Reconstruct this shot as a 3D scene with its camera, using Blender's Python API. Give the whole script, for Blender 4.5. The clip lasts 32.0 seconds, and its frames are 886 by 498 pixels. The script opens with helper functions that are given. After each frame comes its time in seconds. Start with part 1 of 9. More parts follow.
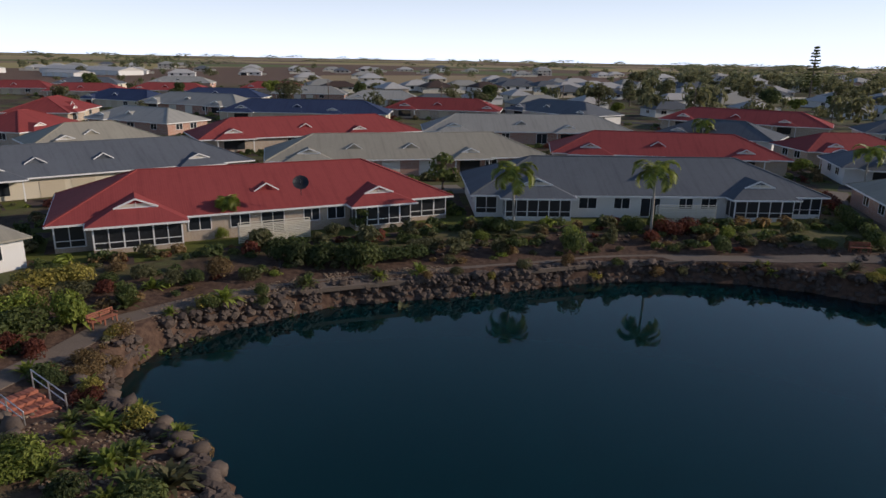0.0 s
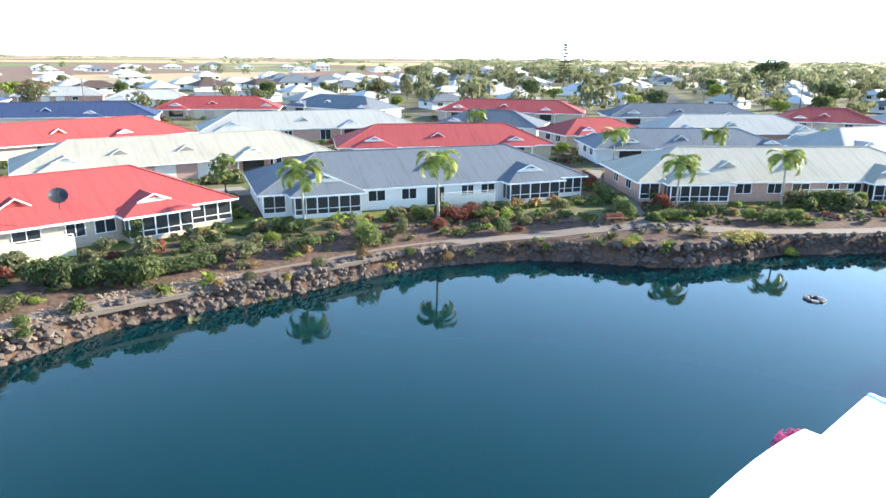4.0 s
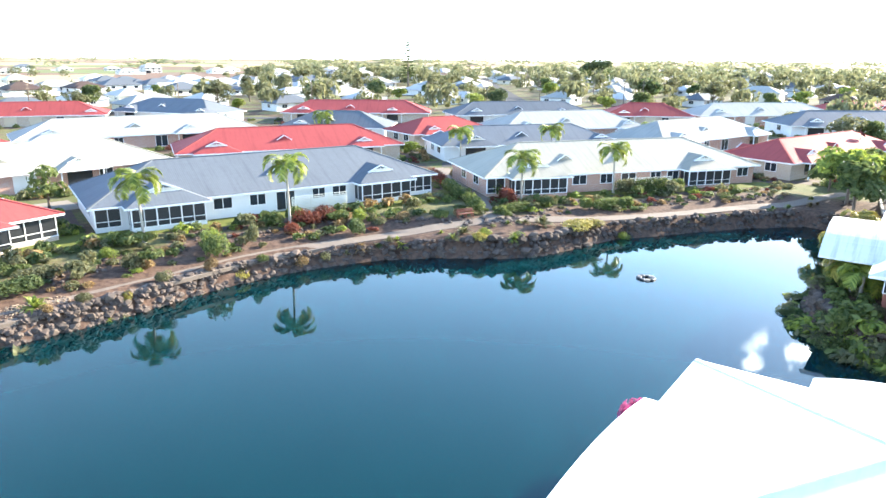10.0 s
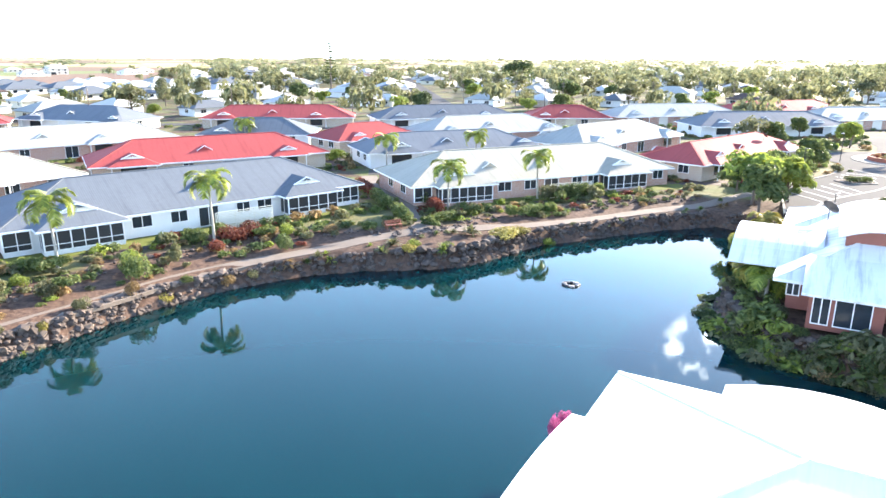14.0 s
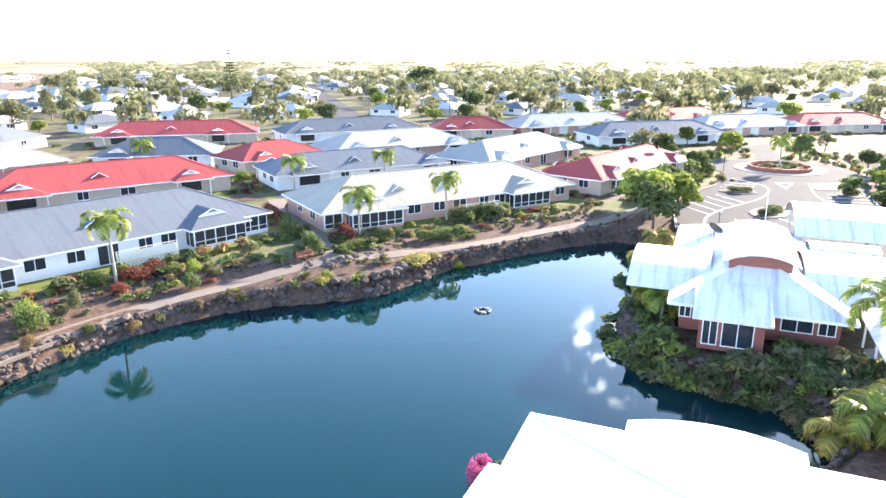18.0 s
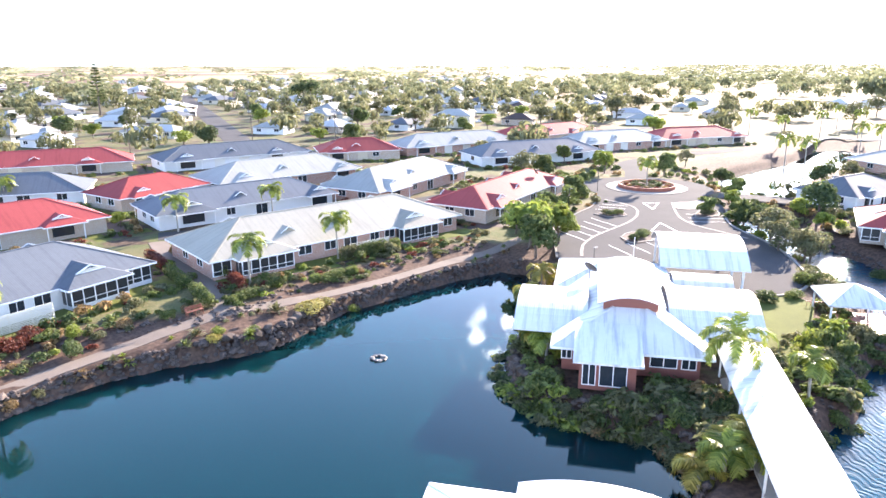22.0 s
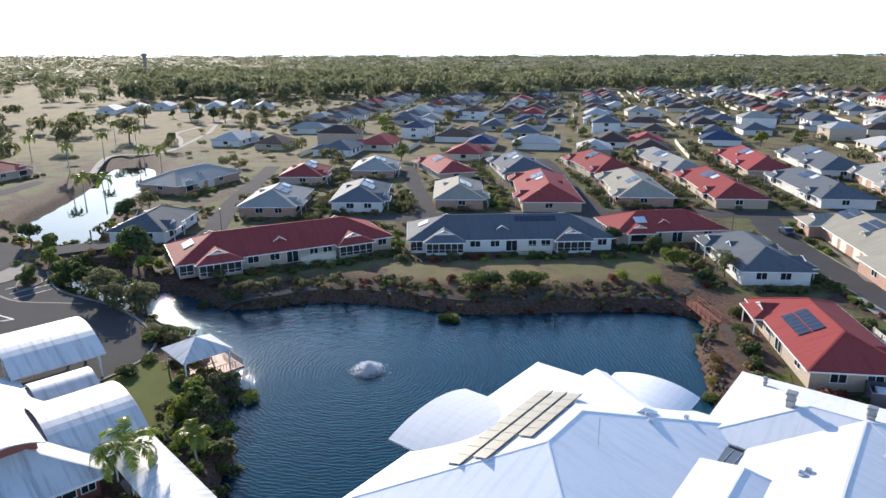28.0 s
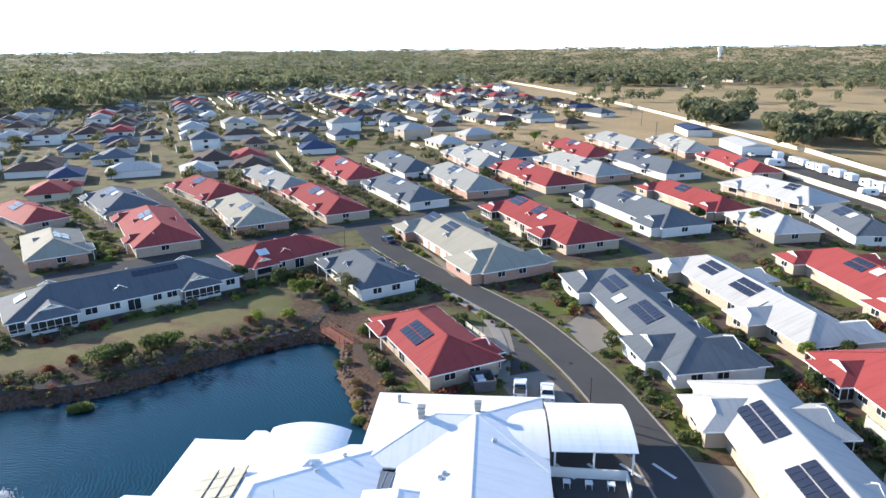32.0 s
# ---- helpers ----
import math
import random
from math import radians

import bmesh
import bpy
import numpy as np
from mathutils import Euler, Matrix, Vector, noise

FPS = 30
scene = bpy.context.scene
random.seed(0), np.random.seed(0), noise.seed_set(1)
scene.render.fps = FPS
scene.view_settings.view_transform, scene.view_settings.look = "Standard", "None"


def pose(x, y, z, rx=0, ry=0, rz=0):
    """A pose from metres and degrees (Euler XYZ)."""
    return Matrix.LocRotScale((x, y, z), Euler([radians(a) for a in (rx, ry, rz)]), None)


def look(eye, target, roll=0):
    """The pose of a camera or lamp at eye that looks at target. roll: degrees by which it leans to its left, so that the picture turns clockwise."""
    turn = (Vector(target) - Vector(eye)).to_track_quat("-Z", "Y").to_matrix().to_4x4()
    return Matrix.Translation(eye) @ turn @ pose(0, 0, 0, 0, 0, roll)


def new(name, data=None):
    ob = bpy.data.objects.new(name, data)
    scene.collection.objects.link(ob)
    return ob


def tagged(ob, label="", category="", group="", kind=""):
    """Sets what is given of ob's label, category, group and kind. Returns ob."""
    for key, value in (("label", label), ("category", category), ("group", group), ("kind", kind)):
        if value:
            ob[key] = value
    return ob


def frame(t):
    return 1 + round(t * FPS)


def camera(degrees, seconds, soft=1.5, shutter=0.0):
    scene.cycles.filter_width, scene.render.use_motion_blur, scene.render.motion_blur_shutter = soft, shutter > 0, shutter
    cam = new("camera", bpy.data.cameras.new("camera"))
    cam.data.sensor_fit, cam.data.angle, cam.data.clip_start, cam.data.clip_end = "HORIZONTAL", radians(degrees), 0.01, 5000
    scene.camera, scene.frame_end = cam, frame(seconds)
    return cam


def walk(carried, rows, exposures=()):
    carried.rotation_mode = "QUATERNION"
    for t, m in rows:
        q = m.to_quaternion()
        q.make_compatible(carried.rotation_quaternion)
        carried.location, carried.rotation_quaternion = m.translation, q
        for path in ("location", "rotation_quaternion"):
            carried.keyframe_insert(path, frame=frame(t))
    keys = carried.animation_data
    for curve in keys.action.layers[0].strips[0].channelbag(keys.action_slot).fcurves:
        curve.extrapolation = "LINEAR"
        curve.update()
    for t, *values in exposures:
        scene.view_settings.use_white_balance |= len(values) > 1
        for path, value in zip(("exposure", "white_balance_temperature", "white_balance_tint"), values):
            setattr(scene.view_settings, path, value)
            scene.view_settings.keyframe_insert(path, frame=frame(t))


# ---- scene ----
cam = camera(66.8, 32.0)
# seconds, eye x y z, yaw (to the left of +y), pitch, lean to the left
ROWS = [
    (0.0, 0.005, 0.001, 17.865, 6.261, -15.847, 1.066),
    (0.5, 0.057, -0.019, 17.708, 3.663, -15.752, 0.977),
    (1.0, 0.086, -0.039, 17.681, 0.670, -15.717, 0.910),
    (1.5, 0.108, 0.000, 17.701, -2.366, -15.771, 0.796),
    (2.0, 0.131, 0.069, 17.726, -5.563, -15.845, 0.751),
    (2.5, 0.146, 0.093, 17.796, -8.152, -15.914, 0.678),
    (3.0, 0.130, 0.104, 17.833, -10.184, -15.957, 0.565),
    (3.5, 0.104, 0.091, 17.837, -11.052, -15.961, 0.551),
    (5.5, 0.051, -0.086, 17.892, -14.786, -16.019, 0.423),
    (6.0, -0.002, -0.115, 17.883, -16.115, -15.986, 0.370),
    (6.5, -0.030, -0.094, 17.878, -17.439, -15.962, 0.341),
    (7.0, -0.028, -0.046, 17.865, -18.649, -15.953, 0.310),
    (7.5, 0.027, 0.018, 17.848, -19.523, -15.921, 0.300),
    (8.0, 0.083, 0.038, 17.802, -20.838, -15.905, 0.334),
    (8.5, 0.069, 0.063, 17.765, -21.804, -15.883, 0.367),
    (9.0, 0.051, 0.056, 17.790, -22.711, -15.860, 0.404),
    (9.5, 0.083, 0.024, 17.842, -23.487, -15.849, 0.408),
    (10.0, 0.099, -0.002, 17.920, -24.480, -15.870, 0.368),
    (10.5, 0.092, -0.004, 17.993, -25.109, -15.897, 0.364),
    (11.0, 0.057, -0.001, 18.090, -25.503, -15.906, 0.379),
    (11.5, 0.031, 0.001, 18.220, -26.199, -15.930, 0.361),
    (12.0, -0.000, 0.021, 18.373, -26.927, -15.940, 0.337),
    (12.5, -0.009, 0.020, 18.559, -27.686, -15.976, 0.320),
    (13.0, 0.005, 0.004, 18.793, -28.741, -15.974, 0.274),
    (13.5, 0.030, -0.033, 19.036, -29.943, -15.975, 0.235),
    (15.5, 0.028, -0.189, 20.175, -32.789, -15.870, 0.199),
    (16.0, -0.032, -0.193, 20.517, -34.155, -15.829, 0.158),
    (16.5, -0.086, -0.171, 20.887, -35.441, -15.828, 0.084),
    (17.0, -0.123, -0.175, 21.319, -36.573, -15.854, 0.047),
    (17.5, -0.140, -0.171, 21.764, -37.666, -15.871, 0.024),
    (18.0, -0.133, -0.178, 22.198, -38.587, -15.834, 0.041),
    (18.5, -0.113, -0.178, 22.587, -39.520, -15.773, 0.070),
    (19.0, -0.103, -0.201, 23.064, -40.846, -15.713, 0.064),
    (19.5, -0.129, -0.240, 23.633, -42.059, -15.704, 0.045),
    (20.0, -0.174, -0.267, 24.222, -43.192, -15.647, 0.005),
    (20.5, -0.226, -0.300, 24.789, -44.395, -15.585, -0.029),
    (21.0, -0.282, -0.358, 25.411, -45.637, -15.530, -0.059),
    (21.5, -0.386, -0.481, 26.100, -46.956, -15.500, -0.073),
    (22.0, -0.536, -0.619, 26.892, -48.156, -15.514, -0.072),
    (22.5, -0.698, -0.725, 27.754, -48.856, -15.574, -0.034),
    (23.0, -0.824, -0.831, 28.618, -49.770, -15.604, 0.012),
    (23.5, -0.917, -0.932, 29.458, -50.767, -15.648, 0.003),
    (24.0, -0.995, -0.992, 30.282, -52.707, -15.650, -0.057),
    (24.5, -1.095, -0.996, 31.071, -55.749, -15.669, -0.203),
    (25.0, -1.194, -0.947, 31.823, -60.739, -15.738, -0.269),
    (25.5, -1.272, -0.779, 32.592, -67.705, -15.804, -0.232),
    (26.0, -1.404, -0.479, 33.511, -76.071, -15.792, -0.229),
    (26.5, -1.825, -0.111, 34.570, -83.668, -15.867, -0.206),
    (28.5, -4.381, 1.892, 39.118, -109.025, -16.486, -0.121),
    (29.0, -4.626, 2.228, 40.161, -111.442, -16.513, -0.177),
    (29.5, -4.741, 2.476, 41.167, -113.461, -16.583, -0.214),
    (30.0, -4.771, 2.629, 42.190, -116.346, -16.615, -0.283),
    (30.5, -4.820, 2.768, 43.228, -120.301, -16.703, -0.313),
    (31.0, -4.866, 3.018, 44.305, -126.606, -16.782, -0.468),
    (31.5, -4.820, 3.333, 45.412, -132.101, -16.872, -0.573),
    (32.0, -4.705, 3.676, 46.535, -137.711, -16.983, -0.564),
]


def eye_pose(x, y, z, yaw, pitch, roll):
    return pose(x, y, z, 0, 0, yaw) @ pose(0, 0, 0, 90 + pitch, 0, 0) @ pose(0, 0, 0, 0, 0, roll)


EXPOSURES = [(0.0, -0.36, 6450, 19), (1.0, 0.24, 6400, 18), (2.0, 1.0, 6150, 14), (3.0, 1.7, 6000, 10), (4.0, 2.3, 6050, 8), (6.0, 2.65, 6200, 6), (9.0, 2.75, 6250, 8), (13.0, 2.83, 6300, 12), (19.0, 2.78, 6350, 18), (23.0, 2.66, 6300, 22),
             (26.0, 2.32, 6150, 17), (28.5, 0.75, 5900, 14), (29.0, 0.75, 5850, 14), (30.0, 1.05, 5900, 12), (32.0, 1.25, 5900, 12)]
walk(cam, [(t, eye_pose(*row)) for t, *row in ROWS], EXPOSURES)

# ---- light: low morning sun from the east, hazy sky ----
SUN_AZ, SUN_EL = 79.0, 19.0  # degrees clockwise from +y, degrees above the horizon
world = bpy.data.worlds.new("sky")
scene.world = world
world.use_nodes = True
wn, wl = world.node_tree.nodes, world.node_tree.links
wn.clear()
sky = wn.new("ShaderNodeTexSky")
sky.sky_type, sky.sun_disc = "NISHITA", False
sky.sun_elevation, sky.sun_rotation = radians(SUN_EL), radians(SUN_AZ)
sky.air_density, sky.dust_density, sky.ozone_density = 1.0, 0.4, 3.0
bg = wn.new("ShaderNodeBackground")
bg.inputs["Strength"].default_value = 0.128
wo = wn.new("ShaderNodeOutputWorld")
# a pale haze thickens towards the horizon, the same all round
wco, wsep = wn.new("ShaderNodeTexCoord"), wn.new("ShaderNodeSeparateXYZ")
wl.new(wco.outputs["Generated"], wsep.inputs[0])
wabs, wexp, wmix = wn.new("ShaderNodeMath"), wn.new("ShaderNodeMath"), wn.new("ShaderNodeMix")
wabs.operation, wexp.operation, wmix.data_type = "ABSOLUTE", "POWER", "RGBA"
wl.new(wsep.outputs["Z"], wabs.inputs[0])
wexp.inputs[0].default_value = 0.0003  # 0.0003 ** z: thick at the horizon, thin overhead
wl.new(wabs.outputs[0], wexp.inputs[1]), wl.new(wexp.outputs[0], wmix.inputs[0])
wmix.inputs[7].default_value = (9.8, 11.4, 13.2, 1.0)
wl.new(sky.outputs[0], wmix.inputs[6])
# a few small bright clouds stand low in the north-east and mirror in the lake
wdot, wband, wpuff, wthr, wmul, wcl = (wn.new(k) for k in ("ShaderNodeVectorMath", "ShaderNodeMapRange", "ShaderNodeTexNoise", "ShaderNodeMapRange", "ShaderNodeMath", "ShaderNodeMix"))
wdot.operation, wmul.operation, wcl.data_type = "DOT_PRODUCT", "MULTIPLY", "RGBA"
CLOUD_AZ, CLOUD_EL = radians(54.5), radians(23.8)
wdot.inputs[1].default_value = (math.sin(CLOUD_AZ) * math.cos(CLOUD_EL), math.cos(CLOUD_AZ) * math.cos(CLOUD_EL), math.sin(CLOUD_EL))
wl.new(wco.outputs["Generated"], wdot.inputs[0]), wl.new(wdot.outputs["Value"], wband.inputs["Value"])
wband.inputs["From Min"].default_value, wband.inputs["From Max"].default_value = math.cos(radians(4.6)), math.cos(radians(1.8))
wpuff.inputs["Scale"].default_value, wpuff.inputs["Detail"].default_value, wpuff.inputs["Roughness"].default_value = 26.0, 4.0, 0.5
wl.new(wco.outputs["Generated"], wpuff.inputs["Vector"]), wl.new(wpuff.outputs["Fac"], wthr.inputs["Value"])
wthr.inputs["From Min"].default_value, wthr.inputs["From Max"].default_value = 0.5, 0.66
wl.new(wband.outputs[0], wmul.inputs[0]), wl.new(wthr.outputs[0], wmul.inputs[1]), wl.new(wmul.outputs[0], wcl.inputs[0])
wcl.inputs[7].default_value = (34.0, 34.0, 33.0, 1.0)
wl.new(wmix.outputs[2], wcl.inputs[6])
wl.new(wcl.outputs[2], bg.inputs[0]), wl.new(bg.outputs[0], wo.inputs[0])
sun = new("sun", bpy.data.lights.new("sun", "SUN"))
sun.data.energy, sun.data.angle, sun.data.color = 4.6, radians(0.6), (1.0, 0.88, 0.69)
az, el = radians(SUN_AZ), radians(SUN_EL)
sun.matrix_world = look((math.sin(az) * math.cos(el) * 100, math.cos(az) * math.cos(el) * 100, math.sin(el) * 100), (0, 0, 0))

# ---- materials ----
def hexless(c):
    return (c[0], c[1], c[2], 1.0)


def material(name, base, other=None, rough=0.7, metal=0.0, scale=1.0, fine=12.0, bump=0.2, contrast=0.5, random_tone=0.0, spec=0.5):
    """A surface with large stains and fine grain: base and other are mixed by noise at two scales."""
    m = bpy.data.materials.new(name)
    m.use_nodes = True
    n, l = m.node_tree.nodes, m.node_tree.links
    b = n["Principled BSDF"]
    other = other or tuple(v * 0.72 for v in base)
    co = n.new("ShaderNodeTexCoord")
    big, small = n.new("ShaderNodeTexNoise"), n.new("ShaderNodeTexNoise")
    for t, s, d in ((big, scale, 5), (small, fine, 3)):
        t.inputs["Scale"].default_value, t.inputs["Detail"].default_value = s, d
        l.new(co.outputs["Object"], t.inputs["Vector"])
    mixf = n.new("ShaderNodeMath")
    mixf.operation = "MULTIPLY_ADD"
    mixf.inputs[1].default_value = 0.45
    l.new(small.outputs["Fac"], mixf.inputs[0])
    half = n.new("ShaderNodeMath")
    half.operation = "MULTIPLY"
    half.inputs[1].default_value = 0.55
    l.new(big.outputs["Fac"], half.inputs[0])
    l.new(half.outputs[0], mixf.inputs[2])
    ramp = n.new("ShaderNodeMapRange")
    ramp.inputs["From Min"].default_value, ramp.inputs["From Max"].default_value = 0.5 - contrast / 2, 0.5 + contrast / 2
    l.new(mixf.outputs[0], ramp.inputs["Value"])
    mix = n.new("ShaderNodeMix")
    mix.data_type = "RGBA"
    mix.inputs[6].default_value, mix.inputs[7].default_value = hexless(other), hexless(base)
    l.new(ramp.outputs[0], mix.inputs[0])
    out = mix.outputs[2]
    if random_tone:
        info = n.new("ShaderNodeObjectInfo")
        hsv = n.new("ShaderNodeHueSaturation")
        mr = n.new("ShaderNodeMapRange")
        mr.inputs["To Min"].default_value, mr.inputs["To Max"].default_value = 1 - random_tone, 1 + random_tone
        l.new(info.outputs["Random"], mr.inputs["Value"]), l.new(mr.outputs[0], hsv.inputs["Value"])
        l.new(out, hsv.inputs["Color"])
        out = hsv.outputs[0]
    l.new(out, b.inputs["Base Color"])
    b.inputs["Roughness"].default_value, b.inputs["Metallic"].default_value = rough, metal
    b.inputs["Specular IOR Level"].default_value = spec
    if bump:
        bp = n.new("ShaderNodeBump")
        bp.inputs["Strength"].default_value, bp.inputs["Distance"].default_value = bump, 0.05
        l.new(small.outputs["Fac"], bp.inputs["Height"]), l.new(bp.outputs[0], b.inputs["Normal"])
    return m


def island_leaf(name, dark, light, rough=0.6, trans=0.5):
    """Leaves: each leaf cluster takes its own tone."""
    m = bpy.data.materials.new(name)
    m.use_nodes = True
    n, l = m.node_tree.nodes, m.node_tree.links
    b = n["Principled BSDF"]
    geo, info = n.new("ShaderNodeNewGeometry"), n.new("ShaderNodeObjectInfo")
    mix = n.new("ShaderNodeMix")
    mix.data_type = "RGBA"
    mix.inputs[6].default_value, mix.inputs[7].default_value = hexless(dark), hexless(light)
    l.new(geo.outputs["Random Per Island"], mix.inputs[0])
    hsv, mr = n.new("ShaderNodeHueSaturation"), n.new("ShaderNodeMapRange")
    mr.inputs["To Min"].default_value, mr.inputs["To Max"].default_value = 0.75, 1.25
    l.new(info.outputs["Random"], mr.inputs["Value"]), l.new(mr.outputs[0], hsv.inputs["Value"])
    l.new(mix.outputs[2], hsv.inputs["Color"]), l.new(hsv.outputs[0], b.inputs["Base Color"])
    b.inputs["Roughness"].default_value = rough
    b.inputs["Specular IOR Level"].default_value = 0.3
    tr = n.new("ShaderNodeBsdfTranslucent")
    l.new(hsv.outputs[0], tr.inputs["Color"])
    add = n.new("ShaderNodeMixShader")
    add.inputs[0].default_value = trans
    l.new(b.outputs[0], add.inputs[1]), l.new(tr.outputs[0], add.inputs[2])
    l.new(add.outputs[0], n["Material Output"].inputs["Surface"])
    return m


def roof_metal(name, base, other, rough=0.72, rib=0.14, streak=0.35, spec=0.07):
    """Painted corrugated steel: ribs run down the slope, faded and streaked in patches."""
    m = material(name, base, other, rough=rough, scale=0.25, fine=2.5, bump=0.0, contrast=0.7, random_tone=0.1, spec=spec)
    n, l = m.node_tree.nodes, m.node_tree.links
    b = n["Principled BSDF"]
    uv = n.new("ShaderNodeUVMap")
    # weather streaks run down the sheets
    mp, st, sr, mu = n.new("ShaderNodeMapping"), n.new("ShaderNodeTexNoise"), n.new("ShaderNodeMapRange"), n.new("ShaderNodeMix")
    mp.inputs["Scale"].default_value = (1.6, 0.12, 1.0)
    st.inputs["Scale"].default_value, st.inputs["Detail"].default_value, st.inputs["Roughness"].default_value = 1.0, 6, 0.65
    sr.inputs["From Min"].default_value, sr.inputs["From Max"].default_value = 0.48, 0.72
    sr.inputs["To Max"].default_value = streak
    mu.data_type, mu.blend_type = "RGBA", "MULTIPLY"
    mu.inputs[7].default_value = (0.42, 0.43, 0.46, 1)
    l.new(uv.outputs[0], mp.inputs["Vector"]), l.new(mp.outputs[0], st.inputs["Vector"]), l.new(st.outputs["Fac"], sr.inputs["Value"]), l.new(sr.outputs[0], mu.inputs[0])
    l.new(b.inputs["Base Color"].links[0].from_socket, mu.inputs[6]), l.new(mu.outputs[2], b.inputs["Base Color"])
    wave = n.new("ShaderNodeTexWave")
    wave.wave_type, wave.bands_direction = "BANDS", "X"
    wave.inputs["Scale"].default_value = 1.55
    wave.inputs["Distortion"].default_value = 0.0
    l.new(uv.outputs[0], wave.inputs["Vector"])
    bp = n.new("ShaderNodeBump")
    bp.inputs["Strength"].default_value, bp.inputs["Distance"].default_value = rib, 0.03
    l.new(wave.outputs["Fac"], bp.inputs["Height"]), l.new(bp.outputs[0], b.inputs["Normal"])
    return m


def brick_wall(name, c1, c2, mortar):
    m = material(name, c1, c2, rough=0.85, scale=0.6, fine=30, bump=0.1)
    n, l = m.node_tree.nodes, m.node_tree.links
    b = n["Principled BSDF"]
    uv, br = n.new("ShaderNodeUVMap"), n.new("ShaderNodeTexBrick")
    br.inputs["Scale"].default_value = 1.0
    br.inputs["Brick Width"].default_value, br.inputs["Row Height"].default_value = 0.24, 0.086
    br.inputs["Mortar Size"].default_value = 0.01
    br.inputs["Color1"].default_value, br.inputs["Color2"].default_value, br.inputs["Mortar"].default_value = hexless(c1), hexless(c2), hexless(mortar)
    l.new(uv.outputs[0], br.inputs["Vector"]), l.new(br.outputs["Color"], b.inputs["Base Color"])
    return m


M = {}
M["roof_red"] = roof_metal("roof_red", (0.30, 0.066, 0.060), (0.24, 0.05, 0.048))
M["roof_blue"] = roof_metal("roof_blue", (0.13, 0.143, 0.158), (0.098, 0.108, 0.12))
M["roof_navy"] = roof_metal("roof_navy", (0.05, 0.07, 0.13), (0.035, 0.05, 0.1))
M["roof_dgrey"] = roof_metal("roof_dgrey", (0.13, 0.145, 0.165), (0.1, 0.11, 0.125))
M["roof_beige"] = roof_metal("roof_beige", (0.33, 0.31, 0.25), (0.265, 0.245, 0.195))
M["roof_pale"] = roof_metal("roof_pale", (0.34, 0.335, 0.30), (0.27, 0.265, 0.24))
M["roof_white"] = roof_metal("roof_white", (0.47, 0.455, 0.425), (0.39, 0.38, 0.36))
M["roof_brown"] = roof_metal("roof_brown", (0.10, 0.07, 0.055), (0.07, 0.05, 0.045))
M["roof_zinc"] = roof_metal("roof_zinc", (0.67, 0.66, 0.64), (0.55, 0.545, 0.53), rough=0.45, rib=0.12, streak=0.9, spec=0.2)
M["roof_club"] = roof_metal("roof_club", (0.76, 0.765, 0.77), (0.67, 0.675, 0.68), rough=0.45, rib=0.12, streak=0.22, spec=0.2)
M["brick_pink"] = brick_wall("brick_pink", (0.42, 0.22, 0.15), (0.34, 0.17, 0.12), (0.45, 0.40, 0.35))
M["brick_tan"] = brick_wall("brick_tan", (0.42, 0.33, 0.24), (0.36, 0.27, 0.20), (0.48, 0.44, 0.38))
M["cream"] = material("cream_render", (0.62, 0.56, 0.43), (0.54, 0.48, 0.37), rough=0.85, scale=0.4)
M["white_wall"] = material("white_wall", (0.68, 0.68, 0.66), (0.58, 0.58, 0.56), rough=0.8, scale=0.5)
M["brown_wall"] = material("red_brown_boards", (0.22, 0.075, 0.05), (0.17, 0.055, 0.04), rough=0.7, scale=0.6)
M["white_paint"] = material("white_paint", (0.78, 0.78, 0.76), (0.68, 0.68, 0.66), rough=0.5, scale=1.5, bump=0.05)
M["screen"] = material("dark_flyscreen", (0.02, 0.022, 0.025), (0.012, 0.013, 0.015), rough=0.35, scale=0.8, fine=4)
M["glass"] = material("window_glass", (0.03, 0.037, 0.045), (0.018, 0.022, 0.028), rough=0.08, scale=0.5, fine=2, bump=0)
M["garage"] = material("garage_door_cream", (0.52, 0.45, 0.33), (0.46, 0.39, 0.28), rough=0.6, scale=0.5)
M["garage_white"] = material("garage_door_white", (0.66, 0.63, 0.55), (0.58, 0.55, 0.48), rough=0.6, scale=0.5)
M["lattice"] = material("lattice_cream", (0.66, 0.62, 0.5), (0.55, 0.51, 0.41), rough=0.7)
M["rooflight"] = material("rooflight_glass", (0.16, 0.17, 0.18), (0.11, 0.12, 0.13), rough=0.3, fine=2, bump=0)
M["galvanised"] = material("galvanised_steel", (0.36, 0.36, 0.34), (0.24, 0.24, 0.23), rough=0.55, metal=0.4)
M["grey_timber"] = material("grey_timber", (0.11, 0.11, 0.13), (0.07, 0.07, 0.085), rough=0.8, scale=2, fine=14)
M["solar"] = material("solar_cells", (0.03, 0.035, 0.055), (0.02, 0.024, 0.04), rough=0.2, fine=3, bump=0)
# water heater glass; its near-white base stands for the sun's glint
M["collector"] = material("solar_heater_glass", (0.62, 0.66, 0.7), (0.5, 0.54, 0.58), rough=0.25, fine=3, bump=0)
# clubhouse solar panels: reflected sky and sun given as a beige base
M["heater"] = material("solar_heater_panel", (0.42, 0.38, 0.275), (0.35, 0.31, 0.22), rough=0.4, fine=3, bump=0)
M["mulch"] = material("garden_mulch", (0.085, 0.05, 0.036), (0.035, 0.023, 0.018), rough=0.95, scale=0.7, fine=7, bump=0.5)
M["lawn"] = material("mown_lawn", (0.125, 0.14, 0.032), (0.08, 0.088, 0.026), rough=0.95, scale=0.3, fine=6, bump=0.4, spec=0.1)
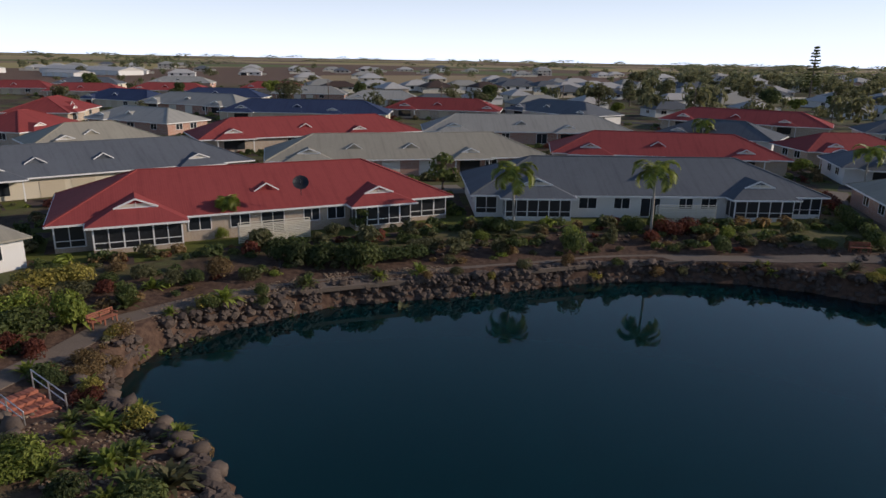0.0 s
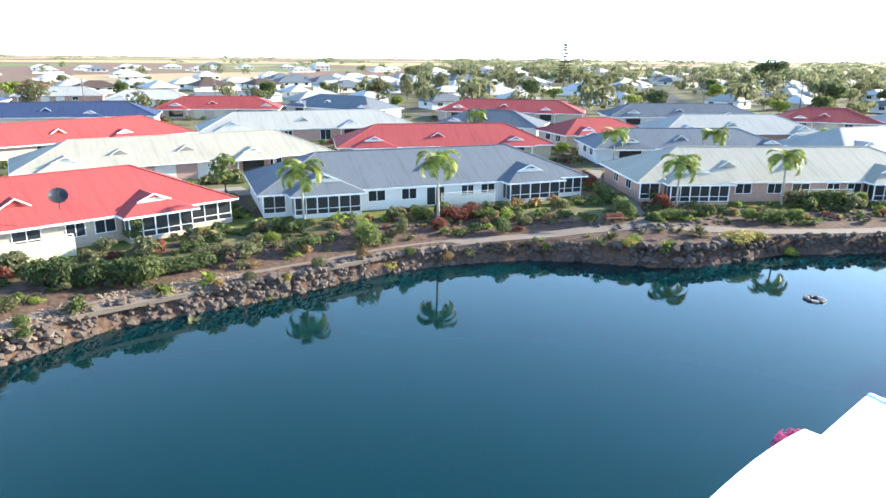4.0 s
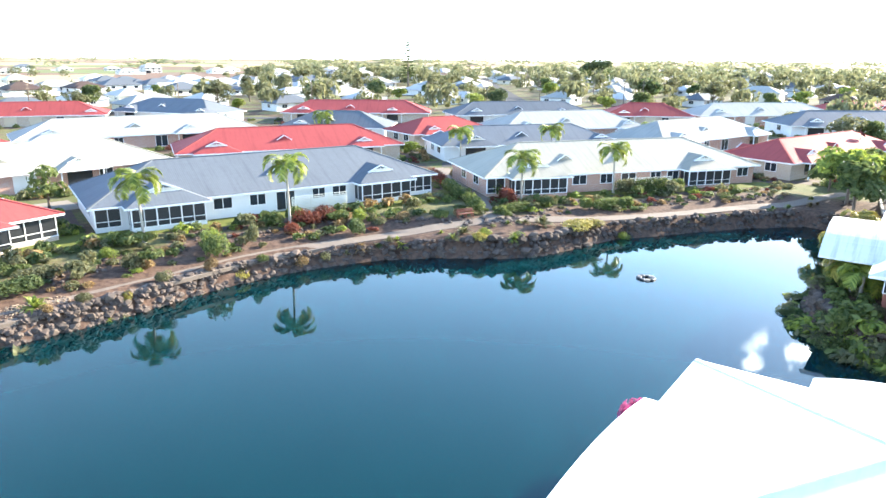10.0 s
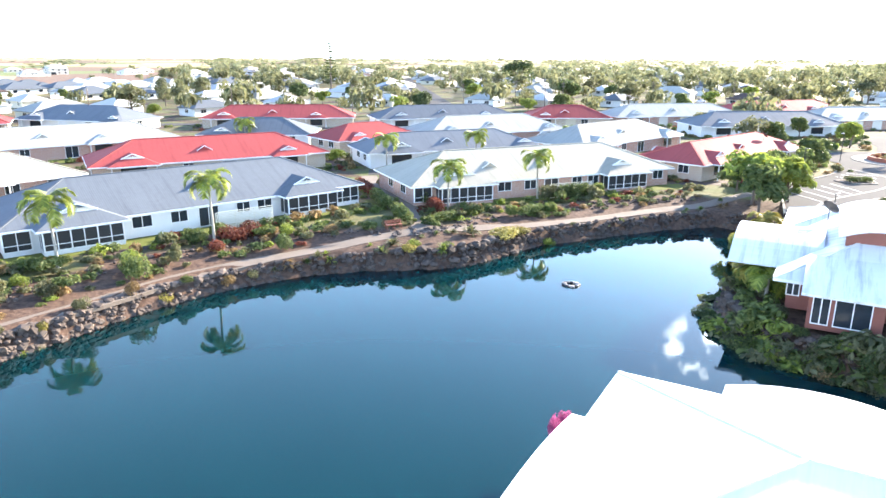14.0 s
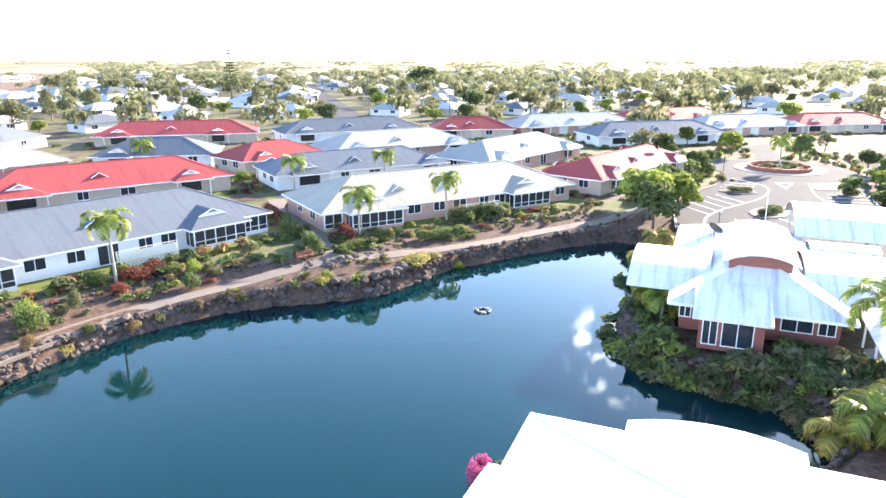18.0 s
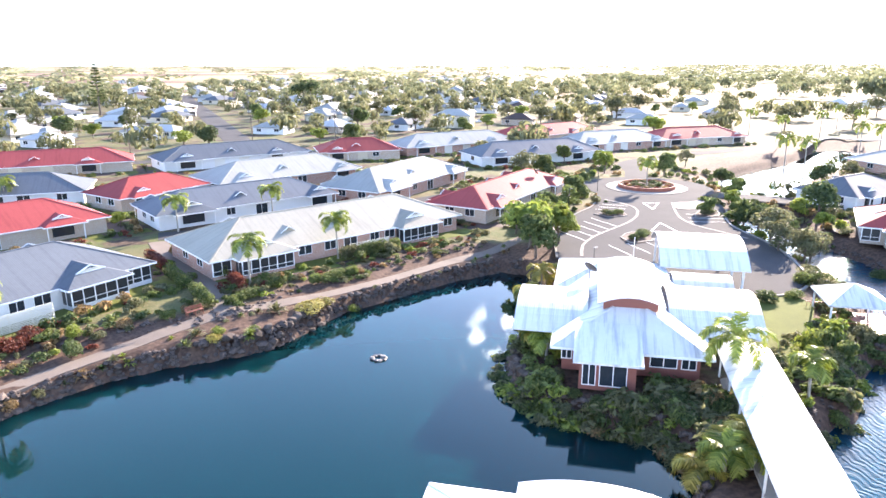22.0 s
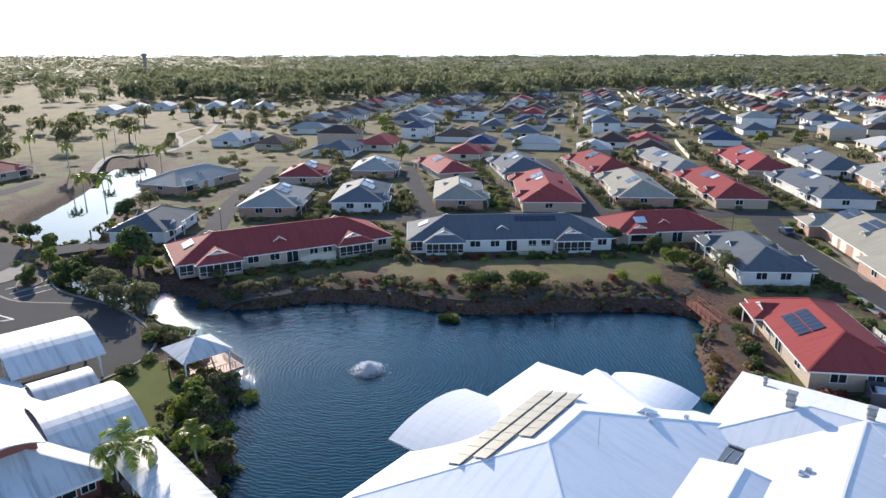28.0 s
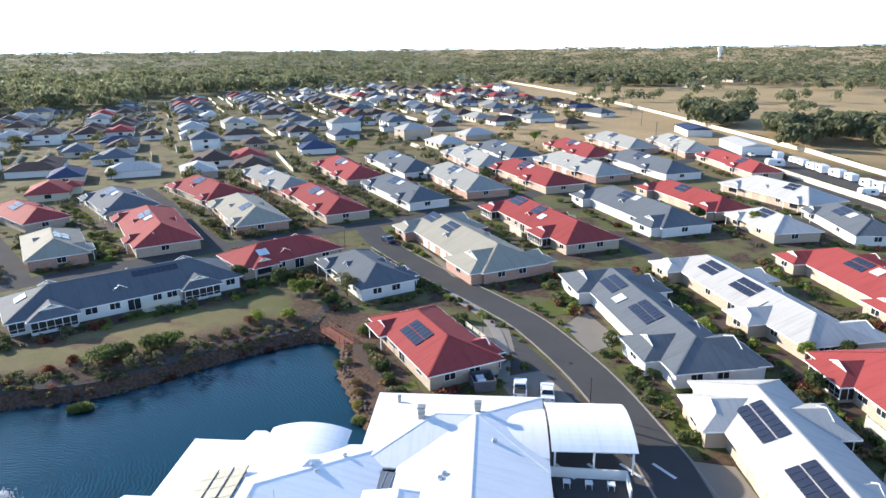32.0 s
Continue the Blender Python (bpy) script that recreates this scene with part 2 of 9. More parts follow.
M["alu"] = material("aluminium", (0.6, 0.61, 0.62), (0.5, 0.51, 0.52), rough=0.35, metal=0.9)
M["black"] = material("black_metal", (0.02, 0.02, 0.022), (0.012, 0.012, 0.013), rough=0.4)
M["asphalt"] = material("asphalt", (0.088, 0.084, 0.082), (0.062, 0.06, 0.059), rough=0.95, spec=0.05, scale=0.15, fine=5)
M["concrete"] = material("concrete", (0.30, 0.27, 0.235), (0.21, 0.19, 0.165), rough=0.9, scale=0.3, fine=6, spec=0.15)
M["driveway"] = material("driveway_concrete", (0.25, 0.22, 0.18), (0.19, 0.165, 0.135), rough=0.9, scale=0.3, fine=5, spec=0.15)
M["path"] = material("gravel_path", (0.17, 0.132, 0.102), (0.11, 0.084, 0.064), rough=0.95, scale=0.5, fine=9, bump=0.4)
M["paint_line"] = material("road_marking", (0.7, 0.7, 0.68), (0.5, 0.5, 0.48), rough=0.7)
M["rock"] = material("basalt_boulder", (0.115, 0.088, 0.074), (0.045, 0.036, 0.031), rough=0.9, scale=1.2, fine=8, bump=0.6, random_tone=0.35, spec=0.15)
M["gravel_stone"] = material("gravel_stone", (0.32, 0.23, 0.15), (0.13, 0.09, 0.06), rough=0.9, scale=2.0, fine=9, bump=0.4)
M["rock_pale"] = material("pale_boulder", (0.128, 0.1, 0.082), (0.06, 0.047, 0.038), rough=0.9, scale=1.2, fine=8, bump=0.6, random_tone=0.3, spec=0.15)
M["trunk"] = material("bark", (0.16, 0.12, 0.09), (0.09, 0.07, 0.055), rough=0.9, scale=2, fine=12, bump=0.5)
M["palm_trunk"] = material("palm_trunk", (0.36, 0.33, 0.28), (0.24, 0.22, 0.18), rough=0.85, scale=2, fine=9, bump=0.4)
M["crownshaft"] = material("palm_crownshaft", (0.22, 0.30, 0.09), (0.16, 0.22, 0.07), rough=0.45, scale=3)
M["timber"] = material("red_timber", (0.27, 0.09, 0.045), (0.19, 0.06, 0.035), rough=0.65, scale=2, fine=14)
M["brick_red"] = material("red_paver", (0.36, 0.12, 0.07), (0.27, 0.085, 0.05), rough=0.8, scale=2)
M["leaf_dark"] = island_leaf("foliage_dark", (0.04, 0.06, 0.02), (0.115, 0.145, 0.05))
M["leaf_mid"] = island_leaf("foliage_mid", (0.06, 0.085, 0.025), (0.17, 0.20, 0.06))
M["leaf_lime"] = island_leaf("foliage_lime", (0.11, 0.15, 0.025), (0.28, 0.32, 0.06), trans=0.45)
M["leaf_olive"] = island_leaf("foliage_olive", (0.075, 0.08, 0.036), (0.19, 0.185, 0.09))
M["leaf_red"] = island_leaf("foliage_red", (0.08, 0.022, 0.015), (0.20, 0.065, 0.04))
M["leaf_brown"] = island_leaf("foliage_dry", (0.12, 0.08, 0.035), (0.32, 0.22, 0.10))
M["leaf_yellow"] = island_leaf("foliage_yellow", (0.18, 0.16, 0.03), (0.42, 0.35, 0.08), trans=0.35)
M["leaf_pink"] = island_leaf("bougainvillea_bracts", (0.26, 0.045, 0.12), (0.42, 0.11, 0.23))
M["leaf_palm"] = island_leaf("palm_fronds", (0.10, 0.14, 0.02), (0.30, 0.33, 0.06), rough=0.4, trans=0.4)
# far leaves: distance haze is put into a paler base colour
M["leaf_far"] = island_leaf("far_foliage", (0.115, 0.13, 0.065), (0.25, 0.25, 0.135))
M["car_white"] = material("car_white", (0.75, 0.75, 0.75), (0.7, 0.7, 0.7), rough=0.2, bump=0)
M["car_dark"] = material("car_dark_blue", (0.03, 0.045, 0.09), (0.025, 0.035, 0.07), rough=0.2, bump=0)
M["rubber"] = material("rubber", (0.02, 0.02, 0.02), (0.012, 0.012, 0.012), rough=0.8)


def water_material(name, ripple, rings=None, deep_a=(0.0006, 0.0145, 0.0175), deep_b=(0.001, 0.0185, 0.022)):
    m = bpy.data.materials.new(name)
    m.use_nodes = True
    n, l = m.node_tree.nodes, m.node_tree.links
    b = n["Principled BSDF"]
    b.inputs["Roughness"].default_value, b.inputs["IOR"].default_value = 0.03, 1.33
    b.inputs["Specular IOR Level"].default_value = 0.55
    b.inputs["Subsurface Weight"].default_value, b.inputs["Subsurface Scale"].default_value = 1.0, 7.0
    b.inputs["Subsurface Radius"].default_value = (1.0, 1.0, 1.0)
    b.inputs["Specular Tint"].default_value = (0.55, 1.0, 0.95, 1.0)
    co = n.new("ShaderNodeTexCoord")
    mix = n.new("ShaderNodeMix")
    mix.data_type = "RGBA"
    mix.inputs[6].default_value, mix.inputs[7].default_value = (*deep_a, 1), (*deep_b, 1)
    deep = n.new("ShaderNodeTexNoise")
    deep.inputs["Scale"].default_value = 0.04
    l.new(co.outputs["Object"], deep.inputs["Vector"]), l.new(deep.outputs["Fac"], mix.inputs[0])
    l.new(mix.outputs[2], b.inputs["Base Color"])
    noise1 = n.new("ShaderNodeTexNoise")
    noise1.inputs["Scale"].default_value, noise1.inputs["Detail"].default_value = 0.9, 3
    l.new(co.outputs["Object"], noise1.inputs["Vector"])
    height = noise1.outputs["Fac"]
    bp = n.new("ShaderNodeBump")
    bp.inputs["Strength"].default_value, bp.inputs["Distance"].default_value = ripple, 0.05
    if rings:
        mp = n.new("ShaderNodeMapping")
        mp.inputs["Location"].default_value = (-rings[0], -rings[1], 0)
        l.new(co.outputs["Object"], mp.inputs["Vector"])
        wv = n.new("ShaderNodeTexWave")
        wv.wave_type, wv.rings_direction = "RINGS", "Z"
        wv.inputs["Scale"].default_value, wv.inputs["Distortion"].default_value = 0.58, 8.0
        wv.inputs["Detail"].default_value, wv.inputs["Detail Scale"].default_value = 3.0, 1.6
        l.new(mp.outputs[0], wv.inputs["Vector"])
        ad = n.new("ShaderNodeMath")
        ad.operation = "ADD"
        l.new(wv.outputs["Fac"], ad.inputs[0]), l.new(height, ad.inputs[1])
        height = ad.outputs[0]
    l.new(height, bp.inputs["Height"]), l.new(bp.outputs[0], b.inputs["Normal"])
    return m


M["water_calm"] = water_material("water_calm", 0.025)
M["water_ripple"] = water_material("water_ripple", 0.36, rings=(73.3, -8.9), deep_a=(0.003, 0.028, 0.053), deep_b=(0.004, 0.038, 0.065))

# ---- building helpers ----
RNG = random.Random(7)
G = 1.6  # level of the village ground above the water
BOXES = {}


def uv_faces(me):
    """Lays metres along each face: across the slope and down it."""
    nl = len(me.loops)
    if not nl:
        return
    uv = me.uv_layers.new(name="UVMap")
    data = np.zeros((nl, 2), np.float32)
    vs = me.vertices
    for p in me.polygons:
        n = p.normal
        h = Vector((-n.y, n.x, 0))
        h = h.normalized() if h.length > 1e-4 else Vector((1, 0, 0))
        w = n.cross(h)
        for li in p.loop_indices:
            co = vs[me.loops[li].vertex_index].co
            data[li] = (h.dot(co), w.dot(co))
    uv.data.foreach_set("uv", data.ravel())


def mesh_of(name, verts, faces, mat, uv=False, smooth=False):
    me = bpy.data.meshes.new(name)
    me.from_pydata([tuple(v) for v in verts], [], [tuple(f) for f in faces])
    me.update()
    if uv:
        uv_faces(me)
    mats = mat if isinstance(mat, (list, tuple)) else [mat]
    for m in mats:
        me.materials.append(m)
    if smooth:
        me.polygons.foreach_set("use_smooth", [True] * len(me.polygons))
    return me


def child(name, me, parent, label="", at=None):
    ob = new(name, me)
    ob.parent = parent
    if at is not None:
        ob.matrix_basis = at
    if label:
        ob["label"] = label
    return ob


def part(name, verts, faces, mat, parent, label="", uv=False, smooth=False, at=None):
    return child(name, mesh_of(name, verts, faces, mat, uv, smooth), parent, label, at)


def box_data(x0, y0, z0, x1, y1, z1, verts, faces):
    k = len(verts)
    verts += [(x0, y0, z0), (x1, y0, z0), (x1, y1, z0), (x0, y1, z0), (x0, y0, z1), (x1, y0, z1), (x1, y1, z1), (x0, y1, z1)]
    faces += [(k, k + 3, k + 2, k + 1), (k + 4, k + 5, k + 6, k + 7), (k, k + 1, k + 5, k + 4), (k + 1, k + 2, k + 6, k + 5), (k + 2, k + 3, k + 7, k + 6), (k + 3, k, k + 4, k + 7)]


def box_mesh(name, sx, sy, sz, mat, bevel=0.0, uv=False):
    """A shared box, centred in x and y, standing on z = 0, with rounded edges where asked."""
    key = (round(sx, 2), round(sy, 2), round(sz, 2), mat.name, bevel, uv)
    if key not in BOXES:
        bm = bmesh.new()
        bmesh.ops.create_cube(bm, size=1.0)
        bmesh.ops.scale(bm, vec=(sx, sy, sz), verts=bm.verts)
        bmesh.ops.translate(bm, vec=(0, 0, sz / 2), verts=bm.verts)
        if bevel:
            bmesh.ops.bevel(bm, geom=bm.edges[:], offset=bevel, segments=1, affect="EDGES")
        me = bpy.data.meshes.new(name)
        bm.to_mesh(me)
        bm.free()
        if uv:
            uv_faces(me)
        me.materials.append(mat)
        BOXES[key] = me
    return BOXES[key]


def box_part(name, parent, at, size, mat, turn=0.0, label="", bevel=0.0, uv=False):
    return child(name, box_mesh(name, *size, mat, bevel, uv), parent, label, pose(*at, 0, 0, turn))


def thing(name, m, label="", category="", group="", kind=""):
    ob = new(name)
    ob.empty_display_size = 0.3
    ob.matrix_world = m
    return tagged(ob, label, category, group, kind)


def beam_data(a, b, w, h, verts, faces):
    """A square bar from a to b."""
    a, b = Vector(a), Vector(b)
    d = (b - a).normalized()
    s = d.cross(Vector((0, 0, 1)))
    s = s.normalized() if s.length > 1e-3 else Vector((1, 0, 0))
    u = s.cross(d)
    k = len(verts)
    for p in (a, b):
        verts += [p - s * w / 2 - u * h / 2, p + s * w / 2 - u * h / 2, p + s * w / 2 + u * h / 2, p - s * w / 2 + u * h / 2]
    faces += [(k, k + 3, k + 2, k + 1), (k + 4, k + 5, k + 6, k + 7), (k, k + 1, k + 5, k + 4), (k + 1, k + 2, k + 6, k + 5), (k + 2, k + 3, k + 7, k + 6), (k + 3, k, k + 4, k + 7)]


def tube_data(points, radii, sides, verts, faces):
    """A tapered round limb through points."""
    k = len(verts)
    for i, p in enumerate(points):
        p = Vector(p)
        d = (Vector(points[min(i + 1, len(points) - 1)]) - Vector(points[max(i - 1, 0)])).normalized()
        s = d.cross(Vector((0.3, 1, 0.1))).normalized()
        u = s.cross(d)
        for j in range(sides):
            a = 2 * math.pi * j / sides
            verts.append(p + (s * math.cos(a) + u * math.sin(a)) * radii[i])
    for i in range(len(points) - 1):
        for j in range(sides):
            a, b = k + i * sides + j, k + i * sides + (j + 1) % sides
            faces.append((a, b, b + sides, a + sides))
    e = k + (len(points) - 1) * sides
    faces.append(tuple(range(e, e + sides)))


def ribbon(points, width):
    """Left and right edges of a strip along points."""
    pts = [Vector((x, y)) for x, y in points]
    left, right = [], []
    for i, p in enumerate(pts):
        d = (pts[min(i + 1, len(pts) - 1)] - pts[max(i - 1, 0)]).normalized()
        n = Vector((-d.y, d.x)) * width / 2
        left.append(p + n), right.append(p - n)
    return left, right


def smooth_line(points, step=2.0, closed=False):
    """A curve through points, with a point about every step metres."""
    pts = [Vector(p[:2]) for p in points]
    out = []
    n = len(pts)
    for i in range(n if closed else n - 1):
        g = (lambda j: pts[j % n]) if closed else (lambda j: pts[min(max(j, 0), n - 1)])
        p0, p1, p2, p3 = g(i - 1), g(i), g(i + 1), g(i + 2)
        m = max(1, int((p2 - p1).length / step))
        for k in range(m):
            t = k / m
            out.append(0.5 * ((2 * p1) + (p2 - p0) * t + (2 * p0 - 5 * p1 + 4 * p2 - p3) * t * t + (3 * p1 - p0 - 3 * p2 + p3) * t ** 3))
    if not closed:
        out.append(pts[-1])
    return [(p.x, p.y) for p in out]


# ---- the lakes and the lie of the land ----
LAKE_1 = smooth_line([(-9.6, 23.9), (-12.5, 27), (-15.7, 29), (-18.8, 30.7), (-20.7, 32.3), (-21.4, 35), (-21.1, 37.8), (-18.8, 40.7), (-16, 43.3), (-12.9, 46.2), (-8.9, 48), (-4.5, 49.6), (0, 51.7),
                      (5, 54.4), (10, 56.2), (14.5, 57), (20, 57), (25, 55.7), (30, 53.4), (34.8, 52.2), (41, 53.4), (46, 54.4), (53, 53.6), (61, 52.8), (69, 50.6), (69.5, 48.8), (64.5, 45), (58, 40.4),
                      (50.4, 37.2), (45.2, 34.4), (41.8, 30.5), (40.4, 25), (41.8, 20), (42.6, 17), (41, 14.5), (36, 14), (32, 17), (29.5, 22), (26, 25), (21, 24.8), (17, 22), (12, 18), (5, 15), (-2, 16), (-6, 19.4)], 1.5, True)
LAKE_2 = smooth_line([(42, 3), (47.4, 6.6), (53.6, 6.8), (56.2, 5.5), (62, 6), (67.7, 6.6), (72, 4.8), (75, 7), (79.2, 7.7), (85, 8.6), (93.9, 14.8), (100, 19), (106, 24), (112, 30), (118, 35), (124, 36), (126, 32),
                      (118, 28.5), (112, 24), (106, 17), (99, 11), (97, 4), (97.5, -4.4), (93, -15), (86.5, -25.6), (84, -36.8), (81.7, -48.5), (78.7, -56.5), (75, -57.1), (69.3, -51.8), (62, -48), (56.7, -45), (51, -43),
                      (46, -38), (47, -30), (50, -23), (48, -15), (44, -8), (39, -2)], 1.5, True)
LAKE_3 = smooth_line([(148, 38), (146, 46), (158, 54), (167, 56), (182, 54), (215, 51), (250, 53), (252, 46), (222, 37), (185, 42), (165, 41)], 3.0, True)
LAKES = [np.array(p) for p in (LAKE_1, LAKE_2, LAKE_3)]


def shore(px, py):
    """Distance to the nearest shore, negative in the water, for arrays of places."""
    best = np.full(px.shape, 1e9)
    inside = np.zeros(px.shape, bool)
    for poly in LAKES:
        q = np.roll(poly, -1, axis=0)
        odd = np.zeros(px.shape, bool)
        for (x0, y0), (x1, y1) in zip(poly, q):
            dx, dy = x1 - x0, y1 - y0
            t = np.clip(((px - x0) * dx + (py - y0) * dy) / (dx * dx + dy * dy + 1e-9), 0, 1)
            best = np.minimum(best, np.hypot(px - x0 - t * dx, py - y0 - t * dy))
            if y0 != y1:
                cross = ((y0 > py) != (y1 > py)) & (px < dx * (py - y0) / dy + x0)
                odd ^= cross
        inside |= odd
    return np.where(inside, -best, best)


LEVEL_D, LEVEL_Z = [-6, 0.6, 1.5, 1.75, 2.15, 2.6, 4.4, 9.0, 12], [-2.4, -1.4, -0.95, -0.6, 0.75, 0.92, 0.95, G - 0.05, G]
GENTLE_D = [-6, 0.6, 1.5, 2.3, 3.8, 4.8, 6.0, 9.0, 12]


def land(px, py):
    """Height of the ground."""
    px, py = np.asarray(px, float), np.asarray(py, float)
    d = shore(px, py)
    w = np.clip((px - 74) / 10, 0, 1)
    z = (1 - w) * np.interp(d, LEVEL_D, LEVEL_Z) + w * np.interp(d, GENTLE_D, LEVEL_Z)
    return z + 0.05 * np.sin(px * 0.9 + py * 0.4) * np.sin(py * 0.7) * (np.abs(d - 3) > 1.5) * (d < 14)


SEG_A = [p for p in LAKES]
SEG_D = [np.roll(p, -1, axis=0) - p for p in LAKES]


def shore_at(x, y):
    """The same distance for one place."""
    best, inside = 1e9, False
    for a, d in zip(SEG_A, SEG_D):
        rx, ry = x - a[:, 0], y - a[:, 1]
        t = np.clip((rx * d[:, 0] + ry * d[:, 1]) / (d[:, 0] ** 2 + d[:, 1] ** 2 + 1e-9), 0, 1)
        best = min(best, float(np.hypot(rx - t * d[:, 0], ry - t * d[:, 1]).min()))
        cross = ((a[:, 1] > y) != (a[:, 1] + d[:, 1] > y)) & (x < d[:, 0] * ry / np.where(d[:, 1] == 0, 1e-9, d[:, 1]) + a[:, 0])
        inside ^= bool(cross.sum() % 2)
    return -best if inside else best




def level(x, y):
    d, w = shore_at(x, y), min(1.0, max(0.0, (x - 74) / 10))
    return float((1 - w) * np.interp(d, LEVEL_D, LEVEL_Z) + w * np.interp(d, GENTLE_D, LEVEL_Z))


def strip(name, points, width, mat, lift=0.03, label="", category="", follow=True, z=G, kind="structure", thick=0.0):
    pts = smooth_line(points, 2.0)
    left, right = ribbon(pts, width)
    verts, faces = [], []
    nl = land(np.array([p.x for p in left]), np.array([p.y for p in left])) if follow else [z] * len(left)
    nr = land(np.array([p.x for p in right]), np.array([p.y for p in right])) if follow else [z] * len(left)
    for a, b, za, zb in zip(left, right, nl, nr):
        za, zb = max(za, zb - 0.22) + lift, max(zb, za - 0.22) + lift
        verts += [(a.x, a.y, za), (b.x, b.y, zb), (a.x, a.y, za - 0.3), (b.x, b.y, zb - 0.3)]
    for i in range(len(left) - 1):
        k = 4 * i
        faces += [(k, k + 1, k + 5, k + 4), (k + 2, k, k + 4, k + 6), (k + 1, k + 3, k + 7, k + 5)]
    return tagged(new(name, mesh_of(name, verts, faces, mat)), label, category, "", kind)

# ---- ground: one sheet from the lake banks to the horizon ----
def spaced(a, b, fine, far, growth=1.16):
    mid = list(np.arange(a, b + fine, fine))
    s, lo, hi = fine, [a], [mid[-1]]
    while lo[-1] > -far:
        s *= growth
        lo.append(lo[-1] - s), hi.append(hi[-1] + s)
    return np.array(lo[:0:-1] + mid + hi[1:])


def ground_material():
    m = bpy.data.materials.new("ground_soil_grass")
    m.use_nodes = True
    n, l = m.node_tree.nodes, m.node_tree.links
    b = n["Principled BSDF"]
    b.inputs["Roughness"].default_value, b.inputs["Specular IOR Level"].default_value = 0.95, 0.15
    co = n.new("ShaderNodeTexCoord")

    def noise_fac(scale, detail=4, lo=0.35, hi=0.65):
        t, r = n.new("ShaderNodeTexNoise"), n.new("ShaderNodeMapRange")
        t.inputs["Scale"].default_value, t.inputs["Detail"].default_value = scale, detail
        r.inputs["From Min"].default_value, r.inputs["From Max"].default_value = lo, hi
        l.new(co.outputs["Object"], t.inputs["Vector"]), l.new(t.outputs["Fac"], r.inputs["Value"])
        return r.outputs[0]

    def mix(fac, a, c):
        x = n.new("ShaderNodeMix")
        x.data_type = "RGBA"
        l.new(fac, x.inputs[0])
        for k, v in ((6, a), (7, c)):
            if isinstance(v, tuple):
                x.inputs[k].default_value = hexless(v)
            else:
                l.new(v, x.inputs[k])
        return x.outputs[2]

    def mask(name):
        a = n.new("ShaderNodeAttribute")
        a.attribute_name = name
        return a.outputs["Fac"]

    grass = mix(noise_fac(0.09), (0.085, 0.108, 0.032), (0.15, 0.122, 0.06))
    grass = mix(noise_fac(3.0, 3), grass, mix(noise_fac(0.3), (0.06, 0.075, 0.024), (0.125, 0.1, 0.052)))
    beds = mix(noise_fac(1.1, 5), (0.05, 0.034, 0.024), (0.105, 0.07, 0.045))
    grass = mix(noise_fac(0.13, 5, 0.5, 0.58), grass, beds)
    mulch = mix(noise_fac(2.2, 5), (0.062, 0.038, 0.028), (0.125, 0.078, 0.054))
    dry = mix(noise_fac(0.03), (0.42, 0.285, 0.15), (0.30, 0.205, 0.11))
    dry = mix(noise_fac(0.5), dry, (0.29, 0.22, 0.11))
    vor = n.new("ShaderNodeTexVoronoi")
    vor.inputs["Scale"].default_value = 0.0042
    l.new(co.outputs["Object"], vor.inputs["Vector"])
    # crop and soil tones of the fields, brightened to hold far haze
    ramp = n.new("ShaderNodeValToRGB")
    ramp.color_ramp.interpolation = "CONSTANT"
    e = ramp.color_ramp.elements
    e[0].color, e[1].color = (0.15, 0.095, 0.065, 1), (0.31, 0.235, 0.13, 1)
    e[1].position = 0.3
    for p, c in ((0.5, (0.13, 0.15, 0.055, 1)), (0.65, (0.34, 0.28, 0.12, 1)), (0.8, (0.24, 0.17, 0.1, 1))):
        e.new(p).color = c
    l.new(vor.outputs["Color"], ramp.inputs[0])
    col = mix(mask("bank"), grass, mulch)
    col = mix(mask("dry"), col, dry)
    col = mix(mask("field"), col, ramp.outputs[0])
    l.new(col, b.inputs["Base Color"])
    t = n.new("ShaderNodeTexNoise")
    t.inputs["Scale"].default_value, t.inputs["Detail"].default_value = 5.0, 4
    l.new(co.outputs["Object"], t.inputs["Vector"])
    bp = n.new("ShaderNodeBump")
    bp.inputs["Strength"].default_value, bp.inputs["Distance"].default_value = 0.5, 0.12
    l.new(t.outputs["Fac"], bp.inputs["Height"]), l.new(bp.outputs[0], b.inputs["Normal"])
    return m


gx, gy = spaced(-40, 132, 1.1, 26000), spaced(-66, 76, 1.1, 26000)
GX, GY = np.meshgrid(gx, gy)
SH = shore(GX, GY)
GZ = land(GX, GY)
nx, ny = len(gx), len(gy)
idx = np.arange(nx * ny).reshape(ny, nx)
quads = np.stack([idx[:-1, :-1], idx[:-1, 1:], idx[1:, 1:], idx[1:, :-1]], -1).reshape(-1, 4)
gme = bpy.data.meshes.new("ground")
gme.from_pydata(np.stack([GX, GY, GZ], -1).reshape(-1, 3).tolist(), [], quads.tolist())
gme.polygons.foreach_set("use_smooth", [True] * len(gme.polygons))
M["ground"] = ground_material()
gme.materials.append(M["ground"])


def ground_mask(name, values):
    a = gme.attributes.new(name, "FLOAT", "POINT")
    a.data.foreach_set("value", np.clip(values, 0, 1).astype(np.float32).ravel())


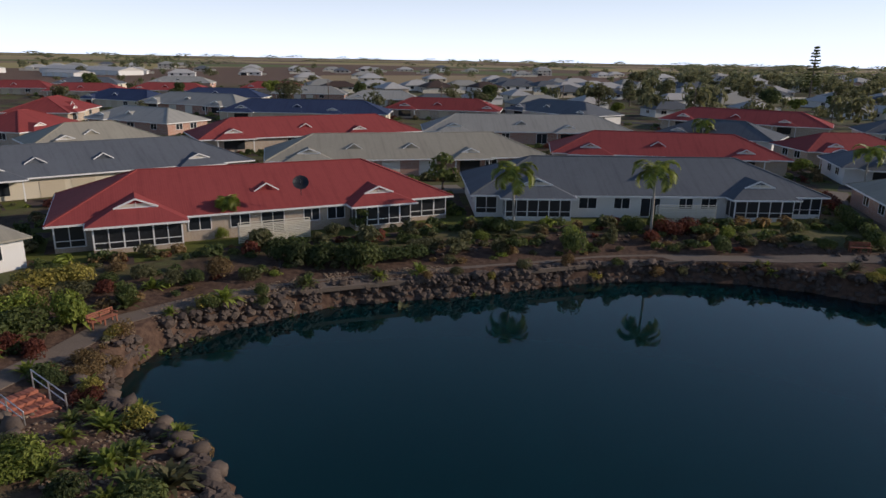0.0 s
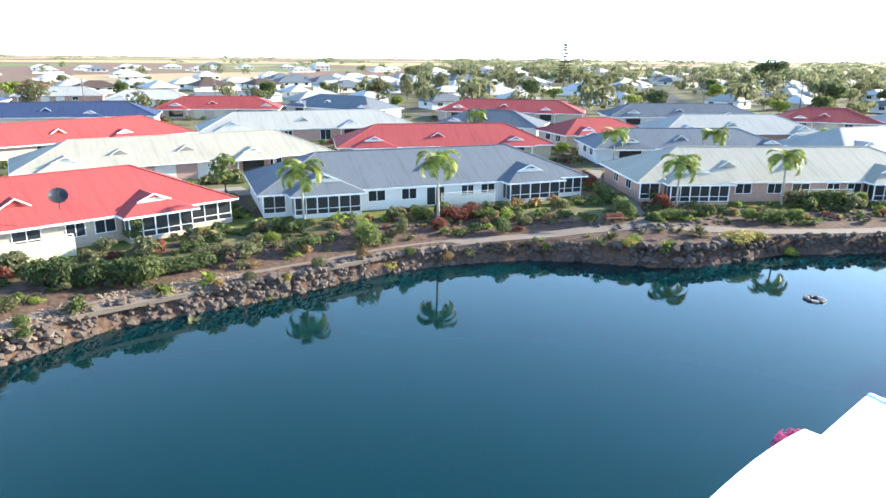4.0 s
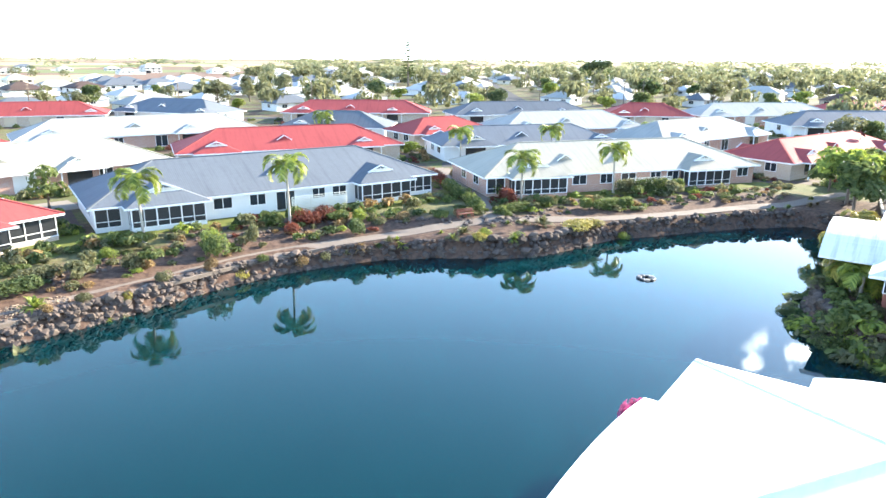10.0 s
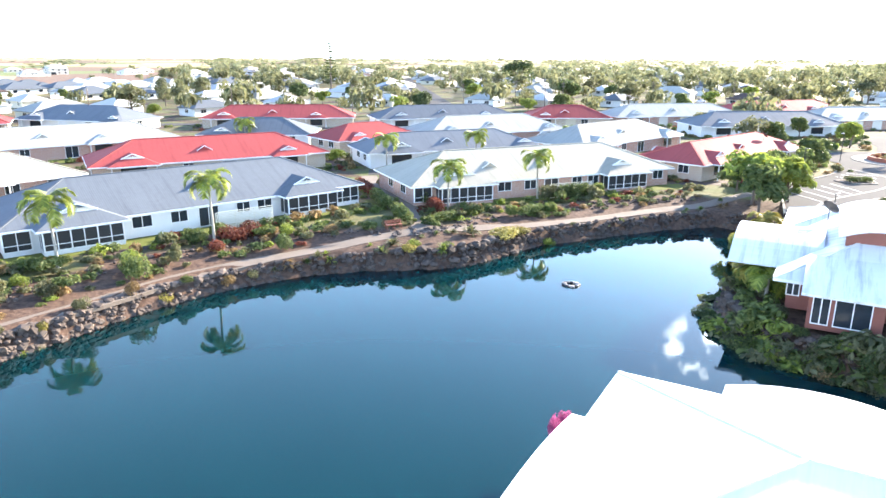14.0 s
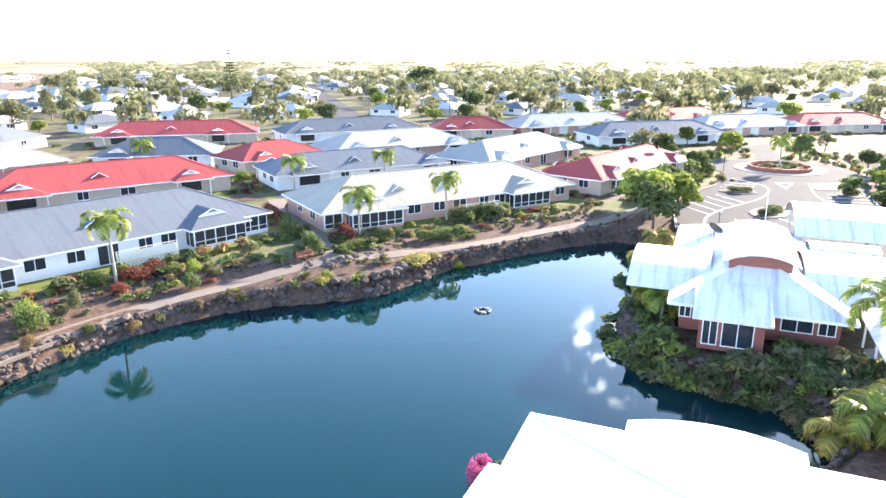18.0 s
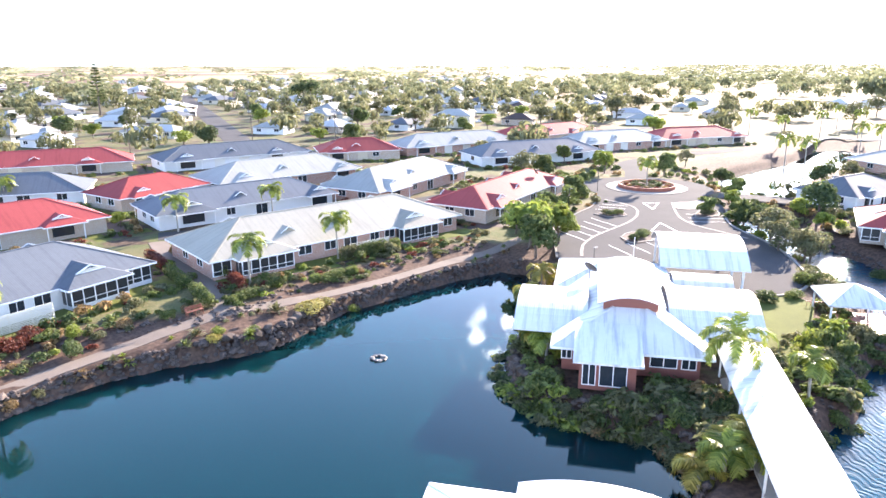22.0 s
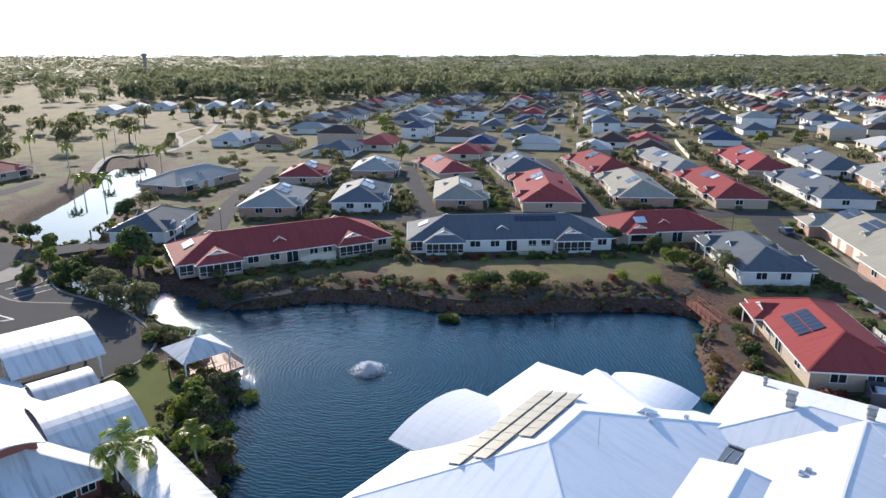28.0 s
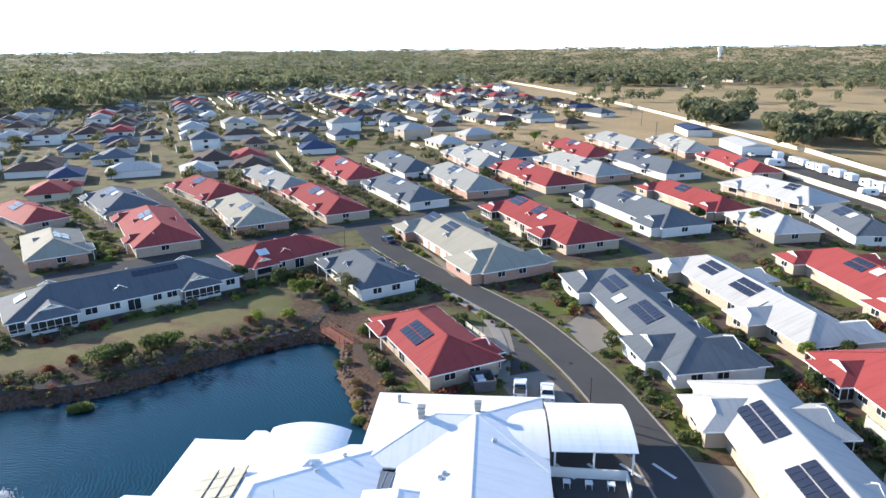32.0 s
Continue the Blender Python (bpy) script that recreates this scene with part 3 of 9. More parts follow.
wob = 1.5 * np.sin(GX * 0.35) * np.cos(GY * 0.27)
ground_mask("bank", np.where(SH < 40, np.clip((10.5 + wob - SH) / 1.5, 0, 1), 0))
dry_lawn = np.clip(1 - np.hypot((GX - 98) / 22, (GY + 35) / 40), 0, 1) * 0.3
ang = np.degrees(np.arctan2(GX, GY))
paddock = np.clip((np.hypot(GX, GY) - 270) / 40, 0, 1) * np.where((ang > 138) & (ang < 200), 1.0, np.where((ang > 62) & (ang < 92), 0.3, 0.0))
suburb_dry = 0.18 * np.clip((np.hypot(GX, GY) - 205) / 20, 0, 1) * np.clip((640 - np.hypot(GX, GY)) / 30, 0, 1) * ((ang > 86) & (ang < 165))
ground_mask("dry", np.where(SH > 8, np.maximum(dry_lawn, np.maximum(paddock, suburb_dry)), 0))
ground_mask("field", np.clip((np.hypot(GX - 20, GY - 20) - np.where((ang > -90) & (ang < 8), 350, 470)) / 60, 0, 1) * np.clip((72 - np.where(ang < -90, ang + 360, ang)) / 8, 0.12, 1))
tagged(new("ground", gme), "ground of dry grass, garden mulch and far fields", "ground", "", "structure")


WATER = -0.75


def water_sheet(name, poly, mat, label):
    """A level sheet of square cells that runs a little way under the banks."""
    p = np.array(poly)
    xs, ys = np.arange(p[:, 0].min() - 4, p[:, 0].max() + 5, 1.0), np.arange(p[:, 1].min() - 4, p[:, 1].max() + 5, 1.0)
    X, Y = np.meshgrid(xs, ys)
    best, odd = np.full(X.shape, 1e9), np.zeros(X.shape, bool)
    for (x0, y0), (x1, y1) in zip(p, np.roll(p, -1, axis=0)):
        dx, dy = x1 - x0, y1 - y0
        t = np.clip(((X - x0) * dx + (Y - y0) * dy) / (dx * dx + dy * dy + 1e-9), 0, 1)
        best = np.minimum(best, np.hypot(X - x0 - t * dx, Y - y0 - t * dy))
        if y0 != y1:
            odd ^= ((y0 > Y) != (y1 > Y)) & (X < dx * (Y - y0) / dy + x0)
    wet = odd | (best < 2.9)
    cell = wet[:-1, :-1] & wet[1:, :-1] & wet[:-1, 1:] & wet[1:, 1:]
    idx = np.arange(X.size).reshape(X.shape)
    f = np.stack([idx[:-1, :-1], idx[:-1, 1:], idx[1:, 1:], idx[1:, :-1]], -1)[cell]
    used, f = np.unique(f, return_inverse=True)
    v = np.stack([X.ravel()[used], Y.ravel()[used], np.full(len(used), WATER)], -1)
    me = mesh_of(name, v.tolist(), f.reshape(-1, 4).tolist(), mat)
    tagged(new(name, me), label, "water", "", "structure")


water_sheet("water_1", LAKE_1, M["water_calm"], "calm dark teal lake water with clear reflections")
water_sheet("water_2", LAKE_2, M["water_ripple"], "dark blue pond water with rings of ripples")
water_sheet("water_3", LAKE_3, M["water_calm"], "bright stream water reflecting the sky")

# ---- paths and roads ----
PATH_N = [(-27, 20), (-26.4, 28.6), (-25.9, 33.2), (-25.2, 38.8), (-22.9, 42), (-19.7, 44.8), (-15.3, 47.7), (-10, 50.4), (-4.6, 53), (2, 55.8), (8, 58.6), (14.8, 60.2), (22, 60.8), (27, 61.2), (33, 61.0), (41.2, 59.3),
          (53.1, 57.4), (64, 56.6), (73, 55.2), (82, 55.5)]
strip("path", PATH_N, 1.7, M["path"], 0.04, "narrow pale gravel path round the lake", "path")
PATH_E = [(100.5, 12), (101, 3), (102, -5), (98, -16), (91, -27), (88.5, -38), (86.5, -49), (83.5, -60), (90, -70), (97, -80)]
strip("path", PATH_E, 1.6, M["asphalt"], 0.03, "grey path along the pond's grassy bank", "path")
strip("path", [(34, 61), (36, 66), (38, 76), (40, 86), (42.5, 94)], 2.6, M["path"], 0.05, "paved walkway between two hedges", "path")

# ---- houses ----
PITCH = 0.42


def gablet_data(s, y0, w, pitch, verts, faces, bars, z_off=0.0, depth=None):
    """A small gable vent standing on a slope that rises with y."""
    h = w / 2 * 0.62
    z0 = y0 * pitch + z_off
    back = h / pitch
    k = len(verts)
    verts += [(s - w / 2, y0, z0), (s + w / 2, y0, z0), (s, y0 - 0.15, z0 + h), (s, y0 + back, z0 + h)]
    faces += [(k, k + 1, k + 2), (k + 1, k + 3, k + 2), (k, k + 2, k + 3)]
    bars += [((s - w / 2 - 0.12, y0 - 0.2, z0 + 0.0), (s, y0 - 0.2, z0 + h + 0.06)), ((s + w / 2 + 0.12, y0 - 0.2, z0 + 0.0), (s, y0 - 0.2, z0 + h + 0.06))]


def window_parts(parent, x, y, z, w, h, turn, panes=2, bright=False):
    """A white framed window on a wall that faces local -y after the turn."""
    at = pose(x, y, z, 0, 0, turn)
    key = ("win", round(w, 2), round(h, 2), panes)
    if key not in BOXES:
        v, f = [], []
        t = 0.07
        box_data(-w / 2, -0.05, 0, w / 2, 0.03, t, v, f)
        box_data(-w / 2, -0.05, h - t, w / 2, 0.03, h, v, f)
        for i in range(panes + 1):
            cx = -w / 2 + t / 2 + (w - t) * i / panes
            box_data(cx - t / 2, -0.05, t, cx + t / 2, 0.03, h - t, v, f)
        BOXES[key] = mesh_of("window_frame", v, f, M["white_paint"])
        v, f = [], []
        box_data(-w / 2 + t, -0.02, t, w / 2 - t, 0.02, h - t, v, f)
        BOXES[key + ("p",)] = mesh_of("pane", v, f, M["glass"])
    fr = child("window", BOXES[key], parent, "", at)
    child("pane", BOXES[key + ("p",)], fr)


def sunroom(parent, x0, x1, y, depth, base, turn_m, top=2.4):
    """A screened porch: dark insect screens between white posts over a low wall; the front faces -y."""
    w = x1 - x0
    bays = max(2, round(w / 1.25))
    v, f = [], []
    box_data(x0, y, 0, x1, y + 0.12, 0.42, v, f)
    box_data(x0, y + 0.12, 0, x0 + 0.12, y + depth, 0.42, v, f)
    box_data(x1 - 0.12, y + 0.12, 0, x1, y + depth, 0.42, v, f)
    part("base_wall", v, f, base, parent, uv=True, at=turn_m)
    for i in range(bays + 1):
        cx = x0 + 0.06 + (w - 0.12) * i / bays
        child("post", box_mesh("post", 0.12 if i % 2 == 0 else 0.07, 0.12, top - 0.42, M["white_paint"]), parent, "", turn_m @ pose(cx, y + 0.06, 0.42))
    for i in range(bays):
        cx = x0 + w * (i + 0.5) / bays
        child("screen_panel", box_mesh("screen_panel", w / bays - 0.1, 0.03, top - 0.52, M["screen"]), parent, "", turn_m @ pose(cx, y + 0.07, 0.46))
    for z, hh in ((0.42, 0.07), (0.98, 0.06), (top - 0.1, 0.12)):
        child("rail", box_mesh("rail", w, 0.1, hh, M["white_paint"]), parent, "", turn_m @ pose((x0 + x1) / 2, y + 0.05, z))
    for cx in (x0 + 0.06, x1 - 0.06):
        child("screen_panel", box_mesh("screen_panel", 0.03, depth - 0.2, top - 0.52, M["screen"]), parent, "", turn_m @ pose(cx, y + depth / 2, 0.46))
        child("post", box_mesh("post", 0.1, 0.1, top - 0.42, M["white_paint"]), parent, "", turn_m @ pose(cx, y + depth * 0.55, 0.42))


def frame_of(x):
    v, f = [], []
    for k in range(4):
        cx = x - 3.2 + 6.4 * k / 3
        box_data(cx - 0.045, -2.02, 0, cx + 0.045, -1.94, 1.9, v, f)
    box_data(x - 3.2, -2.02, 1.88, x + 3.2, -1.94, 1.95, v, f)
    return v, f


def house(A, B, depth, roof, wall, label, front="lake", back="street", wings=((3.0, 11.0, 1.8), (27.5, 35.0, 1.8)), back_wings=(), vents=(0.3, 0.5, 0.72), solar=(), collectors=(), name="house", category="house",
          group="village houses", eave=2.5, screen_at=0.535, end_room=False, detail=2, base=G):
    A, B = Vector(A), Vector(B)
    L = (B - A).length
    turn = math.degrees(math.atan2(B.y - A.y, B.x - A.x))
    ob = thing(name, pose(A.x, A.y, base, 0, 0, turn), label, category, group)
    D = depth
    h = D / 2 * PITCH
    rm = M["roof_" + roof]
    # walls
    o = 0.6
    v, f = [], []
    box_data(o, o, 0, L - o, o + 0.2, eave, v, f), box_data(o, D - o - 0.2, 0, L - o, D - o, eave, v, f)
    box_data(o, o + 0.2, 0, o + 0.2, D - o - 0.2, eave, v, f), box_data(L - o - 0.2, o + 0.2, 0, L - o, D - o - 0.2, eave, v, f)
    part("wall", v, f, M[wall], ob, uv=True)
    # main hip roof, a closed shell
    c, z = [(0, 0), (L, 0), (L, D), (0, D)], eave
    v = [(x, y, z) for x, y in c] + [(D / 2, D / 2, z + h), (L - D / 2, D / 2, z + h)] + [(x, y, z - 0.05) for x, y in c]
    f = [(0, 1, 5, 4), (1, 2, 5), (2, 3, 4, 5), (3, 0, 4), (6, 9, 8, 7), (0, 6, 7, 1), (1, 7, 8, 2), (2, 8, 9, 3), (3, 9, 6, 0)]
    part("roof", v, f, rm, ob, uv=True)
    caps, capf = [], []
    for a, b in ((v[4], v[5]), (v[0], v[4]), (v[3], v[4]), (v[1], v[5]), (v[2], v[5])):
        beam_data(a, b, 0.26, 0.09, caps, capf)
    part("ridge_cap", caps, capf, rm, ob)
    # gutters
    v, f = [], []
    for a, b in (((0, 0), (L, 0)), ((L, 0), (L, D)), ((L, D), (0, D)), ((0, D), (0, 0))):
        beam_data((*a, eave - 0.1), (*b, eave - 0.1), 0.12, 0.17, v, f)
    part("gutter", v, f, M["white_paint"], ob)
    flip = pose(L, D, 0, 0, 0, 180)
    ident = Matrix.Identity(4)
    for side, m, wl_, style in (("front", ident, wings, front), ("back", flip, back_wings, back)):
        taken = []
        rich = detail > 1 or (detail == 1 and side == "front")
        for s0, s1, p in wl_:
            w, s = s1 - s0, (s0 + s1) / 2
            hw = w / 2 * PITCH
            gz, gyy = 0.58 * hw, -p + 0.58 * w / 2
            gx0, gx1 = s0 + 0.58 * w / 2, s1 - 0.58 * w / 2
            e = eave + 0.01
            v = [(s0, -p, e), (s1, -p, e), (s1, 0, e), (s0, 0, e), (gx0, gyy, e + gz), (gx1, gyy, e + gz), (s, gyy - 0.2, e + hw), (s, w / 2, e + hw), (s0, -p, e - 0.06), (s1, -p, e - 0.06), (s1, 0, e - 0.06), (s0, 0, e - 0.06)]
            f = [(0, 1, 5, 4), (1, 2, 7, 6, 5), (3, 0, 4, 6, 7), (4, 5, 6), (0, 8, 9, 1), (1, 9, 10, 2), (0, 3, 11, 8), (8, 11, 10, 9)]
            part("porch_roof", v, f, rm, ob, uv=True, at=m)
            v, f = [], []
            for a, b in (((s0, -p), (s1, -p)), ((s0, -p), (s0, 0)), ((s1, -p), (s1, 0))):
                beam_data((*a, eave - 0.09), (*b, eave - 0.09), 0.12, 0.17, v, f)
            part("gutter", v, f, M["white_paint"], ob, at=m)
            v, f = [], []
            for q in ((gx0 - 0.1, gyy - 0.22, e + gz), (gx1 + 0.1, gyy - 0.22, e + gz)):
                beam_data(q, (s, gyy - 0.22, e + hw + 0.04), 0.08, 0.14, v, f)
            beam_data((gx0, gyy - 0.1, e + gz), (gx1, gyy - 0.1, e + gz), 0.06, 0.1, v, f)
            beam_data((s, gyy - 0.1, e + gz), (s, gyy - 0.1, e + hw - 0.05), 0.06, 0.06, v, f)
            part("barge_board", v, f, M["white_paint"], ob, at=m)
            v, f = [], []
            part("gable_vent", [(gx0 + 0.1, gyy - 0.04, e + gz + 0.03), (gx1 - 0.1, gyy - 0.04, e + gz + 0.03), (s, gyy - 0.14, e + hw - 0.1), (s, gyy + 0.1, e + gz + 0.03)], [(0, 1, 2), (0, 3, 1), (1, 3, 2), (0, 2, 3)], M["lattice"], ob, at=m)
            if style == "lake" and rich and s0 < L / 3 and s0 > 2.4:
                sunroom(ob, 0.55, s0 - 0.05, o - 0.12, 0.3, M[wall], m, eave - 0.12)
            if style == "lake" and rich and end_room and side == "front" and s0 > L / 2 and L - s1 > 2.4:
                sunroom(ob, s1 + 0.05, L - 0.55, o - 0.12, 0.3, M[wall], m, eave - 0.12)
            if style == "lake" and rich:
                sunroom(ob, s0 + 0.5, s1 - 0.5, -p + 0.5, p + 0.2, M[wall], m, eave - 0.12)
            else:
                if p > 2.4:
                    v, f = [], []
                    box_data(s0 + 0.6, -p + 0.6, 0, s1 - 0.6, o, eave - 0.08, v, f)
                    part("wall", v, f, M[wall], ob, uv=True, at=m)
                    q = m @ Vector((s, -p + 0.59, 0.95))
                    window_parts(ob, q.x, q.y, q.z, 2.0, 1.25, 180.0 if side == "back" else 0.0)
                    taken.append((s0, s1))
                    continue
                for cx in (s0 + 0.5, s1 - 0.5):
                    child("post", box_mesh("post", 0.14, 0.14, eave - 0.1, M["white_paint"]), ob, "", m @ pose(cx, -p + 0.45, 0))
                child("screen_panel", box_mesh("screen_panel", w * 0.5, 0.06, 1.5, M["glass"]), ob, "", m @ pose(s, o - 0.03, 0.55))
            taken.append((s0, s1))
        vv, vf, bars = [], [], []
        for fr in vents:
            s = fr * L
            panels = [(a - 1.6, a + 1.02 * k + 0.6) for sd, a, k, _, _ in solar if sd == side[0] and D < 14.5]
            if not any(a - 1 < s < b + 1 for a, b in taken) and not any(a < s < b for a, b in panels):
                gablet_data(s, D * 0.2, 2.1, PITCH, vv, vf, bars, eave)
        if vv:
            for g in range(len(vv) // 4):
                gab = part("roof_gablet", vv[4 * g:4 * g + 4], [(0, 1, 2), (1, 3, 2), (0, 2, 3)], rm, ob, at=m, uv=True)
                v, f = [], []
                for a, b in bars[2 * g:2 * g + 2]:
                    beam_data(a, b, 0.07, 0.11, v, f)
                part("barge_board", v, f, M["white_paint"], gab)
        # openings along this long wall
        y = o - 0.01
        if not rich:
            style = "bare"
        slots = {"bare": (("w", 0.13, 1.8), ("g", 0.36, 2.6), ("g", 0.52, 2.6), ("w", 0.68, 1.8)),
                 "lake": (("w", 0.045, 1.6), ("w", 0.325, 2.0), ("w", 0.42, 1.8), ("d", 0.5, 2.2), ("w", 0.6, 1.6), ("w", 0.665, 1.8), ("w", 0.94, 1.8)),
                 "street": (("w", 0.08, 1.8), ("w", 0.17, 1.4), ("g", 0.33, 2.6), ("g", 0.42, 2.6), ("g", 0.55, 2.6), ("g", 0.64, 2.6), ("w", 0.78, 1.8), ("w", 0.9, 1.6)),
                 "plain": (("w", 0.15, 1.8), ("w", 0.38, 1.6), ("d", 0.55, 2.2), ("w", 0.82, 1.8))}[style]
        for kind, fr, w in slots:
            x = fr * L
            if any(a - 0.2 < x < b + 0.2 for a, b in taken):
                continue
            at = m @ pose(x, y, 0)
            tz = 180.0 if side == "back" else 0.0
            if kind == "w":
                q = m @ Vector((x, y, 0.95))
                window_parts(ob, q.x, q.y, q.z, w, 1.25, tz)
            elif kind == "d":
                q = m @ Vector((x, y, 0.1))
                window_parts(ob, q.x, q.y, q.z, w, 2.1, tz, 2)
            else:
                child("garage_door", box_mesh("garage_door", w, 0.06, 2.15, M["garage"] if wall in ("cream", "brick_tan") else M["garage_white"], uv=True), ob, "", at)
        if style == "lake" and (detail > 1 or detail == 1 and side == "front"):
            x = screen_at * L
            scr = part("privacy_screen", *frame_of(x), M["lattice"], ob, "slatted cream privacy screen", at=m)
            for k in range(11):
                child("slat", box_mesh("slat", 6.3, 0.05, 0.1, M["lattice"]), scr, "", pose(x, -2.06, 0.12 + k * 0.155))
    # end walls
    for x, tz in ((o - 0.01, 270.0), (L - o + 0.01, 90.0)):
        for fy in ((0.3, 0.62) if detail else (0.45,)):
            window_parts(ob, x, D * fy, 0.95, 1.8, 1.25, tz)
    # panels on the roof: side, start along the roof, count, rows, up the slope
    for side, s, n, rows, up in solar:
        m = ident if side == "f" else flip
        sl = math.degrees(math.atan(PITCH))
        for r in range(rows):
            for k in range(n):
                yy = up + r * 1.55
                child("solar_panel", box_mesh("solar_panel", 0.96, 1.5, 0.05, M["solar"], 0.012), ob, "", m @ pose(s + k * 1.02, yy, eave + yy * PITCH + 0.09, sl, 0, 0))
    for side, s, n, up in collectors:
        sl = math.degrees(math.atan(PITCH))
        if side in "fb":
            m = ident if side == "f" else flip
        else:
            m = pose(0, D, 0, 0, 0, 270) if side == "l" else pose(L, 0, 0, 0, 0, 90)
        for k in range(n):
            child("solar_heater", box_mesh("solar_heater", 1.15, 2.0, 0.09, M["collector"], 0.02), ob, "pale glass solar water heater panel", m @ pose(s + k * 1.2, up, eave + up * PITCH + 0.08, sl, 0, 0))
    return ob


def hut(x, y, turn, L, D, roof, wall, label, eave=2.5, base=G, category="house", name="house", group="suburb houses", storeys=1):
    """A plain suburban house: hip roof, walls, windows all round."""
    ob = thing(name, pose(x, y, base, 0, 0, turn), label, category, group)
    ev = eave * storeys
    h = D / 2 * 0.42
    k = min(D / 2, L / 2)
    w, d = L / 2, D / 2
    v = [(-w, -d, ev), (w, -d, ev), (w, d, ev), (-w, d, ev), (-w + k, 0, ev + h), (w - k, 0, ev + h), (-w, -d, ev - 0.15), (w, -d, ev - 0.15), (w, d, ev - 0.15), (-w, d, ev - 0.15)]
    f = [(0, 1, 5, 4), (1, 2, 5), (2, 3, 4, 5), (3, 0, 4), (6, 9, 8, 7), (0, 6, 7, 1), (1, 7, 8, 2), (2, 8, 9, 3), (3, 9, 6, 0)]
    part("roof", v, f, M["roof_" + roof], ob, uv=True)
    v, f = [], []
    box_data(-w + 0.5, -d + 0.5, 0, w - 0.5, d - 0.5, ev - 0.02, v, f)
    part("wall", v, f, M[wall], ob, uv=True)
    for s in range(storeys):
        z = 0.9 + s * eave
        for fx in (-0.28, 0.25):
            window_parts(ob, fx * L, -d + 0.49, z, 1.9, 1.2, 0)
        window_parts(ob, -w + 0.49, 0, z, 1.9, 1.2, 270)
        window_parts(ob, w - 0.49, 0, z, 1.9, 1.2, 90)
    return ob

# ---- the clubhouse, the hall on its headland, the covered way, the gazebo ----
E1 = Vector((-0.61, 0.79))
E3, E4 = Vector((-0.87, -0.49)), Vector((0.49, -0.87))
ZE = 2.4  # eaves above the village ground


def frame_pose(corner, along, z=G):
    return pose(corner[0], corner[1], z, 0, 0, math.degrees(math.atan2(along[1], along[0])))


def hip_part(parent, m, L, D, rise, name="roof", mat="roof_zinc", eave=ZE, walls="white_wall", inset=1.0, ridge=None):
    """A hip roof on a wing: x along L, y along D from a corner."""
    if parent.name == "clubhouse":
        mat = "roof_club"
    k = min(L, D) / 2
    r = [(k, D / 2), (L - k, D / 2)] if L >= D else [(L / 2, k), (L / 2, D - k)]
    if ridge:
        r = [(ridge[0], D / 2), (ridge[1], D / 2)]
    v = [(0, 0, eave), (L, 0, eave), (L, D, eave), (0, D, eave), (*r[0], eave + rise), (*r[1], eave + rise)] + [(x, y, eave - 0.25) for x, y in ((0, 0), (L, 0), (L, D), (0, D))]
    f = [(0, 1, 5, 4), (1, 2, 5), (2, 3, 4, 5), (3, 0, 4)] if L >= D else [(0, 1, 4), (1, 2, 5, 4), (2, 3, 5), (3, 0, 4, 5)]
    f += [(6, 9, 8, 7), (0, 6, 7, 1), (1, 7, 8, 2), (2, 8, 9, 3), (3, 9, 6, 0)]
    rf = part(name, v, f, M[mat], parent, uv=True, at=m)
    c, cf = [], []
    pairs = [(4, 5), (0, 4), (1, 5 if L >= D else 4), (2, 5), (3, 4 if L >= D else 5)]
    for a, b in pairs:
        beam_data(v[a], v[b], 0.2, 0.05, c, cf)
    part("ridge_cap", c, cf, M[mat], rf)
    c, cf = [], []
    for a, b in ((0, 1), (1, 2), (2, 3), (3, 0)):
        beam_data((v[a][0], v[a][1], eave - 0.12), (v[b][0], v[b][1], eave - 0.12), 0.14, 0.2, c, cf)
    part("gutter", c, cf, M["white_paint"], rf)
    if walls:
        c, cf = [], []
        i = inset
        box_data(i, i, 0, L - i, D - i, eave - 0.2, c, cf)
        part("wall", c, cf, M[walls], parent, uv=True, at=m)
    return rf


def vault_part(parent, m, length, span, rise, eave=ZE, mat="roof_zinc", end_mat="white_wall", steps=14, ends=True, name="vault_roof"):
    """A barrel vault: x along the axis, the arch spans y from 0 to span."""
    if parent.name == "clubhouse":
        mat = "roof_club"
    r = (span * span / 4 + rise * rise) / (2 * rise)
    prof = []
    for i in range(steps + 1):
        y = span * i / steps
        prof.append((y, math.sqrt(max(0, r * r - (y - span / 2) ** 2)) - (r - rise)))
    v, f = [], []
    for x in (0, length):
        for y, z in prof:
            v += [(x, y, eave + z + 0.12), (x, y, eave + z)]
    n = 2 * (steps + 1)
    for i in range(steps):
        k = 2 * i
        f += [(k, k + n, k + n + 2, k + 2), (k + 1, k + 3, k + n + 3, k + n + 1), (k, k + 2, k + 3, k + 1), (k + n, k + n + 1, k + n + 3, k + n + 2)]
    f += [(0, 1, n + 1, n), (n - 2, 2 * n - 2, 2 * n - 1, n - 1)]
    rf = part(name, v, f, M[mat], parent, uv=True, at=m)
    if ends:
        for x in (0.35, length - 0.35):
            v = [(x - 0.06, y, eave + z - 0.02) for y, z in prof] + [(x + 0.06, y, eave + z - 0.02) for y, z in prof]
            k = steps + 1
            f = [tuple(range(k)), tuple(range(2 * k - 1, k - 1, -1))]
            part("gable_end", v, f, M[end_mat], rf)
    return rf


club = thing("clubhouse", pose(0, 0, 0), "white metal-roofed clubhouse with hips, barrel vaults and solar panels", "clubhouse")
wing_a = frame_pose((61, -26.6), E1)
hip_part(club, wing_a, 31, 22, 2.9, ridge=(11.4, 17.7))
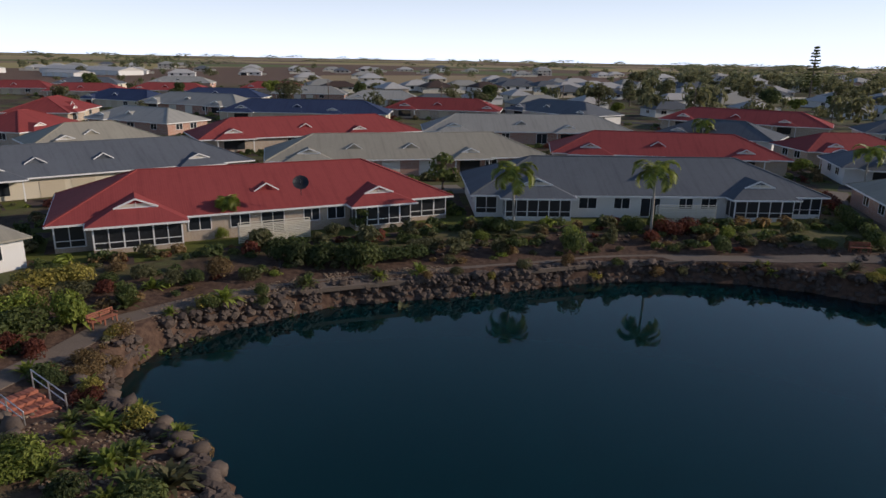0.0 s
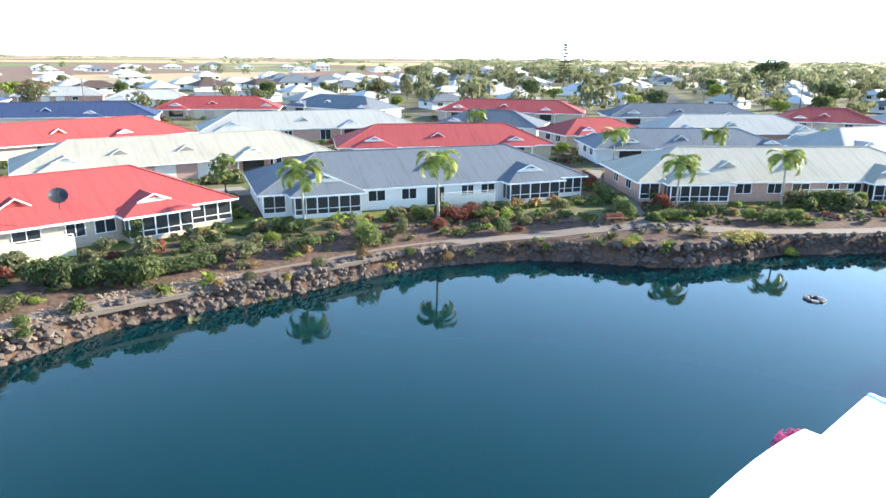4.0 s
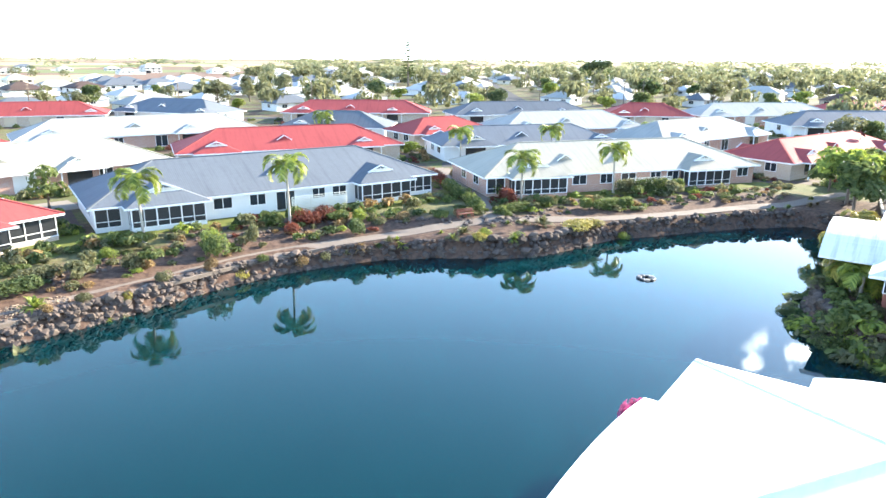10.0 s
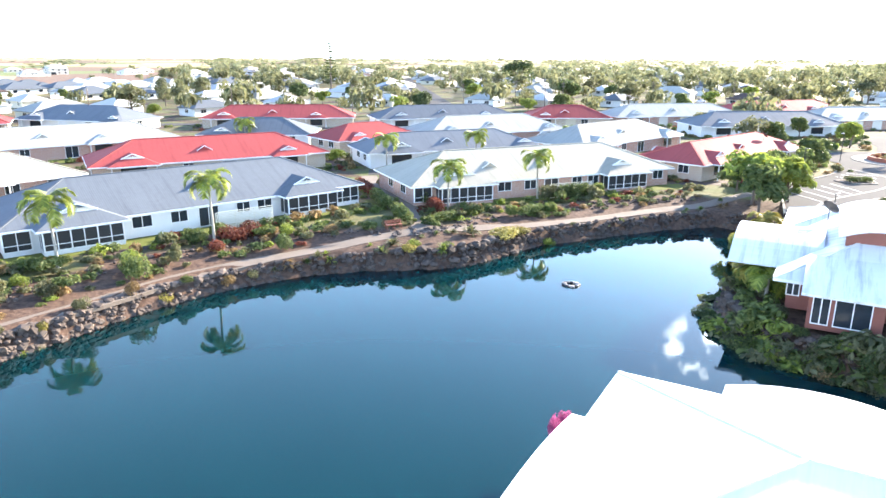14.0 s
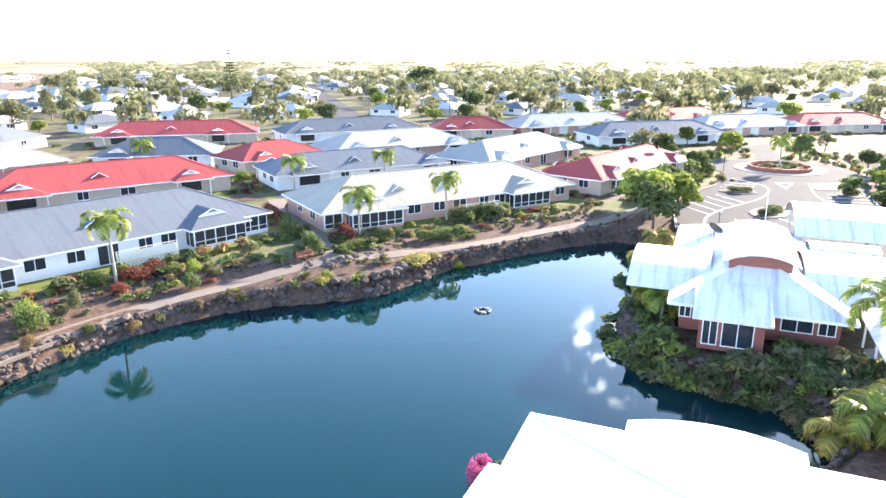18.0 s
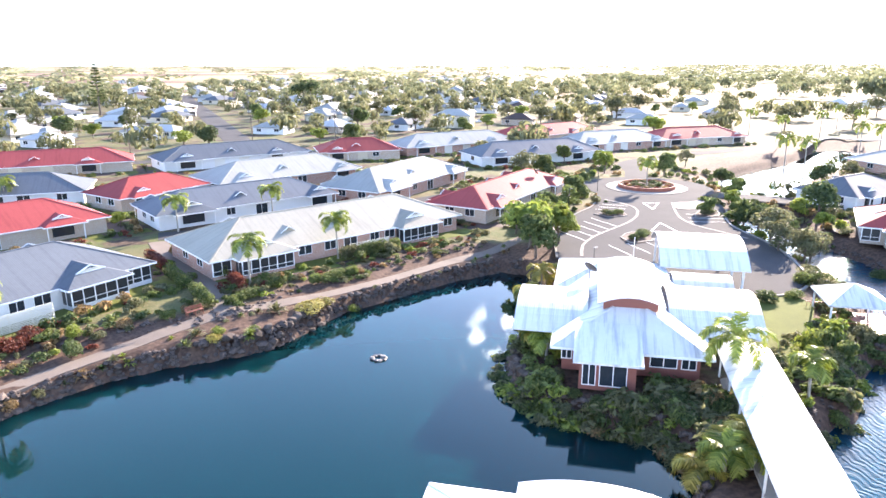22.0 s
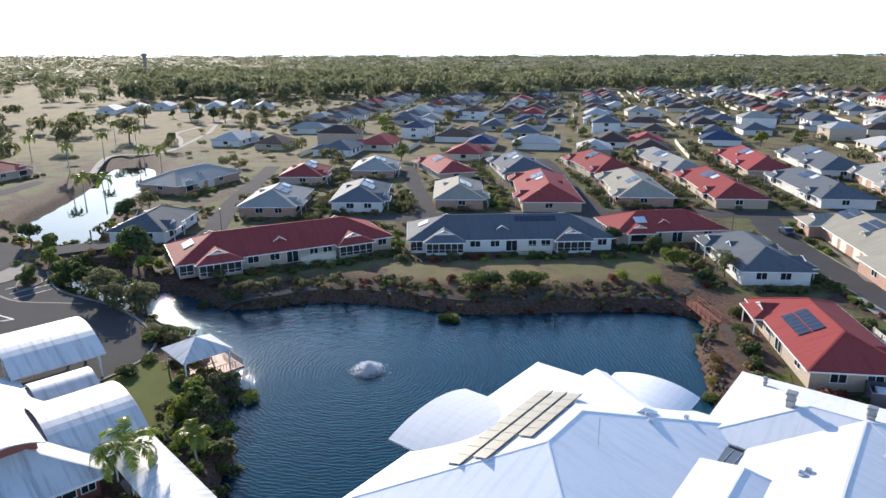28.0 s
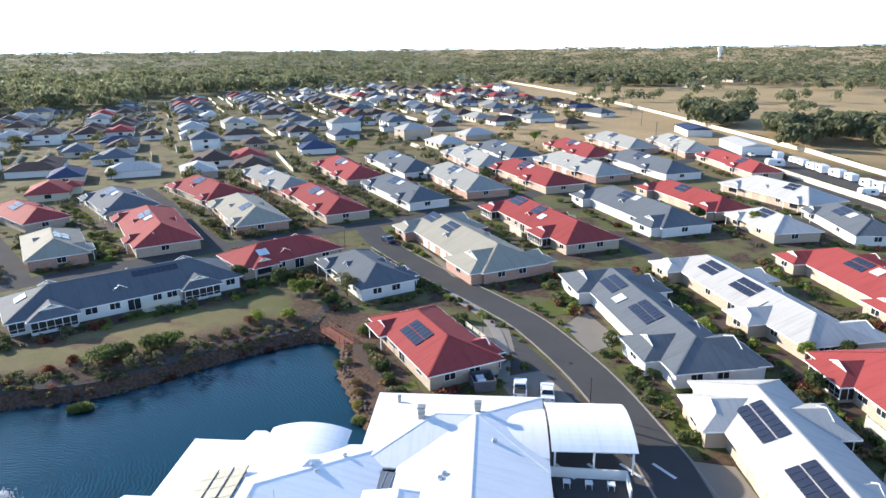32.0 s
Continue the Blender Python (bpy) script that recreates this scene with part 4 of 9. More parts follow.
# the second wing: a short hip across the end and a long one running back from it
wing_b = frame_pose((53, -47.6), E1)
hip_part(club, wing_b, 15.6, 20.4, 1.96)
hip_part(club, wing_b @ pose(0.02, 4.42, 0.01), 33, 15.9, 2.0)
wing_s = frame_pose((23.6, 22), E3)
hip_part(club, wing_s, 17, 31, 2.6)
hip_part(club, frame_pose((33, -2), E1) @ pose(-20, 12, 0.4), 24, 14, 2.2, inset=1.4)
# low gabled link beside the light well
hip_part(club, wing_a @ pose(8.2, 19.8, 0.02), 22, 9.4, 1.35, ridge=(1.0, 17.0), inset=1.2)
# vaults over the water side
vault_part(club, wing_a @ pose(22.3, -2.7, 0, 0, 0, 90), 9, 12.0, 1.1, eave=ZE + 0.02)
vault_part(club, wing_a @ pose(-2.6, 8.2, 0), 9, 9.2, 0.9, eave=ZE + 0.05)
vault_part(club, wing_s @ pose(-0.9, 4.9, 0), 9, 8.3, 0.62, eave=ZE + 0.02)
vault_part(club, wing_s @ pose(15.6, -0.6, 0, 0, 0, 90), 9, 10.2, 0.5, eave=ZE - 0.02)
# entrance porch over the drive, with a lower vault joining it to the roof
porch = frame_pose((28.9, -50.3), (21.7 - 28.9, -56.1 + 50.3))
vault_part(club, porch, 9.2, 10.2, 1.2, eave=ZE + 0.55, name="entrance_canopy", ends=False)
for x, y in ((0.4, 0.4), (8.8, 0.4), (0.4, 9.8), (8.8, 9.8), (4.6, 9.8), (4.6, 0.4)):
    child("post", box_mesh("post", 0.2, 0.2, ZE + 0.57, M["white_paint"], 0.02), club, "", porch @ pose(x, y, 0))
vault_part(club, wing_b @ pose(13.2, 15.6, 0, 0, 0, 90), 4.9, 10.0, 0.98, eave=ZE + 0.02)
# solar panels on the lake slope; their beige is painted sky glare
sl_a = math.degrees(math.atan(2.9 / 11))
for row, (s0, n) in enumerate(((7.9, 10), (8.0, 9), (8.2, 6))):
    for k in range(n):
        yy = 5.5 + row * 1.62
        pn = child("solar_panel", box_mesh("solar_panel", 1.5, 1.36, 0.06, M["heater"], 0.012), club, "beige glazed solar panel in a dark frame", wing_a @ pose(s0 + 0.8 + k * 1.56, yy, ZE + yy * 2.9 / 11 + 0.12, sl_a, 0, 0))
        child("frame", box_mesh("frame", 1.55, 0.08, 0.08, M["black"]), pn, "", pose(0, 0.74, 0))
# raised clerestory gable beside the hip
gv = [Vector(q) for q in ((-0.3, 6.9, ZE + 1.15), (6.2, 14.9, ZE + 2.2))]
gd = (gv[1] - gv[0]).normalized()
gs = Vector((-gd.y, gd.x, 0)).normalized() * 1.35
gw = Vector((0, 0, 0.62))
v = [gv[0] - gs - gw, gv[0], gv[0] + gs - gw, gv[1] - gs - gw, gv[1], gv[1] + gs - gw]
v += [q - Vector((0, 0, 1.4)) for q in v]
part("dormer_roof", v, [(0, 3, 4, 1), (1, 4, 5, 2), (0, 1, 2, 8, 7, 6), (5, 4, 3, 9, 10, 11), (3, 0, 6, 9), (2, 5, 11, 8)], M["roof_club"], club, uv=True, at=wing_a)
# glazed light well in the valley between the wings
well = child("skylight", box_mesh("skylight", 5.0, 3.6, 0.1, M["rooflight"], 0.01), club, "dark glazed skylight", pose(37.9, -36.1, G + ZE - 0.1, 0, 0, 32))
for x in (-2.4, -1.6, -0.8, 0, 0.8, 1.6, 2.4):
    child("glazing_bar", box_mesh("glazing_bar", 0.07, 3.6, 0.14, M["alu"]), well, "", pose(x, 0, 0))
# vents and flues
for x, y, h, w in ((3.6, 3.0, 1.0, 0.45), (8.2, 6.2, 1.5, 1.0), (6.6, 12.6, 1.3, 0.9)):
    z = ZE + min(x, y, 15.6 - x) * 0.251
    fl = child("flue", box_mesh("flue", w * 0.72, w * 0.72, h, M["galvanised"], 0.05), club, "galvanised roof flue", wing_b @ pose(x, y, z - 0.3))
    child("cowl", box_mesh("cowl", w, w, 0.3, M["galvanised"], 0.08), fl, "", pose(0, 0, h))
    child("collar", box_mesh("collar", w * 0.9, w * 0.9, 0.12, M["galvanised"], 0.03), fl, "", pose(0, 0, h * 0.6))
for x, y in ((18.3, 9.6), (18.9, 9.2), (12.4, 14.6)):
    child("roof_vent", box_mesh("roof_vent", 0.55, 0.55, 0.35, M["alu"], 0.08), club, "", wing_b @ pose(x, y, ZE + min(y - 4.4, 20.3 - y) * 0.25))
for x, y in ((6.6, 15.4), (7.3, 16.0), (3.6, 18.0)):
    child("roof_vent", box_mesh("roof_vent", 0.5, 0.5, 0.3, M["alu"], 0.08), club, "", wing_a @ pose(x, y, ZE + min(x, 22 - y) * 2.9 / 11))
child("aerial", box_mesh("aerial", 0.06, 0.06, 3.0, M["alu"]), club, "", wing_a @ pose(14.7, 14.2, ZE + 1.8))

# hall
hall = thing("hall", pose(0, 0, 0), "red-brown hall with white vaulted metal roofs on a headland", "hall")
hm = frame_pose((44.3, 27.4), E4)  # x along the lake front, y into the headland
hip_part(hall, hm, 13, 22, 2.7, walls="brown_wall", inset=0.9)
# bay to the water
v = [(1.9, -2.6, ZE - 0.02), (7.4, -2.6, ZE - 0.02), (7.4, 3.0, ZE + 1.26), (1.9, 3.0, ZE + 1.26), (1.9, -2.6, ZE - 0.2), (7.4, -2.6, ZE - 0.2), (7.4, 3.0, ZE + 1.0), (1.9, 3.0, ZE + 1.0)]
part("bay_roof", v, [(0, 1, 2, 3), (4, 7, 6, 5), (0, 4, 5, 1), (1, 5, 6, 2), (3, 7, 4, 0)], M["roof_zinc"], hall, uv=True, at=hm)
v, f = [], []
box_data(2.4, -1.9, -0.3, 6.9, 0.9, ZE - 0.2, v, f)
part("bay", v, f, M["brown_wall"], hall, at=hm, uv=True)
HALL_TURN = math.degrees(math.atan2(E4.y, E4.x))
for x, y, w, hgt, z0 in ((3.2, -1.92, 1.1, 2.0, 0.1), (5.1, -1.92, 2.2, 2.0, 0.1), (1.3, 0.88, 0.9, 1.0, 1.0), (9.2, 0.88, 2.2, 1.2, 0.9), (11.2, 0.88, 1.2, 1.2, 0.9)):
    q = hm @ Vector((x, y, z0))
    window_parts(hall, q.x, q.y, q.z, w, hgt, HALL_TURN, 2)
# raised red gable in the middle, under its own curved roof
v = [(4.2, 5.0, ZE + 1.8), (8.9, 5.0, ZE + 1.8), (8.9, 5.0, ZE + 2.55), (7.7, 5.0, ZE + 2.9), (6.55, 5.0, ZE + 3.05), (5.4, 5.0, ZE + 2.9), (4.2, 5.0, ZE + 2.55)]
v += [(x, y + 0.2, z) for x, y, z in v]
part("red_gable", v, [(0, 1, 2, 3, 4, 5, 6), (13, 12, 11, 10, 9, 8, 7)], M["brown_wall"], hall, at=hm)
vault_part(hall, hm @ pose(9.4, 4.2, 0, 0, 0, 90), 13, 5.7, 0.75, eave=ZE + 2.45, ends=False)
vault_part(hall, hm @ pose(-3.6, 3.4, 0), 6.5, 11.4, 1.8, eave=ZE - 0.2, end_mat="brown_wall")
vault_part(hall, hm @ pose(10.0, 4.6, 0), 7.9, 12.0, 2.0, eave=ZE, end_mat="brown_wall")
hip_part(hall, hm @ pose(-0.6, 15, 0), 12, 10.5, 1.8, walls="brown_wall", eave=ZE + 0.3)
vault_part(hall, hm @ pose(11.5, 16.8, 0), 6, 5.2, 0.9, eave=ZE + 0.1, end_mat="brown_wall")
child("aerial", box_mesh("aerial", 0.06, 0.06, 4.5, M["alu"]), hall, "", hm @ pose(7, 13, ZE + 2))
child("aerial", box_mesh("aerial", 0.05, 0.05, 2.0, M["alu"]), hall, "", hm @ pose(7.5, 6.5, ZE + 1.6))

# porte-cochere behind the hall
canopy = thing("entrance_canopy", pose(0, 0, 0), "white vaulted canopy on posts over the forecourt", "canopy")
cm = frame_pose((69.8, 29.5), E4)
vault_part(canopy, cm, 9.6, 13.5, 2.1, eave=ZE + 0.6, ends=False)
for x in (0.6, 9.0):
    for y in (0.8, 6.7, 12.7):
        child("post", box_mesh("post", 0.25, 0.25, ZE + 0.65 + (1.9 if y == 6.7 else 0.2), M["white_paint"], 0.02), canopy, "", cm @ pose(x, y, 0))

# covered way from the hall to the clubhouse
way = thing("covered_walkway", pose(0, 0, 0), "long curved white metal roof over a walkway on posts", "walkway")
wm = frame_pose((53.6, 17.2), E3)
vault_part(way, wm @ pose(0, 0, 0), 27, 4.3, 0.55, eave=ZE - 0.1, ends=False)
for x in range(1, 27, 4):
    for y in (0.4, 3.9):
        child("post", box_mesh("post", 0.14, 0.14, ZE + 2.9, M["white_paint"]), way, "", wm @ pose(x, y, -2.9))
child("deck", box_mesh("deck", 27, 3.4, 0.2, M["concrete"]), way, "", wm @ pose(13.5, 2.1, -0.25))

# gazebo
gz = thing("gazebo", pose(75.4, 11.4, 1.1, 0, 0, math.degrees(math.atan2(E4.y, E4.x))), "square timber gazebo with a white pyramid roof over the pond", "gazebo")
a = 3.1
part("roof", [(-a, -a, 2.7), (a, -a, 2.7), (a, a, 2.7), (-a, a, 2.7), (0, 0, 4.25), (-a, -a, 2.55), (a, -a, 2.55), (a, a, 2.55), (-a, a, 2.55)],
     [(0, 1, 4), (1, 2, 4), (2, 3, 4), (3, 0, 4), (5, 8, 7, 6), (0, 5, 6, 1), (1, 6, 7, 2), (2, 7, 8, 3), (3, 8, 5, 0)], M["roof_zinc"], gz, uv=True)
box_part("deck", gz, (0.6, 0, -0.2), (7.4, 6.2, 0.2), M["timber"])
for x in (-2.7, 2.7):
    for y in (-2.7, 2.7):
        box_part("post", gz, (x, y, -3.0), (0.16, 0.16, 5.6), M["white_paint"])
for x, y, sx, sy in ((0, -3.0, 6.8, 0.06), (0, 3.0, 6.8, 0.06), (4.2, 0, 0.06, 6.0)):
    rl = box_part("railing", gz, (x, y, 0.95), (sx, sy, 0.07), M["timber"])
    n = 18
    for k in range(n):
        t = (k + 0.5) / n - 0.5
        child("baluster", box_mesh("baluster", 0.04, 0.04, 0.9, M["timber"]), rl, "", pose(t * sx if sx > 1 else 0, t * sy if sy > 1 else 0, -0.9))

# ---- the village: long double houses, front eave from left to right, depth ----
LW = ((3.0, 11.0, 1.8), (27.5, 35.0, 1.8))
SW = ((2.5, 9.5, 1.2), (26.0, 32.0, 1.2))
NW = ((2.0, 8.0, 1.2),)
SHADE = {"red": "red", "blue": "blue-grey", "beige": "beige", "pale": "pale grey", "white": "off-white", "navy": "navy blue", "dgrey": "dark grey"}
WALL_WORDS = {"brick_tan": "tan brick", "white_wall": "white", "brick_pink": "pink brick", "cream": "cream"}
HOUSES = [
    ((-38.1, 49.0), (-6.6, 68.8), 15.0, "red", "brick_tan", "lake", ((3.0, 11.0, 1.8), (25.6, 32.4, 1.8))),
    ((-4.8, 69.5), (33.8, 75.9), 15.0, "blue", "white_wall", "lake", LW),
    ((37.7, 70.8), (77.7, 65.5), 15.0, "beige", "brick_pink", "lake", LW),
    ((-61.5, 62.3), (-35.7, 87.9), 14.0, "dgrey", "cream", "street", SW),
    ((-33.9, 86.7), (4.8, 101.2), 14.0, "beige", "brick_pink", "street", SW),
    ((5.0, 105.7), (40.8, 105.2), 14.0, "red", "brick_tan", "plain", SW),
    ((-72.3, 92.7), (-58.8, 107.7), 13.0, "beige", "brick_pink", "plain", NW),
    ((-52.9, 106.8), (-18.9, 131.6), 14.0, "red", "brick_tan", "plain", SW),
    ((-18.7, 131.7), (23.6, 139.7), 14.0, "pale", "brick_pink", "plain", SW),
    ((26.6, 141.6), (46.8, 130.4), 14.0, "blue", "white_wall", "plain", NW),
    ((34.8, 178.6), (70.5, 163.0), 14.0, "red", "brick_tan", "plain", SW),
    ((-95.2, 139.7), (-71.2, 130.9), 12.0, "pale", "brick_pink", "plain", NW),
    ((-75.7, 163.7), (-32.9, 167.9), 14.0, "navy", "cream", "plain", SW),
    ((-86.5, 108.8), (-83.9, 125.7), 15.0, "red", "brick_tan", "plain", NW),
    ((-104.2, 147.9), (-109.9, 169.6), 15.0, "red", "brick_tan", "plain", NW),
    ((-136.9, 198.7), (-108.9, 190.0), 14.0, "navy", "cream", "plain", NW),
    ((-111.7, 188.8), (-76.3, 178.1), 14.0, "pale", "brick_pink", "plain", SW),
    ((-38.2, 188.2), (-5.6, 187.2), 14.0, "red", "brick_tan", "plain", SW),
    ((-5.2, 200.7), (17.1, 177.9), 15.0, "blue", "white_wall", "plain", SW),
    ((82.8, 64.4), (117.0, 70.7), 12.0, "red", "brick_tan", "plain", SW),
    ((81.4, 88.3), (115.1, 95.4), 14.5, "pale", "brick_pink", "plain", SW),
    ((45.1, 99.5), (77.0, 95.0), 12.5, "blue", "white_wall", "plain", SW),
    ((66.6, 117.6), (100.3, 114.2), 15.0, "pale", "brick_pink", "plain", SW),
    ((47.3, 117.4), (66.5, 120.4), 12.2, "red", "brick_tan", "plain", NW),
    ((73.6, 155.1), (111.2, 147.2), 14.0, "blue", "white_wall", "plain", SW),
    ((109.4, 141.5), (128.5, 129.7), 14.0, "red", "brick_tan", "plain", NW),
    ((132.1, 131.8), (168.5, 119.4), 14.0, "pale", "brick_pink", "plain", SW),
    ((130.5, 103.8), (164.0, 88.3), 14.0, "blue", "white_wall", "plain", SW),
    ((170.9, 123.3), (213.2, 116.3), 14.0, "red", "brick_tan", "plain", SW),
    ((170.2, 100.2), (199.7, 86.3), 14.0, "pale", "brick_pink", "plain", SW),
    ((198.7, 87.8), (227.2, 71.6), 14.0, "red", "brick_tan", "plain", SW),
    ((133.1, 22.1), (151.5, 17.1), 12.0, "blue", "white_wall", "plain", NW),
    ((149.0, -3.7), (170.1, -9.4), 13.7, "pale", "brick_pink", "plain", NW),
    ((186.0, -13.0), (203.3, -17.7), 13.0, "red", "brick_tan", "plain", NW),
    ((191.3, -34.7), (209.6, -39.7), 13.5, "pale", "brick_pink", "plain", NW),
    ((148.7, -24.0), (171.7, -30.2), 13.0, "blue", "white_wall", "plain", NW),
    ((181.6, 25.2), (202.7, 9.4), 14.0, "pale", "brick_pink", "plain", NW),
    ((109.4, 17.6), (118.5, -20.9), 15.0, "red", "brick_tan", "lake", LW),
    ((114.5, -22.5), (106.5, -61.1), 15.0, "blue", "white_wall", "lake", LW),
    ((109.6, -62.8), (106.2, -85.9), 13.3, "red", "brick_tan", "plain", NW),
    ((104.6, -77.3), (83.0, -70.5), 12.0, "blue", "white_wall", "plain", NW),
    ((72.5, -63.0), (51.1, -54.4), 12.0, "red", "brick_tan", "plain", NW),
    ((59.8, -103.6), (26.8, -76.5), 12.0, "blue", "white_wall", "street", ((0.3, 11.0, 2.45), (29.5, 38.5, 2.45))),
    ((49.8, -122.5), (16.1, -96.6), 12.0, "white", "brick_tan", "plain", ((0.0, 7.6, 3.0), (26.5, 33.5, 3.2))),
    ((33.0, -143.4), (5.0, -117.7), 14.0, "red", "brick_tan", "street", ((0.5, 8.0, 2.6), (27.0, 34.0, 2.6))),
    ((15.8, -95.6), (-10.0, -70.6), 14.0, "red", "brick_tan", "lake", ((2.5, 10.5, 1.8), (24.0, 31.0, 1.8))),
    ((24.9, -76.2), (-7.4, -40.5), 12.0, "white", "brick_tan", "street", ((3.6, 12.2, 2.5), (34.0, 42.0, 2.5))),
    ((111.7, -108.7), (72.0, -92.0), 15.0, "beige", "brick_pink", "street", ((0.6, 8.4, 2.5), (30.0, 42.4, 2.5))),
    ((108.4, -137.9), (70.1, -118.4), 14.9, "red", "brick_tan", "lake", ((0.6, 8.6, 2.2), (28.0, 36.0, 2.2))),
    ((97.2, -167.0), (60.2, -145.1), 15.0, "blue", "white_wall", "street", ((0.6, 8.4, 2.5), (33.0, 42.0, 2.5))),
    ((87.6, -188.8), (56.7, -169.1), 12.3, "red", "brick_tan", "street", ((0.6, 7.6, 2.5), (28.0, 36.0, 2.5))),
    ((71.0, -208.3), (40.7, -192.4), 14.8, "white", "brick_tan", "plain", SW),
    ((55.1, -170.5), (38.7, -156.8), 12.7, "white", "brick_tan", "plain", NW),
    ((41.8, -189.8), (24.5, -167.0), 12.0, "blue", "white_wall", "plain", NW),
    ((99.6, -259.8), (68.3, -230.4), 12.1, "red", "brick_tan", "street", SW),
    ((126.0, -232.7), (89.2, -210.6), 15.0, "blue", "white_wall", "street", SW),
    ((143.8, -211.4), (105.2, -192.4), 15.0, "pale", "brick_pink", "plain", SW),
    ((147.1, -187.5), (108.7, -168.1), 15.0, "red", "brick_tan", "plain", SW),
    ((160.8, -166.9), (122.7, -146.9), 15.0, "pale", "brick_pink", "plain", SW),
    ((160.5, -138.3), (125.4, -125.3), 13.7, "blue", "white_wall", "plain", SW),
    ((168.3, -113.5), (132.1, -101.2), 13.3, "red", "brick_tan", "plain", SW),
    ((171.7, -90.4), (139.9, -79.9), 14.0, "beige", "brick_pink", "plain", SW),
    ((176.4, -65.7), (140.7, -55.0), 15.0, "red", "brick_tan", "plain", SW),
    ((145.6, -48.0), (168.6, -54.2), 12.5, "beige", "brick_pink", "plain", NW),
    ((211.1, -44.9), (182.7, -46.0), 12.1, "red", "brick_tan", "plain", NW),
    ((208.8, -69.4), (180.5, -64.9), 15.0, "blue", "white_wall", "plain", SW),
    ((205.2, -94.4), (172.1, -90.1), 15.0, "red", "brick_tan", "plain", SW),
    ((208.1, -121.8), (168.7, -113.1), 12.0, "pale", "brick_pink", "plain", SW),
    ((202.3, -150.9), (164.2, -135.2), 15.0, "red", "brick_tan", "plain", SW),
    ((198.2, -173.7), (158.9, -156.4), 15.0, "blue", "white_wall", "plain", SW),
    ((183.3, -202.4), (146.0, -181.0), 15.0, "pale", "brick_pink", "plain", SW),
    ((183.9, -222.3), (149.8, -205.0), 15.0, "blue", "white_wall", "plain", SW),
    ((162.9, -247.0), (127.1, -223.2), 15.0, "red", "brick_tan", "plain", SW),
    ((160.7, -278.5), (125.2, -254.3), 15.0, "pale", "brick_pink", "plain", SW),
    ((134.8, -289.6), (103.8, -259.8), 15.0, "pale", "brick_pink", "plain", SW),
    ((-205.0, 240.0), (-180.0, 246.0), 13.0, "red", "brick_tan", "plain", NW),
    ((-172.0, 230.0), (-145.0, 237.0), 13.0, "red", "brick_tan", "plain", NW),
    ((-209.0, 287.0), (-181.0, 293.0), 13.0, "dgrey", "cream", "plain", NW),
    ((-151.0, 249.0), (-121.0, 255.0), 13.0, "red", "brick_tan", "plain", NW),
    ((-183.0, 321.0), (-153.0, 327.0), 13.0, "pale", "brick_pink", "plain", NW),
    ((-116.0, 218.0), (-86.0, 221.0), 13.0, "navy", "cream", "plain", NW),
    ((-120.0, 283.0), (-92.0, 287.0), 13.0, "red", "brick_tan", "plain", NW),
    ((-94.0, 250.0), (-66.0, 254.0), 13.0, "pale", "brick_pink", "plain", NW),
    ((-60.0, 228.0), (-34.0, 232.0), 13.0, "pale", "brick_pink", "plain", NW),
]
# roofs whose panels can be placed: side, start along the roof, count, rows, up the slope; then the water heaters
ARRAYS = {
    (72.5, -63.0): ([("f", 9.4, 6, 2, 2.5)], []),
    (109.4, 17.6): ([], [("l", 6.0, 3, 3.2)]),
    (114.5, -22.5): ([("f", 21.4, 8, 1, 5.9)], [("l", 6.6, 2, 3.2)]),
    (24.9, -76.2): ([("f", 9.6, 7, 2, 3.0), ("f", 21.4, 7, 2, 3.0)], []),
    (59.8, -103.6): ([("f", 9.2, 6, 2, 3.1), ("f", 22.0, 7, 2, 3.1)], [("f", 17.0, 2, 2.6)]),
    (49.8, -122.5): ([("f", 9.2, 5, 2, 3.2), ("f", 19.4, 6, 2, 3.2)], [("f", 26.8, 2, 2.6)]),
    (111.7, -108.7): ([("f", 4.8, 5, 2, 4.9), ("f", 14.8, 5, 2, 4.9)], []),
    (108.4, -137.9): ([("f", 6.4, 6, 2, 4.9), ("f", 18.8, 4, 2, 4.9)], [("f", 24.0, 2, 4.2)]),
    (104.6, -77.3): ([], []),
    (109.6, -62.8): ([], [("f", 5.6, 2, 3.6)]),
}
for n, (A, B, D, roof, wall, front, wings) in enumerate(HOUSES):
    near = front == "lake" and n < 3
    length = math.dist(A, B)
    solar, heat = [], []
    if A[1] < 0:
        r = RNG.random()
        if r < 0.75:
            solar.append(("f", length * 0.36, 5, 2, D / 2 - 2.5))
        if r > 0.4 and length > 25:
            solar.append(("f", length * 0.62, 4, 2, D / 2 - 2.5))
        if r < 0.5:
            heat.append(("f", length * 0.36 + 6.2, 2, D / 2 - 1.5))
    if A in ARRAYS:
        solar, heat = ARRAYS[A]
    middle = ((A[0] + B[0]) / 2, (A[1] + B[1]) / 2)
    away = math.dist(middle, (0, 0))
    house(A, B, D, roof, wall, f"long house, {SHADE[roof]} metal hip roof, {WALL_WORDS[wall]} walls", front, "street" if front == "lake" else "lake", wings,
          () if away > 140 else wings, solar=solar if away < 190 else solar[:1], collectors=heat, screen_at={0: 0.49, 1: 0.575, 38: 0.6, 37: 0.6}.get(n, 0.535), end_room=n < 2, detail=2 if away < 88 else (1 if away < 165 else 0), vents=(0.22,) if A == (72.5, -63.0) else (0.3, 0.5, 0.72) if away < 100 else (0.46,))

